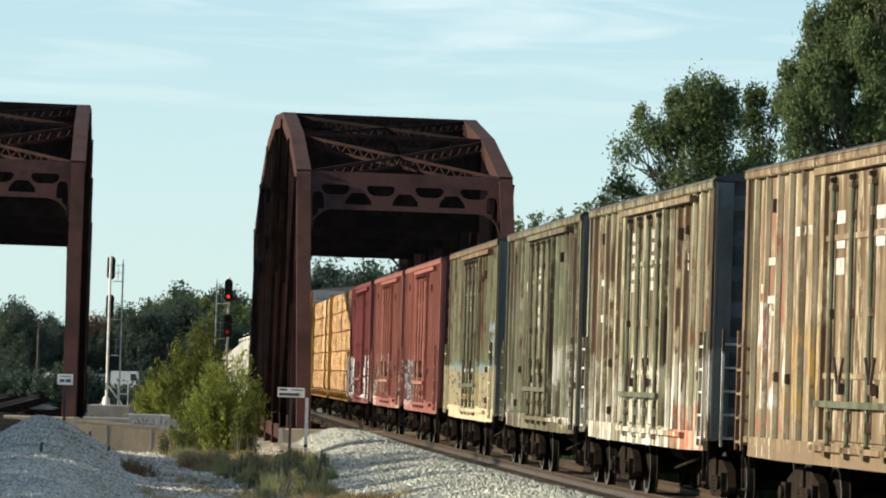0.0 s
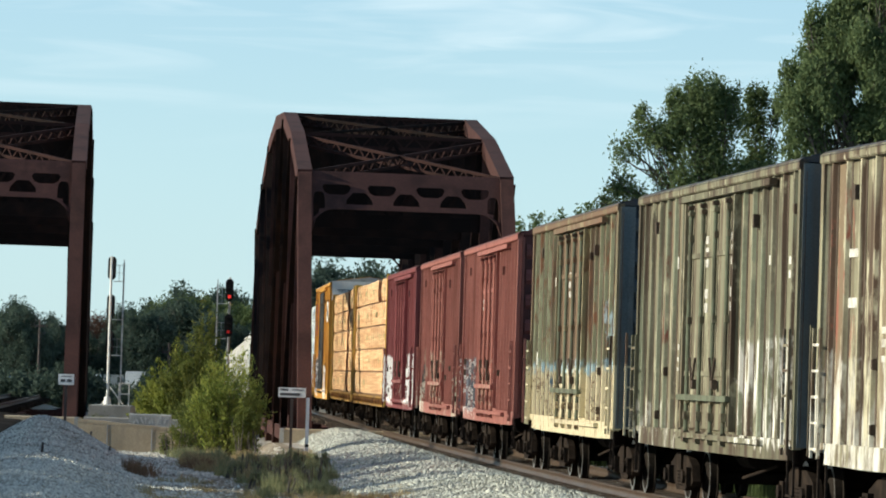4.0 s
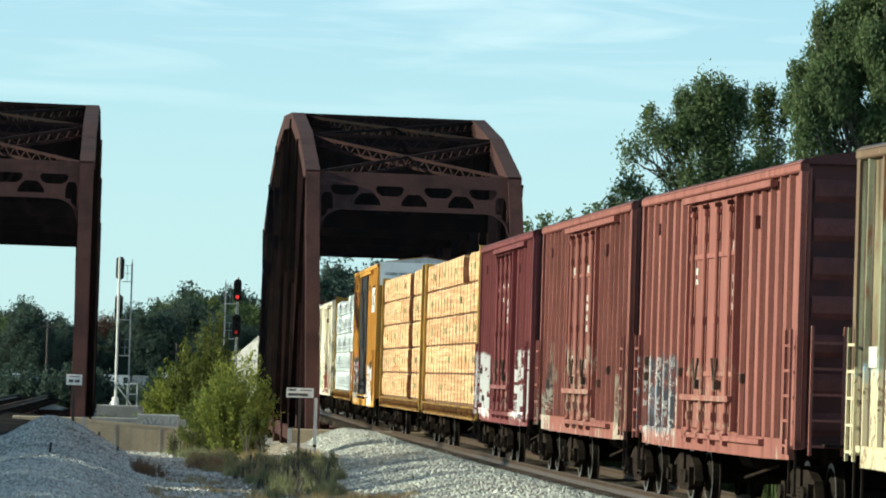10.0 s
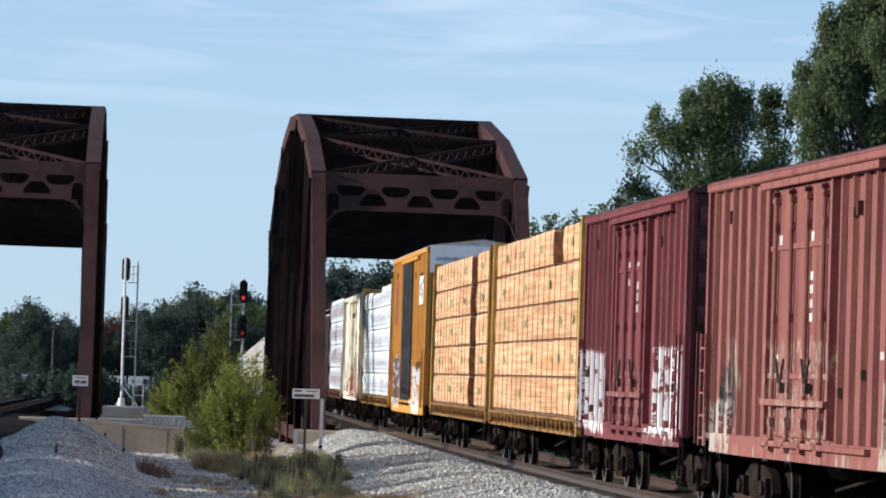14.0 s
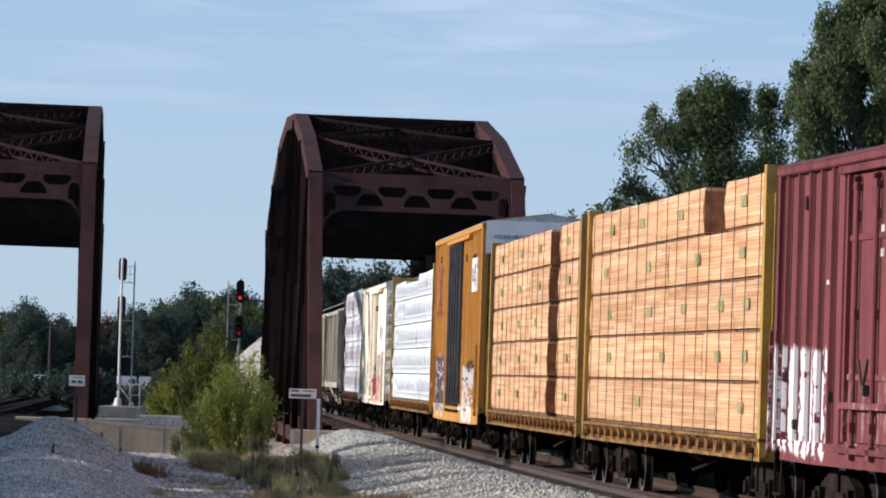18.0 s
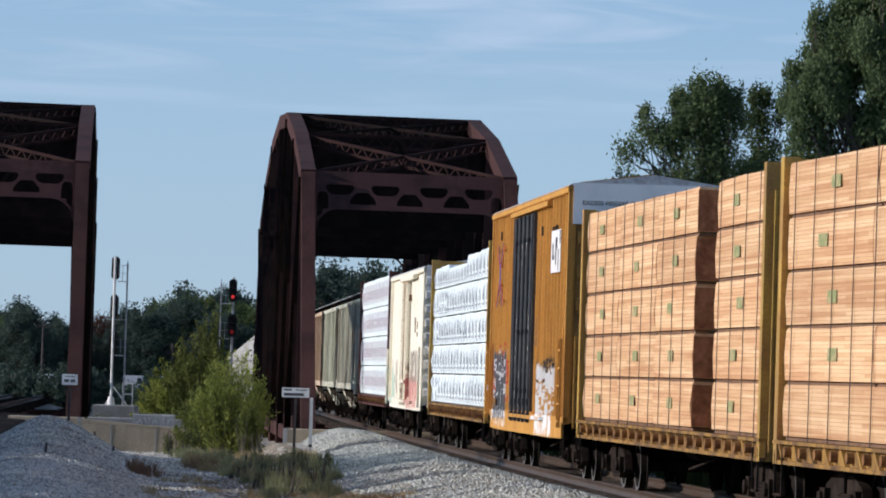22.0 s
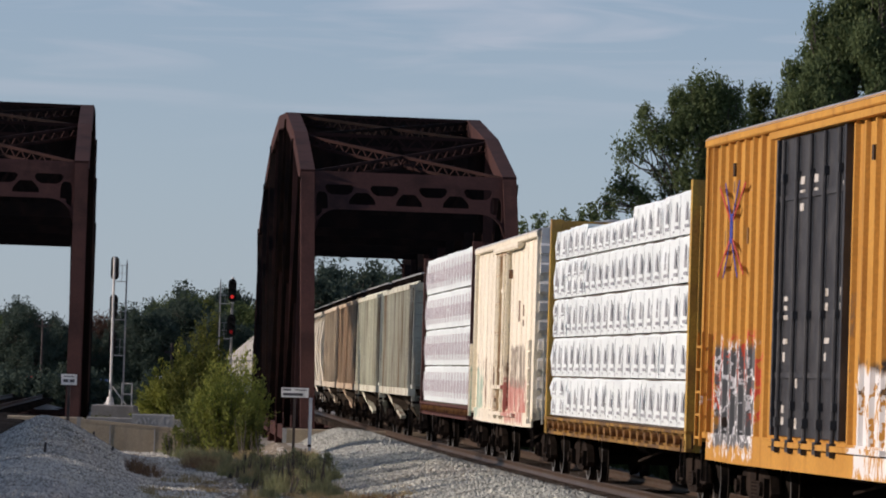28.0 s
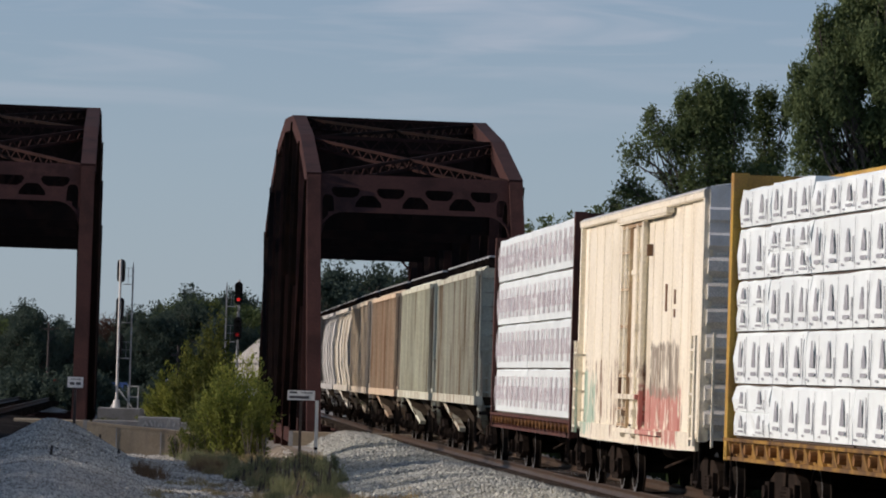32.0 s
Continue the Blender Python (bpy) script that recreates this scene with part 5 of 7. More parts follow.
boxcar(-44.0, -30.4, "dark maroon boxcar with large white graffiti letters", P_C, RED_END, rib_paint=RED_RIB, marks=[(-0.9, 3.7, 0.16, 0.16), (-0.9, 3.45, 0.16, 0.1), (0.9, 3.7, 0.16, 0.12), (0.9, 3.2, 0.18, 0.55)], gap=0.72, post=0.08, hooks=4, dabs=1)

ROWS_I = [[(-9.8, 5.5), (5.5, 9.75)], [(-9.8, -4.7), (-4.7, 3.95), (3.95, 6.9), (6.9, 9.75)], [(-9.8, -4.1), (-4.1, 0.15), (0.15, 4.4), (4.4, 7.0), (7.0, 9.75)],
          [(-9.8, -4.9), (-4.9, 0.1), (0.1, 6.0), (6.0, 9.75)], [(-9.8, -4.6), (-4.6, -0.9), (-0.9, 3.75), (5.85, 9.75)]]
centrebeam(-64.9, -44.85, "ochre centre-beam flatcar stacked with fresh sawn lumber", M_YELLOW, ROWS_I, M_LUMBER, seed=3)
ROWS_H = [[(-9.8, -5.4), (-5.4, -0.9), (-0.9, 3.3), (5.3, 9.75)]] * 4 + [[(-9.8, -5.3), (-5.3, -0.75), (-0.75, 3.4), (5.4, 9.75)]]
centrebeam(-86.4, -66.1, "ochre centre-beam flatcar with lumber packs and an open slot", M_YELLOW, ROWS_H, M_LUMBER, seed=9)

P_E = car_paint("ochre_hicube_paint", (0.53, 0.275, 0.060), (0.47, 0.235, 0.05), (0.36, 0.165, 0.04), (0.52, 0.75),
                regions=[((0.06, 0.05, 0.045), 2.6, 5.9, 1.7, 2.15, 0.6, ("lines", 1.6, 0.09)), ((0.74, 0.73, 0.71), 2.4, 5.8, 0.75, 2.0, 0.74, ("gaps", 1.3, 0.03)), ((0.13, 0.135, 0.14), -7.3, -4.3, 0.95, 2.35, 0.70), ((0.72, 0.73, 0.74), -7.7, -4.2, 0.80, 2.45, 0.62, ("lines", 1.7, 0.03)), ((0.55, 0.10, 0.06), -8.0, -3.9, 1.3, 2.5, 0.52, ("lines", 1.1, 0.03)), ((0.20, 0.15, 0.10), 1.7, 2.4, 2.0, 3.0, 0.4)])
BLACK_DOOR = material("black_door_paint", (0.035, 0.036, 0.040), 0.55, second=(0.06, 0.06, 0.062), scale=2)
e_car, e_h = boxcar(-105.5, -88.8, "ochre excess-height boxcar with black plug doors and graffiti", P_E, material("ochre_end", (0.40, 0.21, 0.05), 0.8, second=(0.26, 0.13, 0.04), scale=1.5), top=5.33,
                    door=(-2.8, 1.75), door_paint=BLACK_DOOR, hooks=4, dabs=0, handles=False, post_shade=False, gap=0.62, post=0.09, bars_n=5, end_top=material("bright_white_panel", (0.88, 0.88, 0.87), 0.5, second=(0.80, 0.80, 0.79), scale=2, grain=0.06), rail=False, sill=0.74, name="high_cube_boxcar",
                    marks=[(-1.5, 4.45, 0.22, 0.10), (-1.5, 4.28, 0.24, 0.10), (-1.5, 4.11, 0.2, 0.10), (-0.5, 4.45, 0.2, 0.10), (-0.5, 4.28, 0.2, 0.1), (1.2, 4.33, 0.2, 0.05), (-2.4, 2.95, 0.2, 0.06), (-2.4, 2.83, 0.2, 0.06), (-2.4, 2.71, 0.22, 0.06), (0.3, 3.0, 0.14, 0.1), (0.3, 2.82, 0.14, 0.1),
                           (1.2, 3.0, 0.18, 0.1), (1.2, 2.82, 0.18, 0.1), (-2.4, 2.4, 0.24, 0.07), (-2.4, 2.2, 0.12, 0.12), (0.3, 2.4, 0.24, 0.07), (0.3, 2.2, 0.1, 0.1), (-1.5, 1.9, 0.1, 0.2), (-2.4, 1.45, 0.14, 0.3), (-1.5, 1.35, 0.12, 0.14)])
M_EWHITE = material("emblem_white", (0.80, 0.79, 0.76), 0.6, second=(0.66, 0.64, 0.60), scale=4)
# the white emblem with its black strokes, and the crossed coloured emblem
part("emblem_border", Geo().box(5.15, 6.95, -1.538, -1.530, 3.78, 4.56), M_EWHITE, e_car, "white emblem block")
for x0, x1, za, zb in ((5.45, 5.62, 4.02, 4.32), (5.62, 5.80, 4.02, 4.10), (6.02, 6.16, 3.92, 4.42), (6.16, 6.34, 4.20, 4.42), (6.52, 6.62, 3.80, 4.20), (6.80, 6.90, 4.30, 4.54)):
    part("emblem_stroke", Geo().box(x0, x1, -1.544, -1.534, za, zb), BLACK_DOOR, e_car)
M_EBLUE, M_ERED = material("emblem_blue", (0.05, 0.06, 0.30), 0.6), material("emblem_red", (0.50, 0.07, 0.04), 0.6)
EZ = 3.95
part("emblem_core", Geo().box(-6.31, -6.09, -1.538, -1.528, EZ - 0.18, EZ + 0.22), M_EBLUE, e_car)
for sx in (-1, 1):
    for sz in (-1, 1):
        part("emblem_ray", Geo().beam((-6.2, -1.534, EZ + sz * 0.08), (-6.2 + sx * 1.0, -1.534, EZ + sz * 0.62), 0.05, 0.006, (0, 1, 0)), M_ERED, e_car)
        part("emblem_ray", Geo().beam((-6.2, -1.536, EZ + sz * 0.1), (-6.2 + sx * 0.55, -1.536, EZ + sz * 0.66), 0.045, 0.006, (0, 1, 0)), M_EBLUE, e_car)
M_FADED = material("faded_lettering", (0.24, 0.13, 0.05), 0.7)
bars(e_car, [(5.9, 3.2, 1.2, 0.12), (6.0, 2.75, 0.3, 0.12), (6.0, 2.3, 0.3, 0.14), (-7.0, 3.85, 0.07, 0.22), (-5.3, 3.85, 0.07, 0.22), (-6.7, 2.75, 0.08, 0.22), (-6.1, 2.75, 0.08, 0.22), (-6.4, 4.55, 0.12, 0.16)], -1.468, M_FADED)


def lettering(text, size, m, mat, parent, name="lettering"):
    c = bpy.data.curves.new(name, "FONT")
    c.body, c.size, c.extrude, c.align_x, c.align_y = text, size, 0.004, "CENTER", "CENTER"
    ob = new("tmp", c)
    me = bpy.data.meshes.new_from_object(ob.evaluated_get(bpy.context.evaluated_depsgraph_get()))
    bpy.data.objects.remove(ob)
    me.materials.append(mat)
    return part(name, me, None, parent, at=m)


M_INK = material("dark_grey_lettering", (0.08, 0.08, 0.085), 0.7)
lettering("EXCESS HEIGHT CAR", 0.115, pose(e_h + 0.022, -0.76, 4.99, 90, 0, 90), M_INK, e_car)

W = M_WRAP
ROWS_K1 = [[(-9.5, -6.9, W, -0.33), (-9.5, -6.9, W, 0, 0.33), (-6.9, -1.6, W), (-1.6, 3.8, W), (3.8, 9.4, W)], [(-9.5, -4.6, W), (-4.6, 0.6, W), (0.6, 5.9, W), (5.9, 9.4, W)],
           [(-9.5, -7.2, W, -0.3), (-9.5, -7.2, W, 0, 0.33), (-7.2, -4.4, W), (-4.4, 2.1, W), (2.1, 9.4, W)], [(-9.5, -7.3, W), (-7.3, -4.4, W, -0.3), (-7.3, -4.4, W, 0, 0.33), (-4.4, 2.1, W), (2.1, 6.0, W), (6.0, 9.4, W)],
           [(-9.4, -7.2, W, -0.17), (-7.2, -4.4, W, -0.15), (-4.4, 2.1, W, -0.24), (2.1, 6.0, W, -0.07), (6.0, 9.4, W, -0.04)]]
WHITE_TWO = [[(-8.6, -1.0, W), (-1.0, 8.2, W)]] * 4
centrebeam(-126.5, -106.9, "ochre centre-beam flatcar stacked with white-wrapped lumber packs", M_YELLOW, ROWS_K1, M_WRAP, seed=21)
P_W = car_paint("cream_reefer_paint", (0.84, 0.79, 0.65), (0.78, 0.72, 0.57), (0.62, 0.53, 0.38), (0.55, 0.8),
                regions=[((0.24, 0.15, 0.10), -7.2, 5.5, 0.9, 2.2, 0.42), ((0.52, 0.24, 0.20), 1.0, 5.2, 0.9, 1.75, 0.56), ((0.40, 0.52, 0.42), -7.4, -5.6, 0.9, 2.0, 0.5), ((0.30, 0.26, 0.21), 1.5, 4.9, 1.6, 2.45, 0.55)])
w_car, w_h = boxcar(-144.6, -129.0, "cream insulated boxcar with rust spots and faded graffiti", P_W, material("pale_grey_end", (0.80, 0.78, 0.72), 0.6, second=(0.64, 0.62, 0.56), scale=1.5), top=4.69, door=(-1.7, 1.0), gap=1.1, post=0.05, deep=0.0, ends=9, bars_n=2,
       end_top=M_WHITE, name="insulated_boxcar", hooks=0, dabs=0, handles=False, post_shade=False, marks=[], group="boxcars of the freight train")
M_DOOR_RUST = material("rust_bleeding_door_edge", (0.56, 0.45, 0.29), 0.85, second=(0.33, 0.21, 0.12), scale=3, mix=(0.4, 0.6), stretch=(1, 1, 0.4))
for x in (-1.72, -0.62, 1.02):
    part("door_stile", Geo().box(x - 0.03, x + 0.03, -1.56, -1.50, 1.05, 4.42), M_DOOR_RUST if x < 0.5 else P_W, w_car, "rust-stained door stile")
for z in (1.16, 1.42, 1.95, 2.75, 3.35, 3.95, 4.36):
    part("door_bar", Geo().box(-1.72, -0.62 if z < 4.3 else 1.05, -1.56, -1.50, z - 0.022, z + 0.022), M_DOOR_RUST, w_car, "rust-stained cross bar")
for x, z, w, hh in ((3.3, 2.95, 0.16, 0.42), (4.3, 3.05, 0.14, 0.22), (4.3, 2.85, 0.14, 0.12)):
    part("stencil_mark", Geo().box(x - w / 2, x + w / 2, -1.475, -1.455, z, z + hh), M_DUNNAGE, w_car)
part("door_hood", Geo().box(-1.9, 4.2, -1.62, -1.50, 4.44, 4.52), P_W, w_car)
centrebeam(-163.8, -146.0, "dark brown centre-beam flatcar with white-wrapped lumber packs", M_OXIDE, WHITE_TWO, M_WRAP, seed=40, top=4.86)

hopper(-183.0, -168.2, "cream ribbed covered hopper car with rust-brown streaks", car_paint("hopper_cream", (0.62, 0.63, 0.52), (0.53, 0.53, 0.43), (0.30, 0.23, 0.16), (0.49, 0.66), vary=0.14), ribs=20)
hopper(-199.2, -184.8, "pale sage ribbed covered hopper car", car_paint("hopper_sage", (0.68, 0.69, 0.56), (0.60, 0.60, 0.47), (0.33, 0.27, 0.18), (0.50, 0.70), vary=0.14), ribs=20)
hopper(-216.0, -200.8, "buff covered hopper car with heavy rust streaks", car_paint("hopper_rusty", (0.60, 0.49, 0.35), (0.54, 0.41, 0.29), (0.40, 0.25, 0.155), (0.50, 0.70), vary=0.14), ribs=14)
hopper(-232.5, -217.6, "beige covered hopper car with light dirt", car_paint("hopper_beige", (0.64, 0.57, 0.45), (0.56, 0.49, 0.38), (0.33, 0.24, 0.16), (0.50, 0.72), vary=0.14), ribs=14)
hopper(-249.0, -234.0, "white round-sided covered hopper car", car_paint("hopper_white", (0.72, 0.69, 0.60), (0.64, 0.60, 0.50), (0.42, 0.33, 0.25), (0.54, 0.78)), rounded=True)
hopper(-265.5, -250.5, "pale grey round-sided covered hopper car", car_paint("hopper_pale", (0.62, 0.62, 0.60), (0.52, 0.52, 0.50), (0.35, 0.32, 0.28), (0.56, 0.8)), rounded=True)
hopper(-282.0, -267.0, "grey ribbed covered hopper car far back in the train", car_paint("hopper_grey", (0.42, 0.40, 0.36), (0.35, 0.33, 0.29), (0.2, 0.17, 0.14), (0.5, 0.7)), ribs=18)


# ---- plants ----
M_BARK = material("grey_brown_bark", (0.12, 0.10, 0.085), 0.95, second=(0.07, 0.06, 0.05), scale=3, stretch=(4, 4, 0.8), bump=0.6)
L_TREE = leaf_material("cottonwood_leaves", (0.078, 0.118, 0.055), (0.160, 0.205, 0.086))
L_DARK = leaf_material("dark_tree_leaves", (0.048, 0.075, 0.030), (0.11, 0.145, 0.055))
# Leans to blue: the haze of distance is put into the leaf colour.
L_FAR = leaf_material("hazed_far_wood_leaves", (0.038, 0.062, 0.050), (0.074, 0.102, 0.076))
L_AUTUMN = leaf_material("reddish_far_leaves", (0.07, 0.045, 0.035), (0.11, 0.06, 0.04))
L_BUSH = leaf_material("yellow_green_shrub_leaves", (0.105, 0.150, 0.034), (0.31, 0.325, 0.072))
L_BUSH_DARK = leaf_material("olive_shrub_leaves", (0.075, 0.105, 0.028), (0.19, 0.20, 0.05))
L_WEED = leaf_material("grey_green_weeds", (0.15, 0.17, 0.085), (0.34, 0.335, 0.18))
L_DRY = leaf_material("dry_grass", (0.27, 0.21, 0.11), (0.45, 0.36, 0.19))
L_RED = leaf_material("russet_dry_weeds", (0.14, 0.085, 0.05), (0.24, 0.15, 0.09))


def quad_mesh(name, centre, u, v, mat, bend=0.0):
    """One mesh of many small leaf blades: arrays of centres and half axes."""
    n = len(centre)
    p = np.empty((n, 4, 3))
    p[:, 0], p[:, 1], p[:, 2], p[:, 3] = centre - u, centre - v * 0.9, centre + u, centre + v * 0.9
    me = bpy.data.meshes.new(name)
    me.vertices.add(n * 4)
    me.vertices.foreach_set("co", p.reshape(-1))
    me.loops.add(n * 4)
    me.loops.foreach_set("vertex_index", np.arange(n * 4, dtype=np.int32))
    me.polygons.add(n)
    me.polygons.foreach_set("loop_start", np.arange(0, n * 4, 4, dtype=np.int32))
    me.update(calc_edges=True)
    me.validate()
    me.materials.append(mat)
    return me


def crown_mesh(name, clumps, size, mat, seed, droop=0.3, slim=0.45):
    """Leaves gathered in clumps (x, y, z, rx, ry, rz, count), each clump broken into twigs so that the outline stays ragged."""
    r = np.random.RandomState(seed)
    cs, us, vs = [], [], []
    for x, y, z, rx, ry, rz, count in clumps:
        twigs = max(4, count // 42)
        d = r.normal(size=(twigs, 3))
        d /= np.linalg.norm(d, axis=1)[:, None]
        d *= r.uniform(0.25, 1.0, size=(twigs, 1)) ** 0.6
        tw = d * (rx, ry, rz)
        pick = r.randint(0, twigs, count)
        spread = 0.14 * (rx + ry + rz) / 3 + size * 0.8
        c = tw[pick] + r.normal(size=(count, 3)) * spread * (0.9, 0.9, 1.5)
        cs.append(c + (x, y, z))
        u = r.normal(size=(count, 3))
        u[:, 2] -= droop * 2
        u /= np.linalg.norm(u, axis=1)[:, None]
        w = np.cross(u, r.normal(size=(count, 3)))
        w /= np.linalg.norm(w, axis=1)[:, None] + 1e-9
        k = size * r.uniform(0.6, 1.3, size=(count, 1))
        us.append(u * k)
        vs.append(w * k * slim)
    return quad_mesh(name, np.concatenate(cs), np.concatenate(us), np.concatenate(vs), mat)


def limb(g, p, q, r0, r1, r, kinks=4, wob=0.12):
    p, q = Vector(p), Vector(q)
    last, lr = p, r0
    L = (q - p).length
    for i in range(1, kinks + 1):
        f = i / kinks
        t = p.lerp(q, f) + Vector((r.uniform(-1, 1), r.uniform(-1, 1), r.uniform(-0.5, 0.5))) * wob * L / kinks * (1 if i < kinks else 0)
        nr = r0 + (r1 - r0) * f
        g.rod(last, t, lr, 7, nr)
        last, lr = t, nr


def tree(x, y, base, trunk_top, clumps, size, mat, label, seed, r0=0.35, group="", droop=0.3, name="tree", category="tree"):
    """A trunk with a limb to each clump of the crown; clumps are (dx, dy, z, rx, ry, rz, count) from the trunk's foot."""
    t = thing(name, pose(x, y, base), label, category, group)
    r = random.Random(seed)
    g = Geo()
    limb(g, (0, 0, -0.4), trunk_top, r0, r0 * 0.45, r, 5, 0.15)
    part("trunk", g, M_BARK, t)
    g = Geo()
    top = Vector(trunk_top)
    for c in clumps:
        f = r.uniform(0.35, 0.95)
        a = Vector((0, 0, 0)).lerp(top, f)
        if c[2] < a.z:
            a.z = max(0.3, c[2] * 0.6)
        end = Vector((c[0], c[1], c[2] + c[5] * 0.3))
        limb(g, a, end, r0 * 0.22, 0.02, r, 4, 0.25)
        for k in range(5):
            m = a.lerp(end, r.uniform(0.4, 0.95))
            e = Vector(c[:3]) + Vector((r.uniform(-1, 1) * c[3], r.uniform(-1, 1) * c[4], r.uniform(-0.7, 1) * c[5]))
            limb(g, m, e, r0 * 0.10, 0.012, r, 3, 0.25)
    part("bough", g, M_BARK, t)
    part("crown", crown_mesh("crown", clumps, size, mat, seed, droop), None, t)
    return t


def spread_clumps(seed, n, rx, ry, z0, z1, r, count, taper=0.5):
    q = random.Random(seed)
    out = []
    for i in range(n):
        f = q.random()
        z = z0 + (z1 - z0) * f
        k = math.sqrt(max(0.05, 1 - (2 * f - 0.8) ** 2 * taper))
        a = q.uniform(0, math.tau)
        d = math.sqrt(q.random()) * k
        rr = r * q.uniform(0.6, 1.25)
        out.append((rx * d * math.cos(a), ry * d * math.sin(a), z, rr, rr, rr * q.uniform(0.7, 1.1), int(count * q.uniform(0.6, 1.3))))
    return out


# tall trees behind the train (metres at 190 m off)
def at_190(px, py, d=190.0):
    """Metres right of the line of sight and above the rails at distance d for angles given in 1/8500 rad from the picture's middle."""
    return ((px - 784 + (py - 441) * 0.03) / 8500 * d, 1.83 + (676 + (px - 1200) * 0.03 - py) / 8500 * d)


def wood_behind():
    def clump(px, py, rpx, rpy, count, x0, d=190.0, dy=0.0):
        count = int(count * (1.35 if x0 < 14 else 1.7) * (0.75 if px < 1190 and x0 < 14 else 1))
        x, z = at_190(px, py, d)
        return (x - x0, dy, z + 0.38, rpx / 8500 * d, rpx / 8500 * d * 0.9, rpy / 8500 * d, count)
    b = [clump(1290, 300, 46, 40, 1500, 10.6), clump(1355, 320, 40, 36, 1200, 10.6), clump(1215, 315, 44, 34, 1000, 10.6), clump(1120, 340, 34, 26, 700, 10.6), clump(1255, 165, 42, 38, 3200, 10.6), clump(1285, 205, 40, 45, 2600, 10.6), clump(1230, 205, 42, 40, 2600, 10.6), clump(1205, 165, 16, 18, 500, 10.6), clump(1195, 235, 34, 30, 1500, 10.6),
         clump(1250, 262, 55, 30, 2000, 10.6), clump(1300, 170, 22, 24, 800, 10.6), clump(1160, 225, 32, 26, 1100, 10.6), clump(1148, 192, 12, 16, 260, 10.6), clump(1122, 258, 26, 24, 700, 10.6),
         clump(1105, 315, 28, 26, 700, 10.6), clump(1150, 345, 36, 24, 800, 10.6), clump(1240, 330, 60, 34, 1800, 10.6), clump(1310, 320, 50, 40, 1800, 10.6), clump(1180, 300, 20, 24, 260, 10.6), clump(1080, 352, 16, 16, 300, 10.6)]
    tree(10.6, 190, -0.6, (0.3, 0, 10.5), b, 0.085, L_TREE, "tall green cottonwood tree with an open ragged crown", 11, 0.36, "trees behind the train")
    c = [clump(1352, 165, 20, 26, 900, 13.4, 194, 0), clump(1345, 215, 26, 34, 1200, 13.4, 194, 0), clump(1362, 265, 30, 36, 1200, 13.4, 194), clump(1335, 300, 28, 34, 900, 13.4, 194), clump(1380, 190, 16, 24, 400, 13.4, 194)]
    tree(13.4, 194, -0.6, (-0.3, 0, 11), c, 0.085, L_DARK, "slender dark green tree between two larger ones", 12, 0.2, "trees behind the train")
    a = []
    q = random.Random(5)
    for i in range(52):
        py = q.uniform(-60, 360)
        edge = 1475 - (30 if py > 40 else 0) - max(0, min(75, (py - 60) * 0.9))
        px = q.uniform(edge + 24, 1640)
        a.append(clump(px, py, q.uniform(28, 46), q.uniform(30, 52), int(q.uniform(1100, 1900)), 17.4, 186, q.uniform(-2, 2)))
    for i in range(16):
        a.append(clump(q.uniform(1400, 1620), q.uniform(270, 350), 34, 34, 1100, 17.4, 186, q.uniform(-1, 2)))
    a += [clump(1412, 125, 18, 20, 500, 17.4, 186), clump(1402, 165, 20, 24, 600, 17.4, 186), clump(1450, 30, 14, 30, 500, 17.4, 186)]
    tree(17.4, 186, -0.6, (0.4, 0, 14), a, 0.095, L_TREE, "very tall dense willow-like tree with hanging leafy twigs", 13, 0.5, "trees behind the train", droop=0.8)
    # undergrowth and farther tips over the roofs
    tips = [(935, 392, 13), (962, 378, 14), (985, 384, 12), (1010, 366, 14), (1034, 372, 14), (1060, 356, 16), (1088, 362, 14), (915, 400, 10)]
    for i, (px, py, w) in enumerate(tips):
        d = 265.0
        x, z = at_190(px, py, d)
        cl = [(0, 0, z - 0.9 * k, 0.26 + 0.13 * k, 0.3 + 0.12 * k, 0.55, 150 + 90 * k) for k in range(9)]
        tree(x, d, -0.6, (0, 0, z - 0.5), cl, 0.15, L_TREE, "narrow young poplar standing beyond the train", 60 + i, 0.10, "young poplars beyond the train")
    for i in range(12):
        x = 4 + i * 2.3
        tree(x, 205 + (i % 3) * 5, -0.6, (0, 0, 3.5), spread_clumps(80 + i, 12, 2.0, 1.6, 1.0, 7.2, 1.1, 420), 0.2, L_DARK, "dark leafy undergrowth shrub below tall trees", 80 + i, 0.12, "undergrowth beyond the train", name="shrub", category="shrub")


wood_behind()


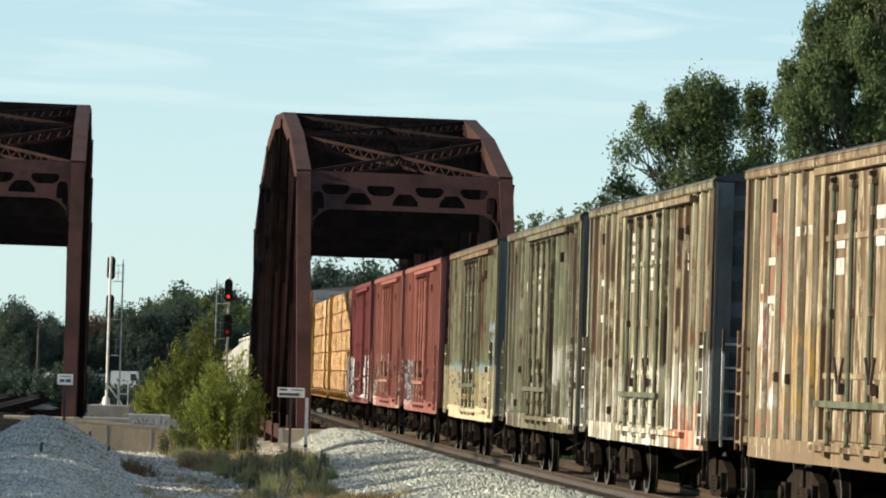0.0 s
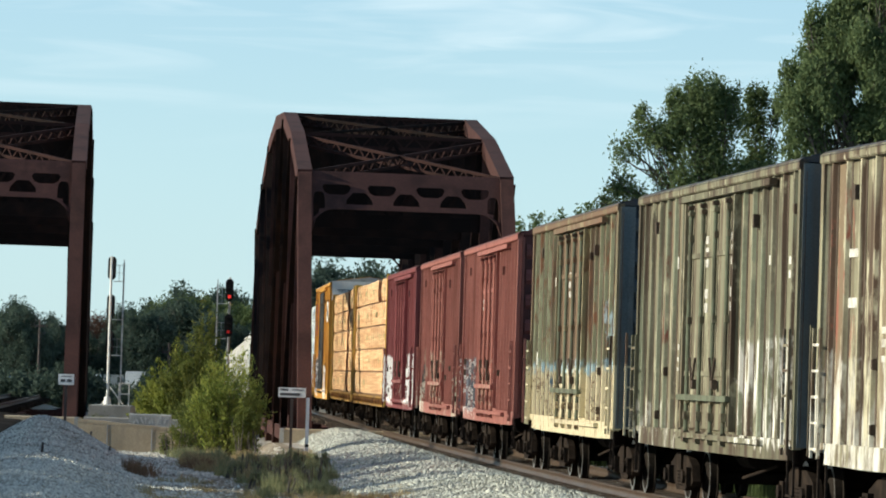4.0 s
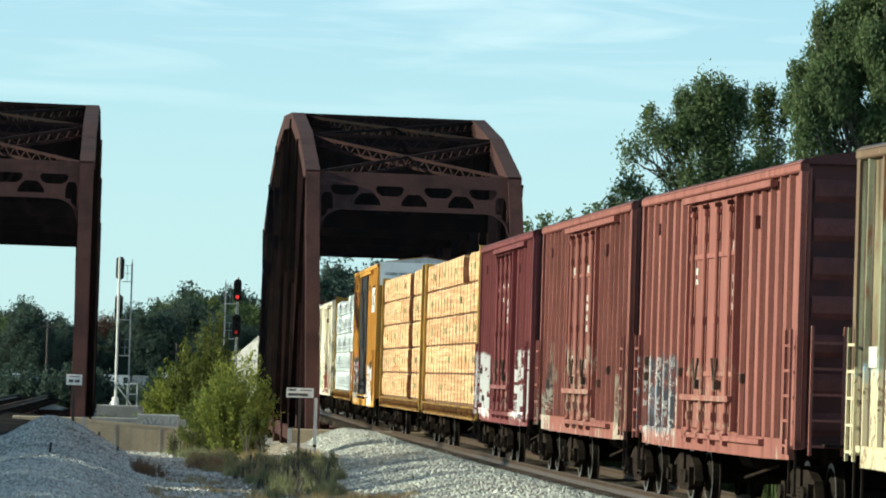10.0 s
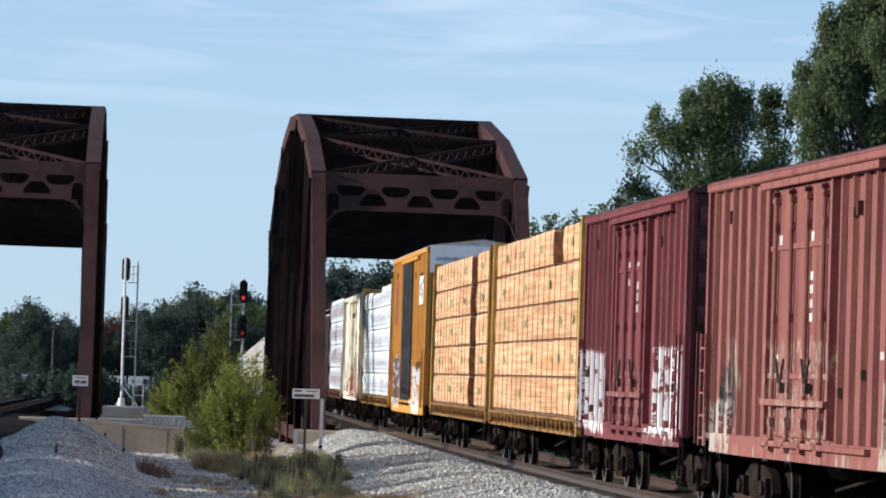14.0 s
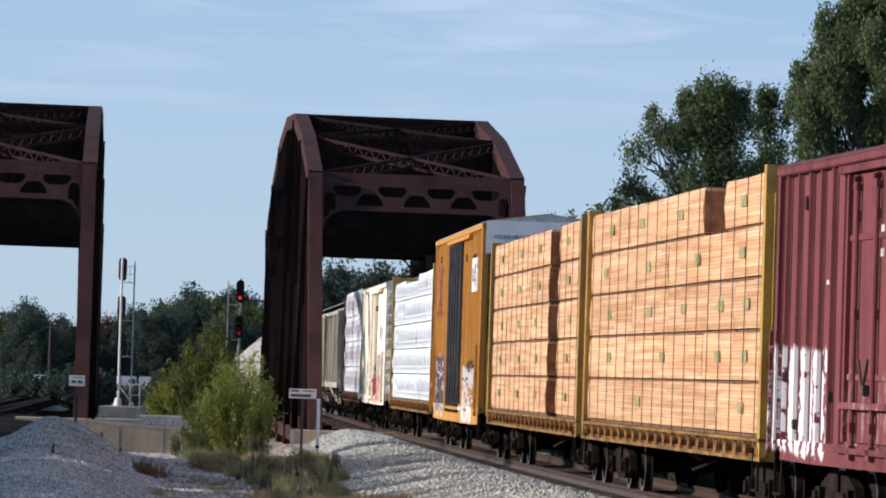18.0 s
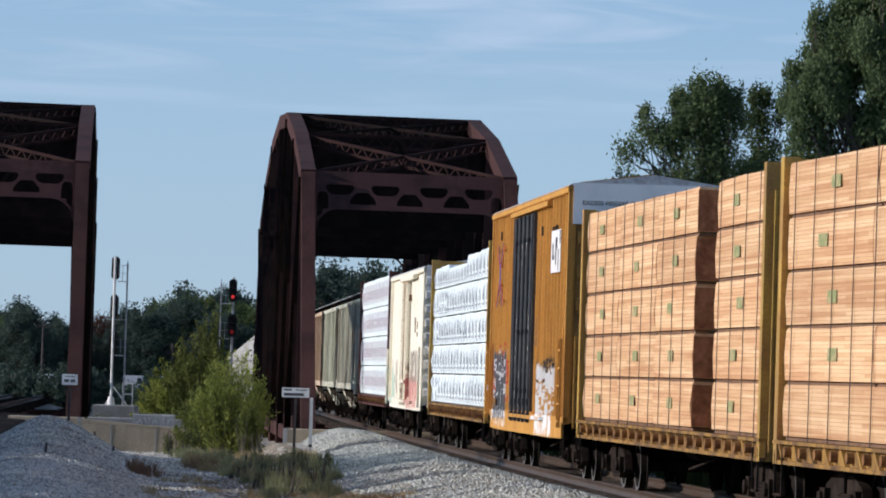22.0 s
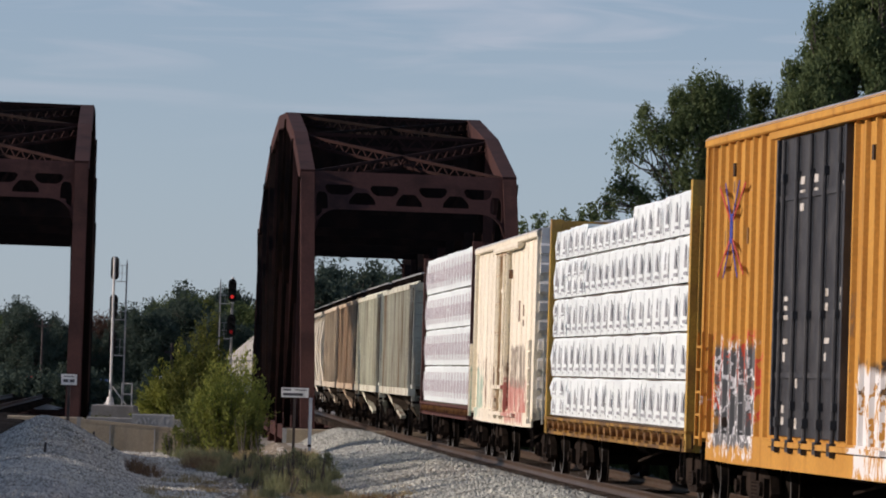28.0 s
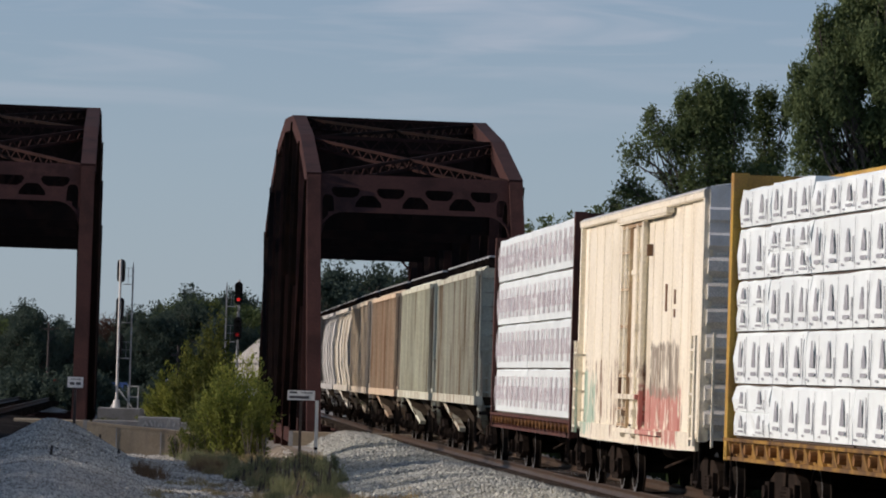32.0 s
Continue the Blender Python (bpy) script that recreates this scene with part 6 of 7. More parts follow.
# far woods: three builds, copied along the horizon
def far_woods():
    kinds = []
    for k, (mat, lab) in enumerate(((L_FAR, "dark green tree of the distant wood"), (L_FAR, "rounded dark tree of the distant wood"), (L_DARK, "deep green tree of the distant wood"), (L_AUTUMN, "reddish early-autumn tree of the distant wood"))):
        cl = spread_clumps(200 + k, 30, 3.6, 3.0, 2.0, 9.4, 1.4, 420)
        kinds.append(tree(-400 - 12 * k, 900, -0.6, (0, 0, 6), cl, 0.19, mat, lab, 200 + k, 0.25, "trees of the distant wood"))
    q = random.Random(9)
    # (px, top py) of the skyline of the wood left of and behind the bridges
    sky_line = [(-20, 560), (15, 545), (40, 528), (70, 548), (100, 556), (130, 562), (175, 570), (205, 560), (235, 548), (262, 540), (290, 532), (310, 520), (335, 500), (355, 503), (380, 515), (405, 522), (430, 514), (455, 516), (480, 522),
                (505, 520), (530, 515), (555, 505), (575, 480), (598, 462), (622, 466), (648, 474), (672, 470), (695, 466), (720, 472), (745, 480), (770, 470), (800, 460), (840, 455), (880, 450)]
    used = [False] * 4
    for i, (px, py) in enumerate(sky_line):
        for row in range(3):
            d = (455 if px < 520 else 330) + row * 16 + q.uniform(-6, 6)
            x = (px + q.uniform(-9, 9) - 781) / 8500 * d
            top = 1.83 + (664 + (px - 784) * 0.03 - py) / 8500 * d + 0.6
            h = max(2.5, top * (1.0 if row == 1 else q.uniform(0.62, 0.95)))
            k = 3 if 170 <= px <= 205 and row == 1 else q.randrange(3)
            sc = h / 10.3
            m = pose(x, d, -0.6, 0, 0, q.uniform(0, 360)) 
            if not used[k]:
                ob, used[k] = kinds[k], True
            else:
                ob = copy_thing(kinds[k], m)
            ob.matrix_basis = m @ Matrix.Diagonal((sc * 1.05, sc * 1.05, sc, 1))
    for k in range(4):
        if not used[k]:
            kinds[k].matrix_basis = pose(-60 - 8 * k, 470, -0.6)


far_woods()

# trees added on the other side of the second track, out of view, to shade the yard
for i in range(22):
    x, y, h = -30.5 - 3.2 * (i % 2), 42 + 3.6 * i, (9.4, 9.2, 9.6, 9.2)[i % 4]
    tree(x, y, -0.3, (0.2, 0, h * 0.6), spread_clumps(300 + i, 16, 3.2, 3.4, 0.9, h - 1.0, 1.35, 230, 0.15) + spread_clumps(330 + i, 14, 2.2, 3.6, 4.6, h - 1.2, 1.3, 300, 0.0) + spread_clumps(370 + i, 14, 1.8, 3.2, 0.2, 3.4, 1.2, 260, 0.0), 0.27, L_DARK, "unseen bushy tree added beyond the second track to shade the yard", 300 + i, 0.22, "trees on the bank")


# Two tall trees added out of view to keep sun off the bridges.
for i, (x, y, h) in enumerate(((-50, 216, 25), (-48, 230, 24))):
    tree(x, y, -0.4, (0.3, 0, h * 0.65), spread_clumps(340 + i, 34, 6.0, 6.5, 3.0, h - 1.5, 2.2, 260), 0.42, L_DARK, "unseen tall tree added to shade the bridges", 340 + i, 0.4, "trees on the bank")


def shrub(x, y, base, clumps, mat, label, seed, size=0.055, shoots=24, top=2.6, wide=0.8):
    t = thing("shrub", pose(x, y, base), label, "shrub")
    q = random.Random(seed)
    g = Geo()
    for i in range(shoots):
        a = q.uniform(0, math.tau)
        f = (Vector((0.25 * math.cos(a), 0.25 * math.sin(a), -0.1)))
        e = Vector((wide * q.uniform(0.3, 1) * math.cos(a), wide * q.uniform(0.3, 1) * math.sin(a), top * q.uniform(0.55, 1.0)))
        limb(g, f, e, 0.022, 0.006, q, 4, 0.15)
    tagged(part("stem", g, M_BARK, t), kind="stuff")
    part("foliage", crown_mesh("foliage", clumps, size, mat, seed, 0.05, 0.4), None, t)
    return t


def shrub_clumps(seed, n, rx, z0, z1, r, count):
    q = random.Random(seed)
    out = []
    for i in range(n):
        f = q.random() ** 0.8
        z = z0 + (z1 - z0) * f
        k = 1.0 - 0.72 * f ** 2.2
        a = q.uniform(0, math.tau)
        d = math.sqrt(q.random()) * rx * k
        rr = r * q.uniform(0.6, 1.2) * (1 - 0.35 * f)
        out.append((d * math.cos(a), d * math.sin(a), z, rr * 0.95, rr * 0.95, rr * 1.8, int(count * 1.5 * q.uniform(0.6, 1.3))))
    return out


def wand_shrub(x, y, base, mat, label, seed, wands, top, wide, per=110, leaf=0.05, root=0.35, low=0.12):
    """A willow-like shrub: many arching wands from one root, leafy along most of their length."""
    t = thing("shrub", pose(x, y, base), label, "shrub")
    r = np.random.RandomState(seed)
    g, cs, us, vs = Geo(), [], [], []
    for i in range(wands):
        a, k = r.uniform(0, math.tau), math.sqrt(r.uniform(0.02, 1.0))
        h = top * (1.0 - 0.42 * k ** 1.5) * r.uniform(0.62, 1.05)
        out, side = np.array((math.cos(a), math.sin(a), 0.0)), np.array((-math.sin(a), math.cos(a), 0.0))
        foot = out * root * k + side * r.normal() * 0.1
        bow, sway = wide * k * r.uniform(0.7, 1.1), r.normal() * 0.12
        at = lambda f: foot[None] + out[None] * (bow * f ** 1.5)[:, None] + side[None] * (sway * f)[:, None] + np.array((0, 0, 1.0))[None] * (h * (f - 0.16 * k * f ** 3))[:, None]
        f = np.linspace(0, 1, 6)
        pts = at(f)
        for p, q, s in zip(pts, pts[1:], f):
            g.rod(p, q, 0.016 * (1.05 - s), 4, 0.016 * (0.85 - s))
        f = low + (1.02 - low) * r.uniform(0, 1, per) ** 0.85
        c = at(f) + r.normal(size=(per, 3)) * (0.05 + 0.05 * (1 - f))[:, None]
        u = at(f + 0.05) - at(f)
        u /= np.linalg.norm(u, axis=1)[:, None]
        u += r.normal(size=(per, 3)) * 0.55
        u /= np.linalg.norm(u, axis=1)[:, None]
        w = np.cross(u, r.normal(size=(per, 3)))
        w /= np.linalg.norm(w, axis=1)[:, None] + 1e-9
        z = leaf * r.uniform(0.6, 1.4, size=(per, 1))
        cs.append(c)
        us.append(u * z)
        vs.append(w * z * 0.38)
    tagged(part("stem", g, M_BARK, t), kind="stuff")
    part("foliage", quad_mesh("foliage", np.concatenate(cs), np.concatenate(us), np.concatenate(vs), mat), None, t)
    return t


wand_shrub(-5.70, 130, -0.55, L_BUSH, "yellow-green willow shrub growing in the gravel", 401, 120, 2.95, 0.72)
wand_shrub(-5.25, 131.5, -0.55, L_BUSH, "upright yellow-green shrub at the foot of the bridge", 404, 70, 3.3, 0.5)
wand_shrub(-6.15, 132.5, -0.6, L_BUSH_DARK, "olive willow shrub among yellower ones", 405, 60, 2.5, 0.75)
shrub(-6.8, 128, -0.52, shrub_clumps(406, 12, 0.6, 0.0, 0.6, 0.18, 130), L_BUSH_DARK, "low straggling olive shrub in the gravel", 406, 0.04, 14, 0.8, 0.7)
shrub(-4.95, 129, -0.5, shrub_clumps(407, 14, 0.5, 0.0, 1.1, 0.2, 200), L_BUSH_DARK, "low olive shrub beside the marker post", 407, 0.042, 14, 1.2, 0.5)
wand_shrub(-9.15, 172, -1.35, L_BUSH, "yellowing shrub with feathery upright shoots", 402, 130, 4.4, 1.15, 130, 0.07, 0.6, 0.2)
wand_shrub(-8.35, 170, -1.35, L_BUSH_DARK, "tall narrow olive-green shrub behind a yellower one", 403, 110, 5.9, 0.80, 150, 0.07, 0.5, 0.2)
for i, (px, d, h, w) in enumerate(((262, 172, 1.3, 0.7), (298, 168, 1.6, 0.9), (248, 176, 0.9, 0.6), (190, 184, 0.9, 0.8), (230, 182, 1.0, 0.8), (345, 160, 1.6, 0.8), (60, 260, 1.0, 2.2), (20, 262, 1.3, 2.0), (95, 270, 0.8, 2.2), (225, 265, 0.7, 2.4), (290, 262, 1.6, 2.4), (180, 270, 0.7, 2.2), (-10, 268, 1.4, 2.2), (120, 240, 1.7, 2.0), (70, 242, 1.6, 2.0), (152, 244, 1.6, 1.6))):
    x = (px - 776) / 8500 * d
    shrub(x, d, ground_z(x, d) if d < 230 else -0.6, shrub_clumps(420 + i, 16, w, 0.1, h, 0.24 * (1 if d < 200 else 2), 230), L_BUSH_DARK if d < 200 else L_FAR, "low olive scrub on the bank by the bridges", 420 + i, 0.06 if d < 200 else 0.14, 10, h, w * 0.7)


# weeds and grass: blades gathered in tufts
def tuft_field(name, label, spots, mat, seed, blade=0.012):
    """spots: (x, y, radius, height, blades)."""
    r = np.random.RandomState(seed)
    c, u, v = [], [], []
    for x, y, rad, h, n in spots:
        a, d = r.uniform(0, math.tau, n), np.sqrt(r.uniform(0, 1, n)) * rad
        px, py = x + d * np.cos(a), y + d * np.sin(a)
        base = np.array([ground_z(float(i), float(j)) for i, j in zip(px[::8], py[::8])]).repeat(8)[:n]
        hh = h * r.uniform(0.4, 1.1, n) * (1 - 0.5 * (d / rad) ** 2)
        lean = r.normal(size=(n, 2)) * 0.28
        up = np.stack([lean[:, 0], lean[:, 1], np.ones(n)], 1) * (hh / 2)[:, None]
        c.append(np.stack([px, py, base], 1) + up)
        u.append(up)
        w = np.stack([np.cos(a * 3), np.sin(a * 3), np.zeros(n)], 1)
        v.append(w * blade * r.uniform(0.7, 1.6, (n, 1)))
    me = quad_mesh(name, np.concatenate(c), np.concatenate(u), np.concatenate(v), mat)
    return tagged(new(name, me), label, "weeds", kind="stuff")


def spots(seed, n, px0, px1, d0, d1, rad, h, blades):
    q = random.Random(seed)
    out = []
    for _ in range(n):
        d = q.uniform(d0, d1)
        out.append(((q.uniform(px0, px1) - 772) / 8500 * d, d, rad * q.uniform(0.6, 1.3), h * q.uniform(0.6, 1.25), int(blades * q.uniform(0.6, 1.3))))
    return out


tuft_field("green_weeds", "grey-green weeds along the gravel bank", spots(1, 22, 400, 585, 92, 124, 0.24, 0.34, 260) + spots(2, 10, 480, 600, 88, 104, 0.26, 0.42, 260) + spots(12, 14, 300, 420, 120, 134, 0.35, 0.36, 360), L_WEED, 1, 0.006)
tuft_field("dry_grass", "straw-coloured dry grass between the weeds", spots(3, 46, 340, 560, 96, 128, 0.30, 0.34, 260) + spots(4, 16, 430, 760, 84, 96, 0.25, 0.22, 200) + spots(9, 12, 230, 400, 84, 100, 0.28, 0.14, 160), L_DRY, 2, 0.005)
tuft_field("russet_weeds", "russet dead weeds in small clumps", spots(5, 4, 245, 285, 97, 103, 0.26, 0.36, 170) + spots(6, 8, 600, 900, 82, 88, 0.2, 0.2, 160) + spots(7, 8, 345, 385, 110, 130, 0.3, 0.35, 200), L_RED, 3, 0.006)


for i, (px, d, h, w) in enumerate(((505, 100, 0.62, 0.30), (535, 103, 0.75, 0.32), (560, 98, 0.6, 0.3), (482, 106, 0.5, 0.28), (520, 110, 0.55, 0.35), (455, 112, 0.45, 0.3), (580, 108, 0.5, 0.25), (430, 104, 0.35, 0.28), (545, 92, 0.5, 0.3), (470, 95, 0.35, 0.25))):
    x = (px - 772) / 8500 * d
    shrub(x, d, ground_z(x, d), shrub_clumps(450 + i, 14, w * 1.3, 0.03, h * 0.9, 0.09, 62), L_WEED, "grey-green leafy weed clump in the gravel", 450 + i, 0.022, 14, h, w * 0.8)


def far_side_brush():
    q = random.Random(41)
    out = []
    for i in range(260):
        p = track(q.uniform(-34, 84), -q.uniform(3.4, 7.0))
        out.append((p.x, p.y, q.uniform(0.7, 1.2), q.uniform(1.2, 2.2), 420))
    return out


# Brush added behind the train, so the gaps under the cars look deeply shaded.
tuft_field("dark_backing_brush", "dark green brush added beyond the track to darken the view under the cars", far_side_brush(), L_DARK, 4, 0.03)

# ---- loose stones of the ballast ----
def stones(name, label, places, size, seed, mat):
    r = np.random.RandomState(seed)
    n = len(places)
    base = np.array([(1, 0, 0), (-1, 0, 0), (0, 1, 0), (0, -1, 0), (0, 0, 1), (0, 0, -1)], float)
    tri = np.array([(0, 2, 4), (2, 1, 4), (1, 3, 4), (3, 0, 4), (2, 0, 5), (1, 2, 5), (3, 1, 5), (0, 3, 5)])
    k = size * r.uniform(0.5, 1.35, (n, 1, 1))
    v = base[None] * k * r.uniform(0.55, 1.2, (n, 6, 1)) + r.normal(size=(n, 6, 3)) * k * 0.22
    a = r.uniform(0, math.tau, n)
    ca, sa = np.cos(a)[:, None], np.sin(a)[:, None]
    x, y = v[:, :, 0] * ca - v[:, :, 1] * sa, v[:, :, 0] * sa + v[:, :, 1] * ca
    v = np.stack([x, y, v[:, :, 2] * 0.8], 2) + np.asarray(places)[:, None, :]
    f = (np.arange(n)[:, None, None] * 6 + tri[None]).reshape(-1)
    me = bpy.data.meshes.new(name)
    me.vertices.add(n * 6)
    me.vertices.foreach_set("co", v.reshape(-1))
    me.loops.add(n * 24)
    me.loops.foreach_set("vertex_index", f.astype(np.int32))
    me.polygons.add(n * 8)
    me.polygons.foreach_set("loop_start", np.arange(0, n * 24, 3, dtype=np.int32))
    me.update(calc_edges=True)
    me.materials.append(mat)
    return tagged(new(name, me), label, "ballast", kind="stuff")


def island_stone(name, a, c):
    m = leaf_material(name, a, c, 0.95)
    n, l = m.node_tree.nodes, m.node_tree.links
    l.new(n["Principled BSDF"].outputs[0], n["Material Output"].inputs["Surface"])
    return m


M_STONES = island_stone("crushed_limestone", (0.19, 0.195, 0.175), (0.57, 0.575, 0.51))
M_BANK_STONES = island_stone("dusty_bank_gravel", (0.17, 0.15, 0.125), (0.74, 0.70, 0.61))


def scatter():
    r = random.Random(77)
    out = []
    for _ in range(52000):
        s = r.uniform(-36, 52)
        side = r.uniform(1.25, 5.1)
        p = track(s, side, shoulder_z(side, s))
        if p.z > ground_z(p.x, p.y) - 0.03:
            out.append((p.x, p.y, p.z + r.uniform(-0.01, 0.015)))
    for _ in range(5000):
        s, side = r.uniform(-36, 52), r.uniform(-1.3, 1.3)
        p = track(s, side, -0.205)
        out.append(tuple(p))
    return out


def scatter_bank():
    r = random.Random(78)
    out = []
    while len(out) < 60000:
        d = 58 + 92 * r.random() ** 1.1
        x = (r.uniform(-20, 520) - 773) / 8500 * d
        c = track(120 - d).x - x
        lo, hi = soil_edges(d)
        if c < 4.5 or (c < 9 and r.random() < 0.45) or (lo < c < hi and r.random() < 0.8):
            continue
        out.append((x, d, ground_z(x, d) + 0.012))
    return out


stones("ballast_stones", "loose crushed limestone on the track's shoulder", scatter(), 0.042, 1, M_STONES)
stones("bank_gravel", "loose pale gravel on the bank of the second track", scatter_bank(), 0.034, 2, M_BANK_STONES)


# ---- ties ----
def tie_mesh(seed):
    q = random.Random(seed)
    j = lambda: q.uniform(-0.015, 0.015)
    return Geo().box(-0.115 + j(), 0.115 + j(), -1.30 + j(), 1.30 + j(), -0.36, -0.165 + j() * 0.5, 0.012)


def ties():
    meshes = [tie_mesh(i).mesh("tie") for i in range(4)]
    bed = thing("track_ties", on_track(0), "dark creosoted timber ties of the main track", "railway ties", kind="structure")
    inv = bed.matrix_basis.inverted()
    q = random.Random(3)
    n = 0
    for i in range(300):
        s = -108 + i * 0.585
        part("tie", meshes[i % 4], M_TIE, bed, at=inv @ on_track(s, q.uniform(-0.04, 0.04)) @ pose(0, 0, 0, 0, 0, q.uniform(-1, 1)))
        part("tie_plate", shared("plate", lambda: Geo().box(-0.1, 0.1, -0.93, -0.58, -0.172, -0.155).mesh("tie_plate")), M_RAIL, bed, at=inv @ on_track(s)) if i > 120 else None
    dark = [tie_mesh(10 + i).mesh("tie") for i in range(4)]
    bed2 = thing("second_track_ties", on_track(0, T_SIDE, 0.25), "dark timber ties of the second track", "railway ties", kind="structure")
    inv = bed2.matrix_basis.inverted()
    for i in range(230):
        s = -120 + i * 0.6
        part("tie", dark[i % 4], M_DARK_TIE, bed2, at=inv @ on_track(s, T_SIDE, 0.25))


# ---- concrete, signals, signs ----
def block(name, px0, px1, d, z0, z1, depth, mat, label, category="wall", chamfer=0.03, kind="", turn=0.0):
    """A concrete block whose face is d metres off between two bearings."""
    x0, x1 = (px0 - 775) / 8500 * d, (px1 - 775) / 8500 * d
    t = thing(name, pose((x0 + x1) / 2, d, 0, 0, 0, turn), label, category, kind=kind)
    w = (x1 - x0) / 2
    part("concrete_block", Geo().box(-w, w, 0, depth, z0, z1, chamfer), mat, t)
    return t, w


M_SPRAY = material("faded_spray_paint", (0.47, 0.47, 0.46), 0.85, second=(0.36, 0.36, 0.35), scale=5)


def abutments():
    x0, x1 = (150 - 775) / 8500 * 149.5, (360 - 775) / 8500 * 149.5
    w = (x1 - x0) / 2
    t = thing("abutment_wall", pose((x0 + x1) / 2, 149.5, 0), "tan weathered concrete abutment wall between the bridges", "wall")
    part("concrete_block", Geo().plate([(-w, -1.6), (w, -1.6), (w, -0.22), (-w, 0.04)], 0, 0.6), M_CONCRETE, t)
    part("coping", Geo().plate([(-w, 0.035), (w, -0.225), (w, -0.13), (-w, 0.13)], -0.012, 0.62), M_CONCRETE, t)
    for k in (-0.5, 0.25):
        part("joint_strip", Geo().box(k * w - 0.02, k * w + 0.02, -0.012, 0.02, -1.6, -0.09 - 0.13 * k), M_GREY_CONCRETE, t)
    t, w = block("abutment_wall", 20, 152, 150.4, -1.6, 0.16, 0.9, M_CONCRETE, "tan concrete abutment under the second bridge's end")
    part("pale_edge", Geo().box(w - 0.16, w - 0.002, -0.02, 0.1, -0.25, 0.165), M_GREY_CONCRETE, t)
    t, w = block("abutment_wall", 507, 790, 155.5, -1.8, -0.05, 0.9, M_CONCRETE, "tan concrete abutment at the main bridge's end")
    part("pale_edge", Geo().box(-w, -w + 0.14, -0.02, 0.1, -1.2, -0.045), M_GREY_CONCRETE, t)
    t, w = block("graffiti_block", 240, 314, 151.4, -1.2, 0.32, 0.5, M_GREY_CONCRETE, "grey concrete block with pale sprayed graffiti", "concrete block")
    q = random.Random(8)
    for i in range(9):
        x = -w * 0.75 + 1.5 * w * i / 8
        part("graffiti_stroke", Geo().beam((x + q.uniform(-.05, .05), -0.004, 0.02), (x + q.uniform(-.08, .08), -0.004, 0.19 + q.uniform(-0.05, 0.07)), 0.05, 0.006, (0, 1, 0)), M_SPRAY, t)
    block("signal_plinth", 168, 242, 192.0, -1.3, 0.22, 3.5, M_GREY_CONCRETE, "grey concrete slab carrying a signal mast", "concrete slab")
    block("backwall", 160, 330, 166.0, -1.3, 0.02, 0.4, M_GREY_CONCRETE, "grey weathered concrete back wall", "wall")


abutments()
M_RED = glow("red_signal_lamp", (1.0, 0.05, 0.04), 0.6)
M_RED_DIM = glow("dim_red_signal_lamp", (0.7, 0.03, 0.03), 0.12)


def signal_head(mast, z, x=0.0, lit=None, h=0.95):
    """A tall black background with three hooded lamps, facing along the track."""
    o = []
    for i in range(20):
        a = math.tau * i / 20
        o.append((x + 0.17 * math.cos(a), z + (h / 2 - 0.17) * (1 if math.sin(a) > 0 else -1) + 0.17 * math.sin(a)))
    head = part("signal_head", Geo().plate(o, -0.13, -0.10), M_BLACK, mast)
    part("lamp_case", Geo().box(x - 0.13, x + 0.13, -0.10, 0.16, z - h / 2 + 0.06, z + h / 2 - 0.06, 0.02), M_BLACK, head)
    for k in (-1, 0, 1):
        zz = z + k * h * 0.27
        g = Geo()
        for i in range(7):
            a0, a1 = math.pi * (i / 7), math.pi * ((i + 1) / 7)
            g.add(
                [(x + 0.11 * math.cos(a0), -0.13, zz + 0.11 * math.sin(a0)), (x + 0.11 * math.cos(a1), -0.13, zz + 0.11 * math.sin(a1)), (x + 0.10 * math.cos(a1), -0.38, zz + 0.10 * math.sin(a1)), (x + 0.10 * math.cos(a0), -0.38, zz + 0.10 * math.sin(a0))], [(0, 1, 2, 3)])
        part("hood", g, M_BLACK, head)
        part("lens", Geo().rod((x, -0.135, zz), (x, -0.15, zz), 0.072, 14), lit if lit and k == -1 else M_BLACK, head)
    return head


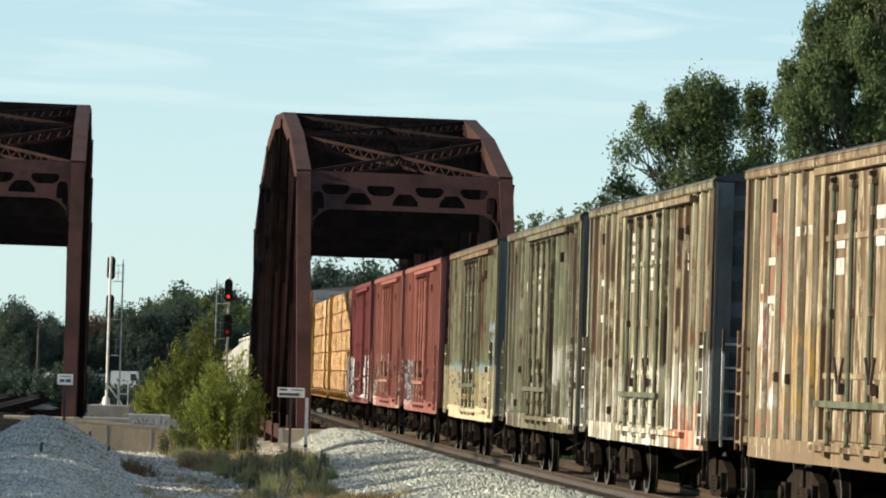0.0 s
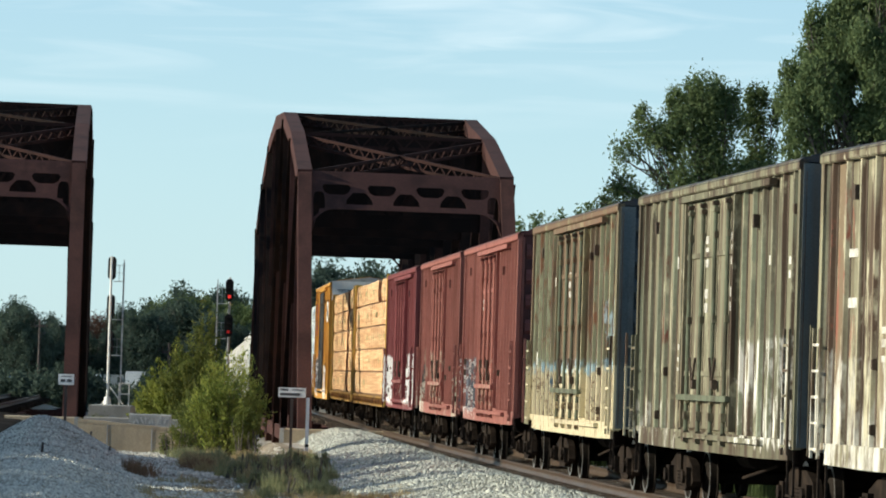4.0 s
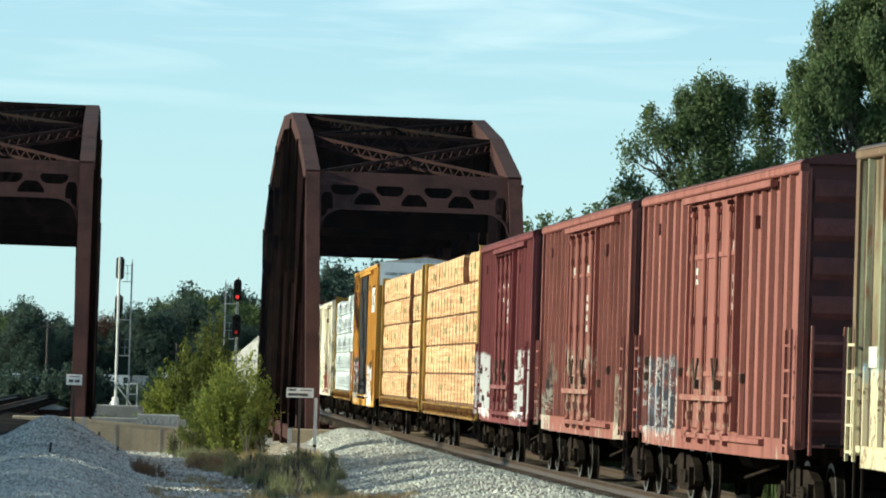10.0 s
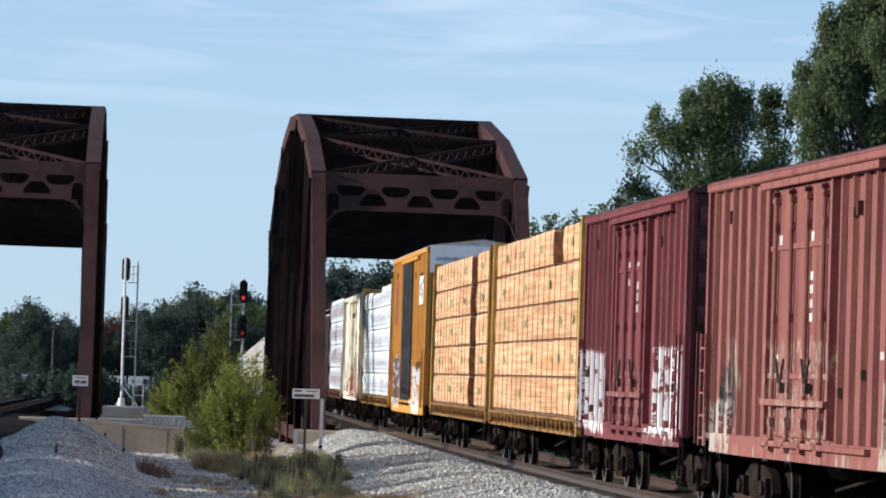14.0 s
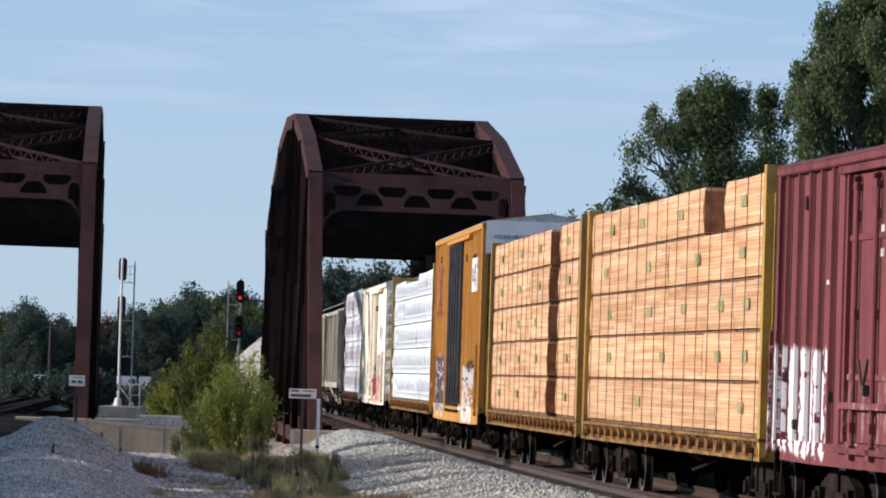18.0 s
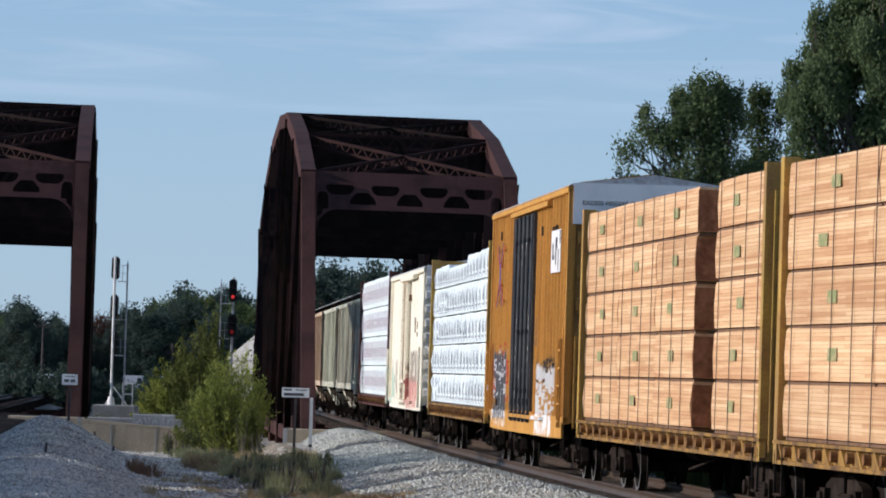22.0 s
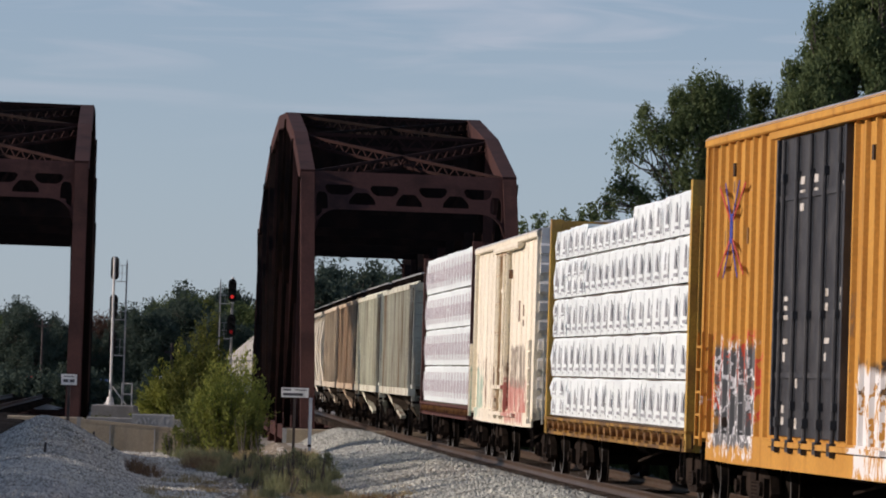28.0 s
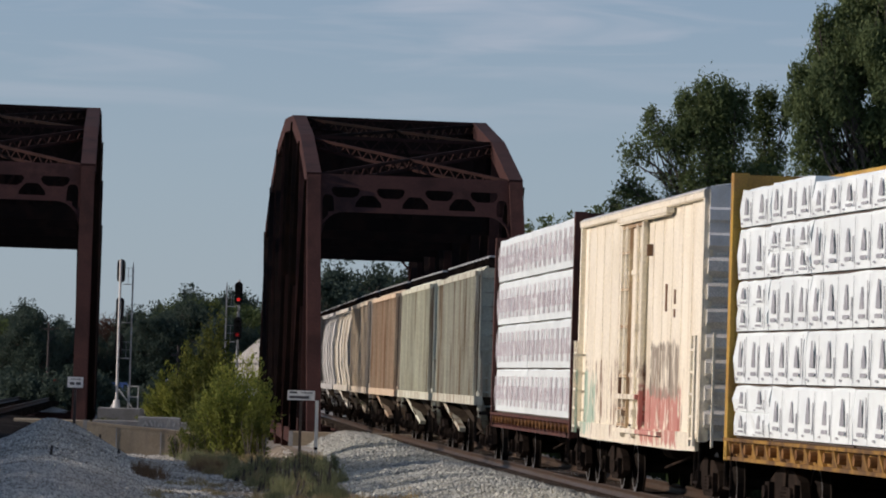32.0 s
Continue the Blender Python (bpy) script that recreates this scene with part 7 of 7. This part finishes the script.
def signal(px, d, base, height, heads, label, facing_away=False, ladder_side=1):
    x = (px - 779) / 8500 * d
    m = thing("railway_signal", pose(x, d, base, 0, 0, 180 if facing_away else 0), label, "railway signal", "signals by the bridges")
    my = 0.27 if facing_away else 0.2
    part("mast", Geo().rod((0, my, 0), (0, my, height), 0.052, 14), M_WHITE if facing_away else M_GALV, m)
    part("mast_base", Geo().rod((0, my, 0), (0, my, 0.32), 0.17, 12, 0.12), M_WHITE, m)
    sx = -ladder_side if facing_away else ladder_side
    for z, lit in heads:
        signal_head(m, z, 0.0, lit)
        px0, px1 = sorted((sx * 0.10, sx * 0.50))
        part("head_platform", Geo().box(px0, px1, -0.05, 0.4, z - 0.56, z - 0.53), M_GALV, m)
        g = Geo()
        for zz in (z - 0.2, z + 0.12):
            g.beam((sx * 0.1, 0.0, zz), (sx * 0.48, 0.0, zz), 0.02, 0.02)
        g.beam((sx * 0.3, 0, z - 0.54), (sx * 0.3, 0, z + 0.12), 0.02, 0.02)
        part("platform_rail", g, M_GALV, m)
    ladder(m, sx * 0.50, 0.1, 0.1, height - 0.25, M_GALV, 0.26, "y", int(height / 0.33))
    g = Geo().beam((sx * 0.50, 0.1, 0), (sx * 0.50, 0.1, height - 0.1), 0.03, 0.03)
    part("ladder_stay", g, M_GALV, m)
    part("base_brace", Geo().beam((sx * 0.05, 0, 0.75), (sx * 0.62, 0, 0.02), 0.05, 0.05).beam((-sx * 0.05, 0, 0.3), (-sx * 0.25, 0, 0.0), 0.05, 0.05), M_WHITE, m)
    g = Geo()
    for xx in (0.45, 0.85):
        g.beam((sx * xx, 0.0, 0), (sx * xx, 0.0, 0.9), 0.05, 0.05)
    for zz in (0.45, 0.88):
        g.beam((sx * 0.45, 0.0, zz), (sx * 0.85, 0.0, zz), 0.05, 0.05)
    part("guard_rail", g, M_WHITE, m)
    return m


signal(205.5, 195, 0.22, 6.0, [(5.55, None), (4.0, None), (2.55, None)], "white mast signal with dark heads seen from behind", True)
signal(415, 198, -0.4, 6.0, [(5.45, M_RED), (4.0, M_RED_DIM)], "signal mast showing red lamps in black hooded heads", False, -1)


def sign(px, d, z0, zc, w, h, label, lines, post_mat):
    x = (px - 776) / 8500 * d
    t = thing("track_sign", pose(x, d, z0), label, "sign")
    part("post", Geo().box(-0.035, 0.035, 0.0, 0.05, -0.3, zc - z0 + h / 2 - 0.02), post_mat, t)
    b = part("board", Geo().box(-w / 2, w / 2, -0.02, -0.002, zc - z0 - h / 2, zc - z0 + h / 2), M_WHITE, t, "white sign board")
    for u, z, ww, hh in lines:
        part("lettering_bar", Geo().box(u - ww / 2, u + ww / 2, -0.026, -0.018, zc - z0 + z - hh / 2, zc - z0 + z + hh / 2), M_INK, b)
    return t


M_POST = material("dark_steel_post", (0.06, 0.045, 0.04), 0.7)
sign(128, 122, 0.0, 1.43, 0.40, 0.27, "small white track sign on a dark post in the gravel", [(-0.08, -0.03, 0.12, 0.07), (0.08, -0.03, 0.12, 0.07), (0, 0.08, 0.26, 0.02)], M_POST)
sign(528, 125, -0.5, 1.26, 0.71, 0.25, "white two-line track sign on a dark post near the bridge", [(-0.2, 0.07, 0.2, 0.05), (0.15, 0.07, 0.3, 0.025), (-0.05, -0.05, 0.52, 0.07)], M_POST)
xw = (555.5 - 775) / 8500 * 130
t = thing("marker_post", pose(xw, 130, -0.25), "slim white-painted marker post in the ballast", "post")
part("stake", Geo().box(-0.045, 0.045, -0.03, 0.03, -0.2, 1.36), M_WHITE, t)
part("tip", Geo().box(-0.048, 0.048, -0.033, 0.033, 0.02, 0.10), M_BLACK, t)
for px, d, h in ((173, 119, 0.28), (88, 96, 0.22), (207, 108, 0.12)):
    x = (px - 776) / 8500 * d
    t = thing("stake", pose(x, d, ground_z(x, d)), "short dark stake in the gravel", "stake")
    part("peg", Geo().rod((0, 0, -0.1), (0.03, 0, h), 0.03, 8, 0.025), M_POST, t)

# ---- far buildings, poles ----
M_DULL = material("weathered_white_siding", (0.42, 0.41, 0.38), 0.8, second=(0.32, 0.31, 0.29), scale=1.2, spec=0.15)


def far_house():
    t = thing("warehouse", pose(-14.1, 362, -0.6, 0, 0, -48), "white gabled metal-roofed building behind the shrubs", "building")
    part("wall", Geo().box(-2.2, 3.4, 0, 9, 0, 3.2), M_DULL, t)
    roof = Geo().add([(-2.5, -0.3, 3.1), (0.9, -0.3, 5.0), (3.8, -0.3, 3.1), (-2.5, 9.3, 3.1), (0.9, 9.3, 5.0), (3.8, 9.3, 3.1)], [(0, 1, 4, 3), (1, 2, 5, 4), (0, 2, 1), (3, 4, 5), (0, 3, 5, 2)])
    part("roof", roof, M_DULL, t)
    for i in range(6):
        part("wall_rib", Geo().box(-2.1 + i * 1.05, -2.02 + i * 1.05, -0.04, 0.0, 0, 3.1), M_DULL, t)


far_house()
for px, d, h in ((78, 330, 5.4), (308, 240, 3.6)):
    x = (px - 776) / 8500 * d
    t = thing("utility_pole", pose(x, d, -0.6), "thin grey utility pole before the distant wood", "utility pole")
    part("pole", Geo().rod((0, 0, 0), (0, 0, h), 0.09, 10, 0.06), M_POST, t)
    part("crossarm", Geo().box(-0.35, 0.35, -0.06, 0.06, h - 0.5, h - 0.38), M_POST, t)

M_TYRE = material("tyre_rubber", (0.02, 0.02, 0.02), 0.85)
M_PANE = material("dark_vehicle_glass", (0.02, 0.025, 0.03), 0.1, spec=0.6)
TRAFFIC, ROAD = [], 365.0


def vehicle(px, w, h, paint, label, kind="van"):
    """A road vehicle far off, seen at an angle, on the road before the distant wood."""
    d, w, h = ROAD, w * 0.85, h * 0.85
    x = (px - 776) / 8500 * d
    v = thing(kind, pose(x, d, -0.6), label, kind, "distant traffic")
    z0 = 0.35
    part("body", Geo().plate([(-w / 2, z0), (w / 2, z0), (w / 2, h * 0.55), (w * 0.42, h * 0.62), (w * 0.36, h), (-w * 0.47, h), (-w / 2, h * 0.9)], -0.95, 0.95), paint, v)
    part("windscreen", Geo().plate([(w * 0.16, h * 0.64), (w * 0.40, h * 0.64), (w * 0.34, h * 0.9), (w * 0.16, h * 0.9)], -0.965, -0.94), M_PANE, v)
    part("bumper", Geo().box(-w / 2 - 0.06, w / 2 + 0.06, -1.0, 1.0, z0, z0 + 0.15), M_TYRE, v)
    for x in (-w * 0.32, w * 0.32):
        for y in (-0.85, 0.85):
            part("wheel", Geo().rod((x, y - 0.1, 0.33), (x, y + 0.1, 0.33), 0.33, 16), M_TYRE, v)
    TRAFFIC.append((v, px))


M_VWHITE = material("dull_white_vehicle_paint", (0.56, 0.58, 0.59), 0.5, second=(0.46, 0.48, 0.49), scale=1, spec=0.2)
M_VGREY = material("grey_vehicle_paint", (0.20, 0.22, 0.23), 0.5)
M_VBLUE = material("blue_vehicle_paint", (0.07, 0.14, 0.36), 0.4)
M_VRED = material("red_vehicle_paint", (0.30, 0.035, 0.03), 0.4)
for px, w, h, mat, lab, kind in ((236, 2.7, 2.35, M_VWHITE, "white van on the distant road", "van"), (274, 1.7, 1.7, M_VWHITE, "white car on the distant road", "car"), (190, 1.9, 2.0, M_VGREY, "grey van on the distant road", "van"), (150, 2.0, 2.0, M_VWHITE, "white delivery van on the distant road", "van"), (110, 1.9, 2.0, M_VWHITE, "dull white box van on the distant road", "van"),
                                 (18, 1.6, 1.6, M_VBLUE, "blue car on the distant road", "car"), (-40, 1.7, 1.9, M_VWHITE, "white van farther along the distant road", "van"), (-100, 1.5, 1.7, M_VRED, "red car on the distant road", "car")):
    vehicle(px, w, h, mat, lab, kind)

ties()



# ---- motion: the train rolls towards the camera on the main track, traffic creeps along the far road ----
def motions():
    ticks = [i * 0.5 for i in range(65)]
    for car, s0 in CARS:
        walk(car, [(t, on_track(s0 + travel(t))) for t in ticks])
    fine = [i * 0.1 for i in range(321)]
    turned = [(t, math.degrees(travel(t) / 0.42)) for t in fine]
    for k, (ws, x) in enumerate(WHEELSETS):
        walk(ws, [(t, pose(x, 0, 0.42, 0, a + 37 * k, 0)) for t, a in turned])

    for v, px in TRAFFIC:
        walk(v, [(t, pose((px + 6.6 * t - 776) / 8500 * ROAD, ROAD - 0.4 * t, -0.6)) for t in range(0, 33, 4)])


motions()
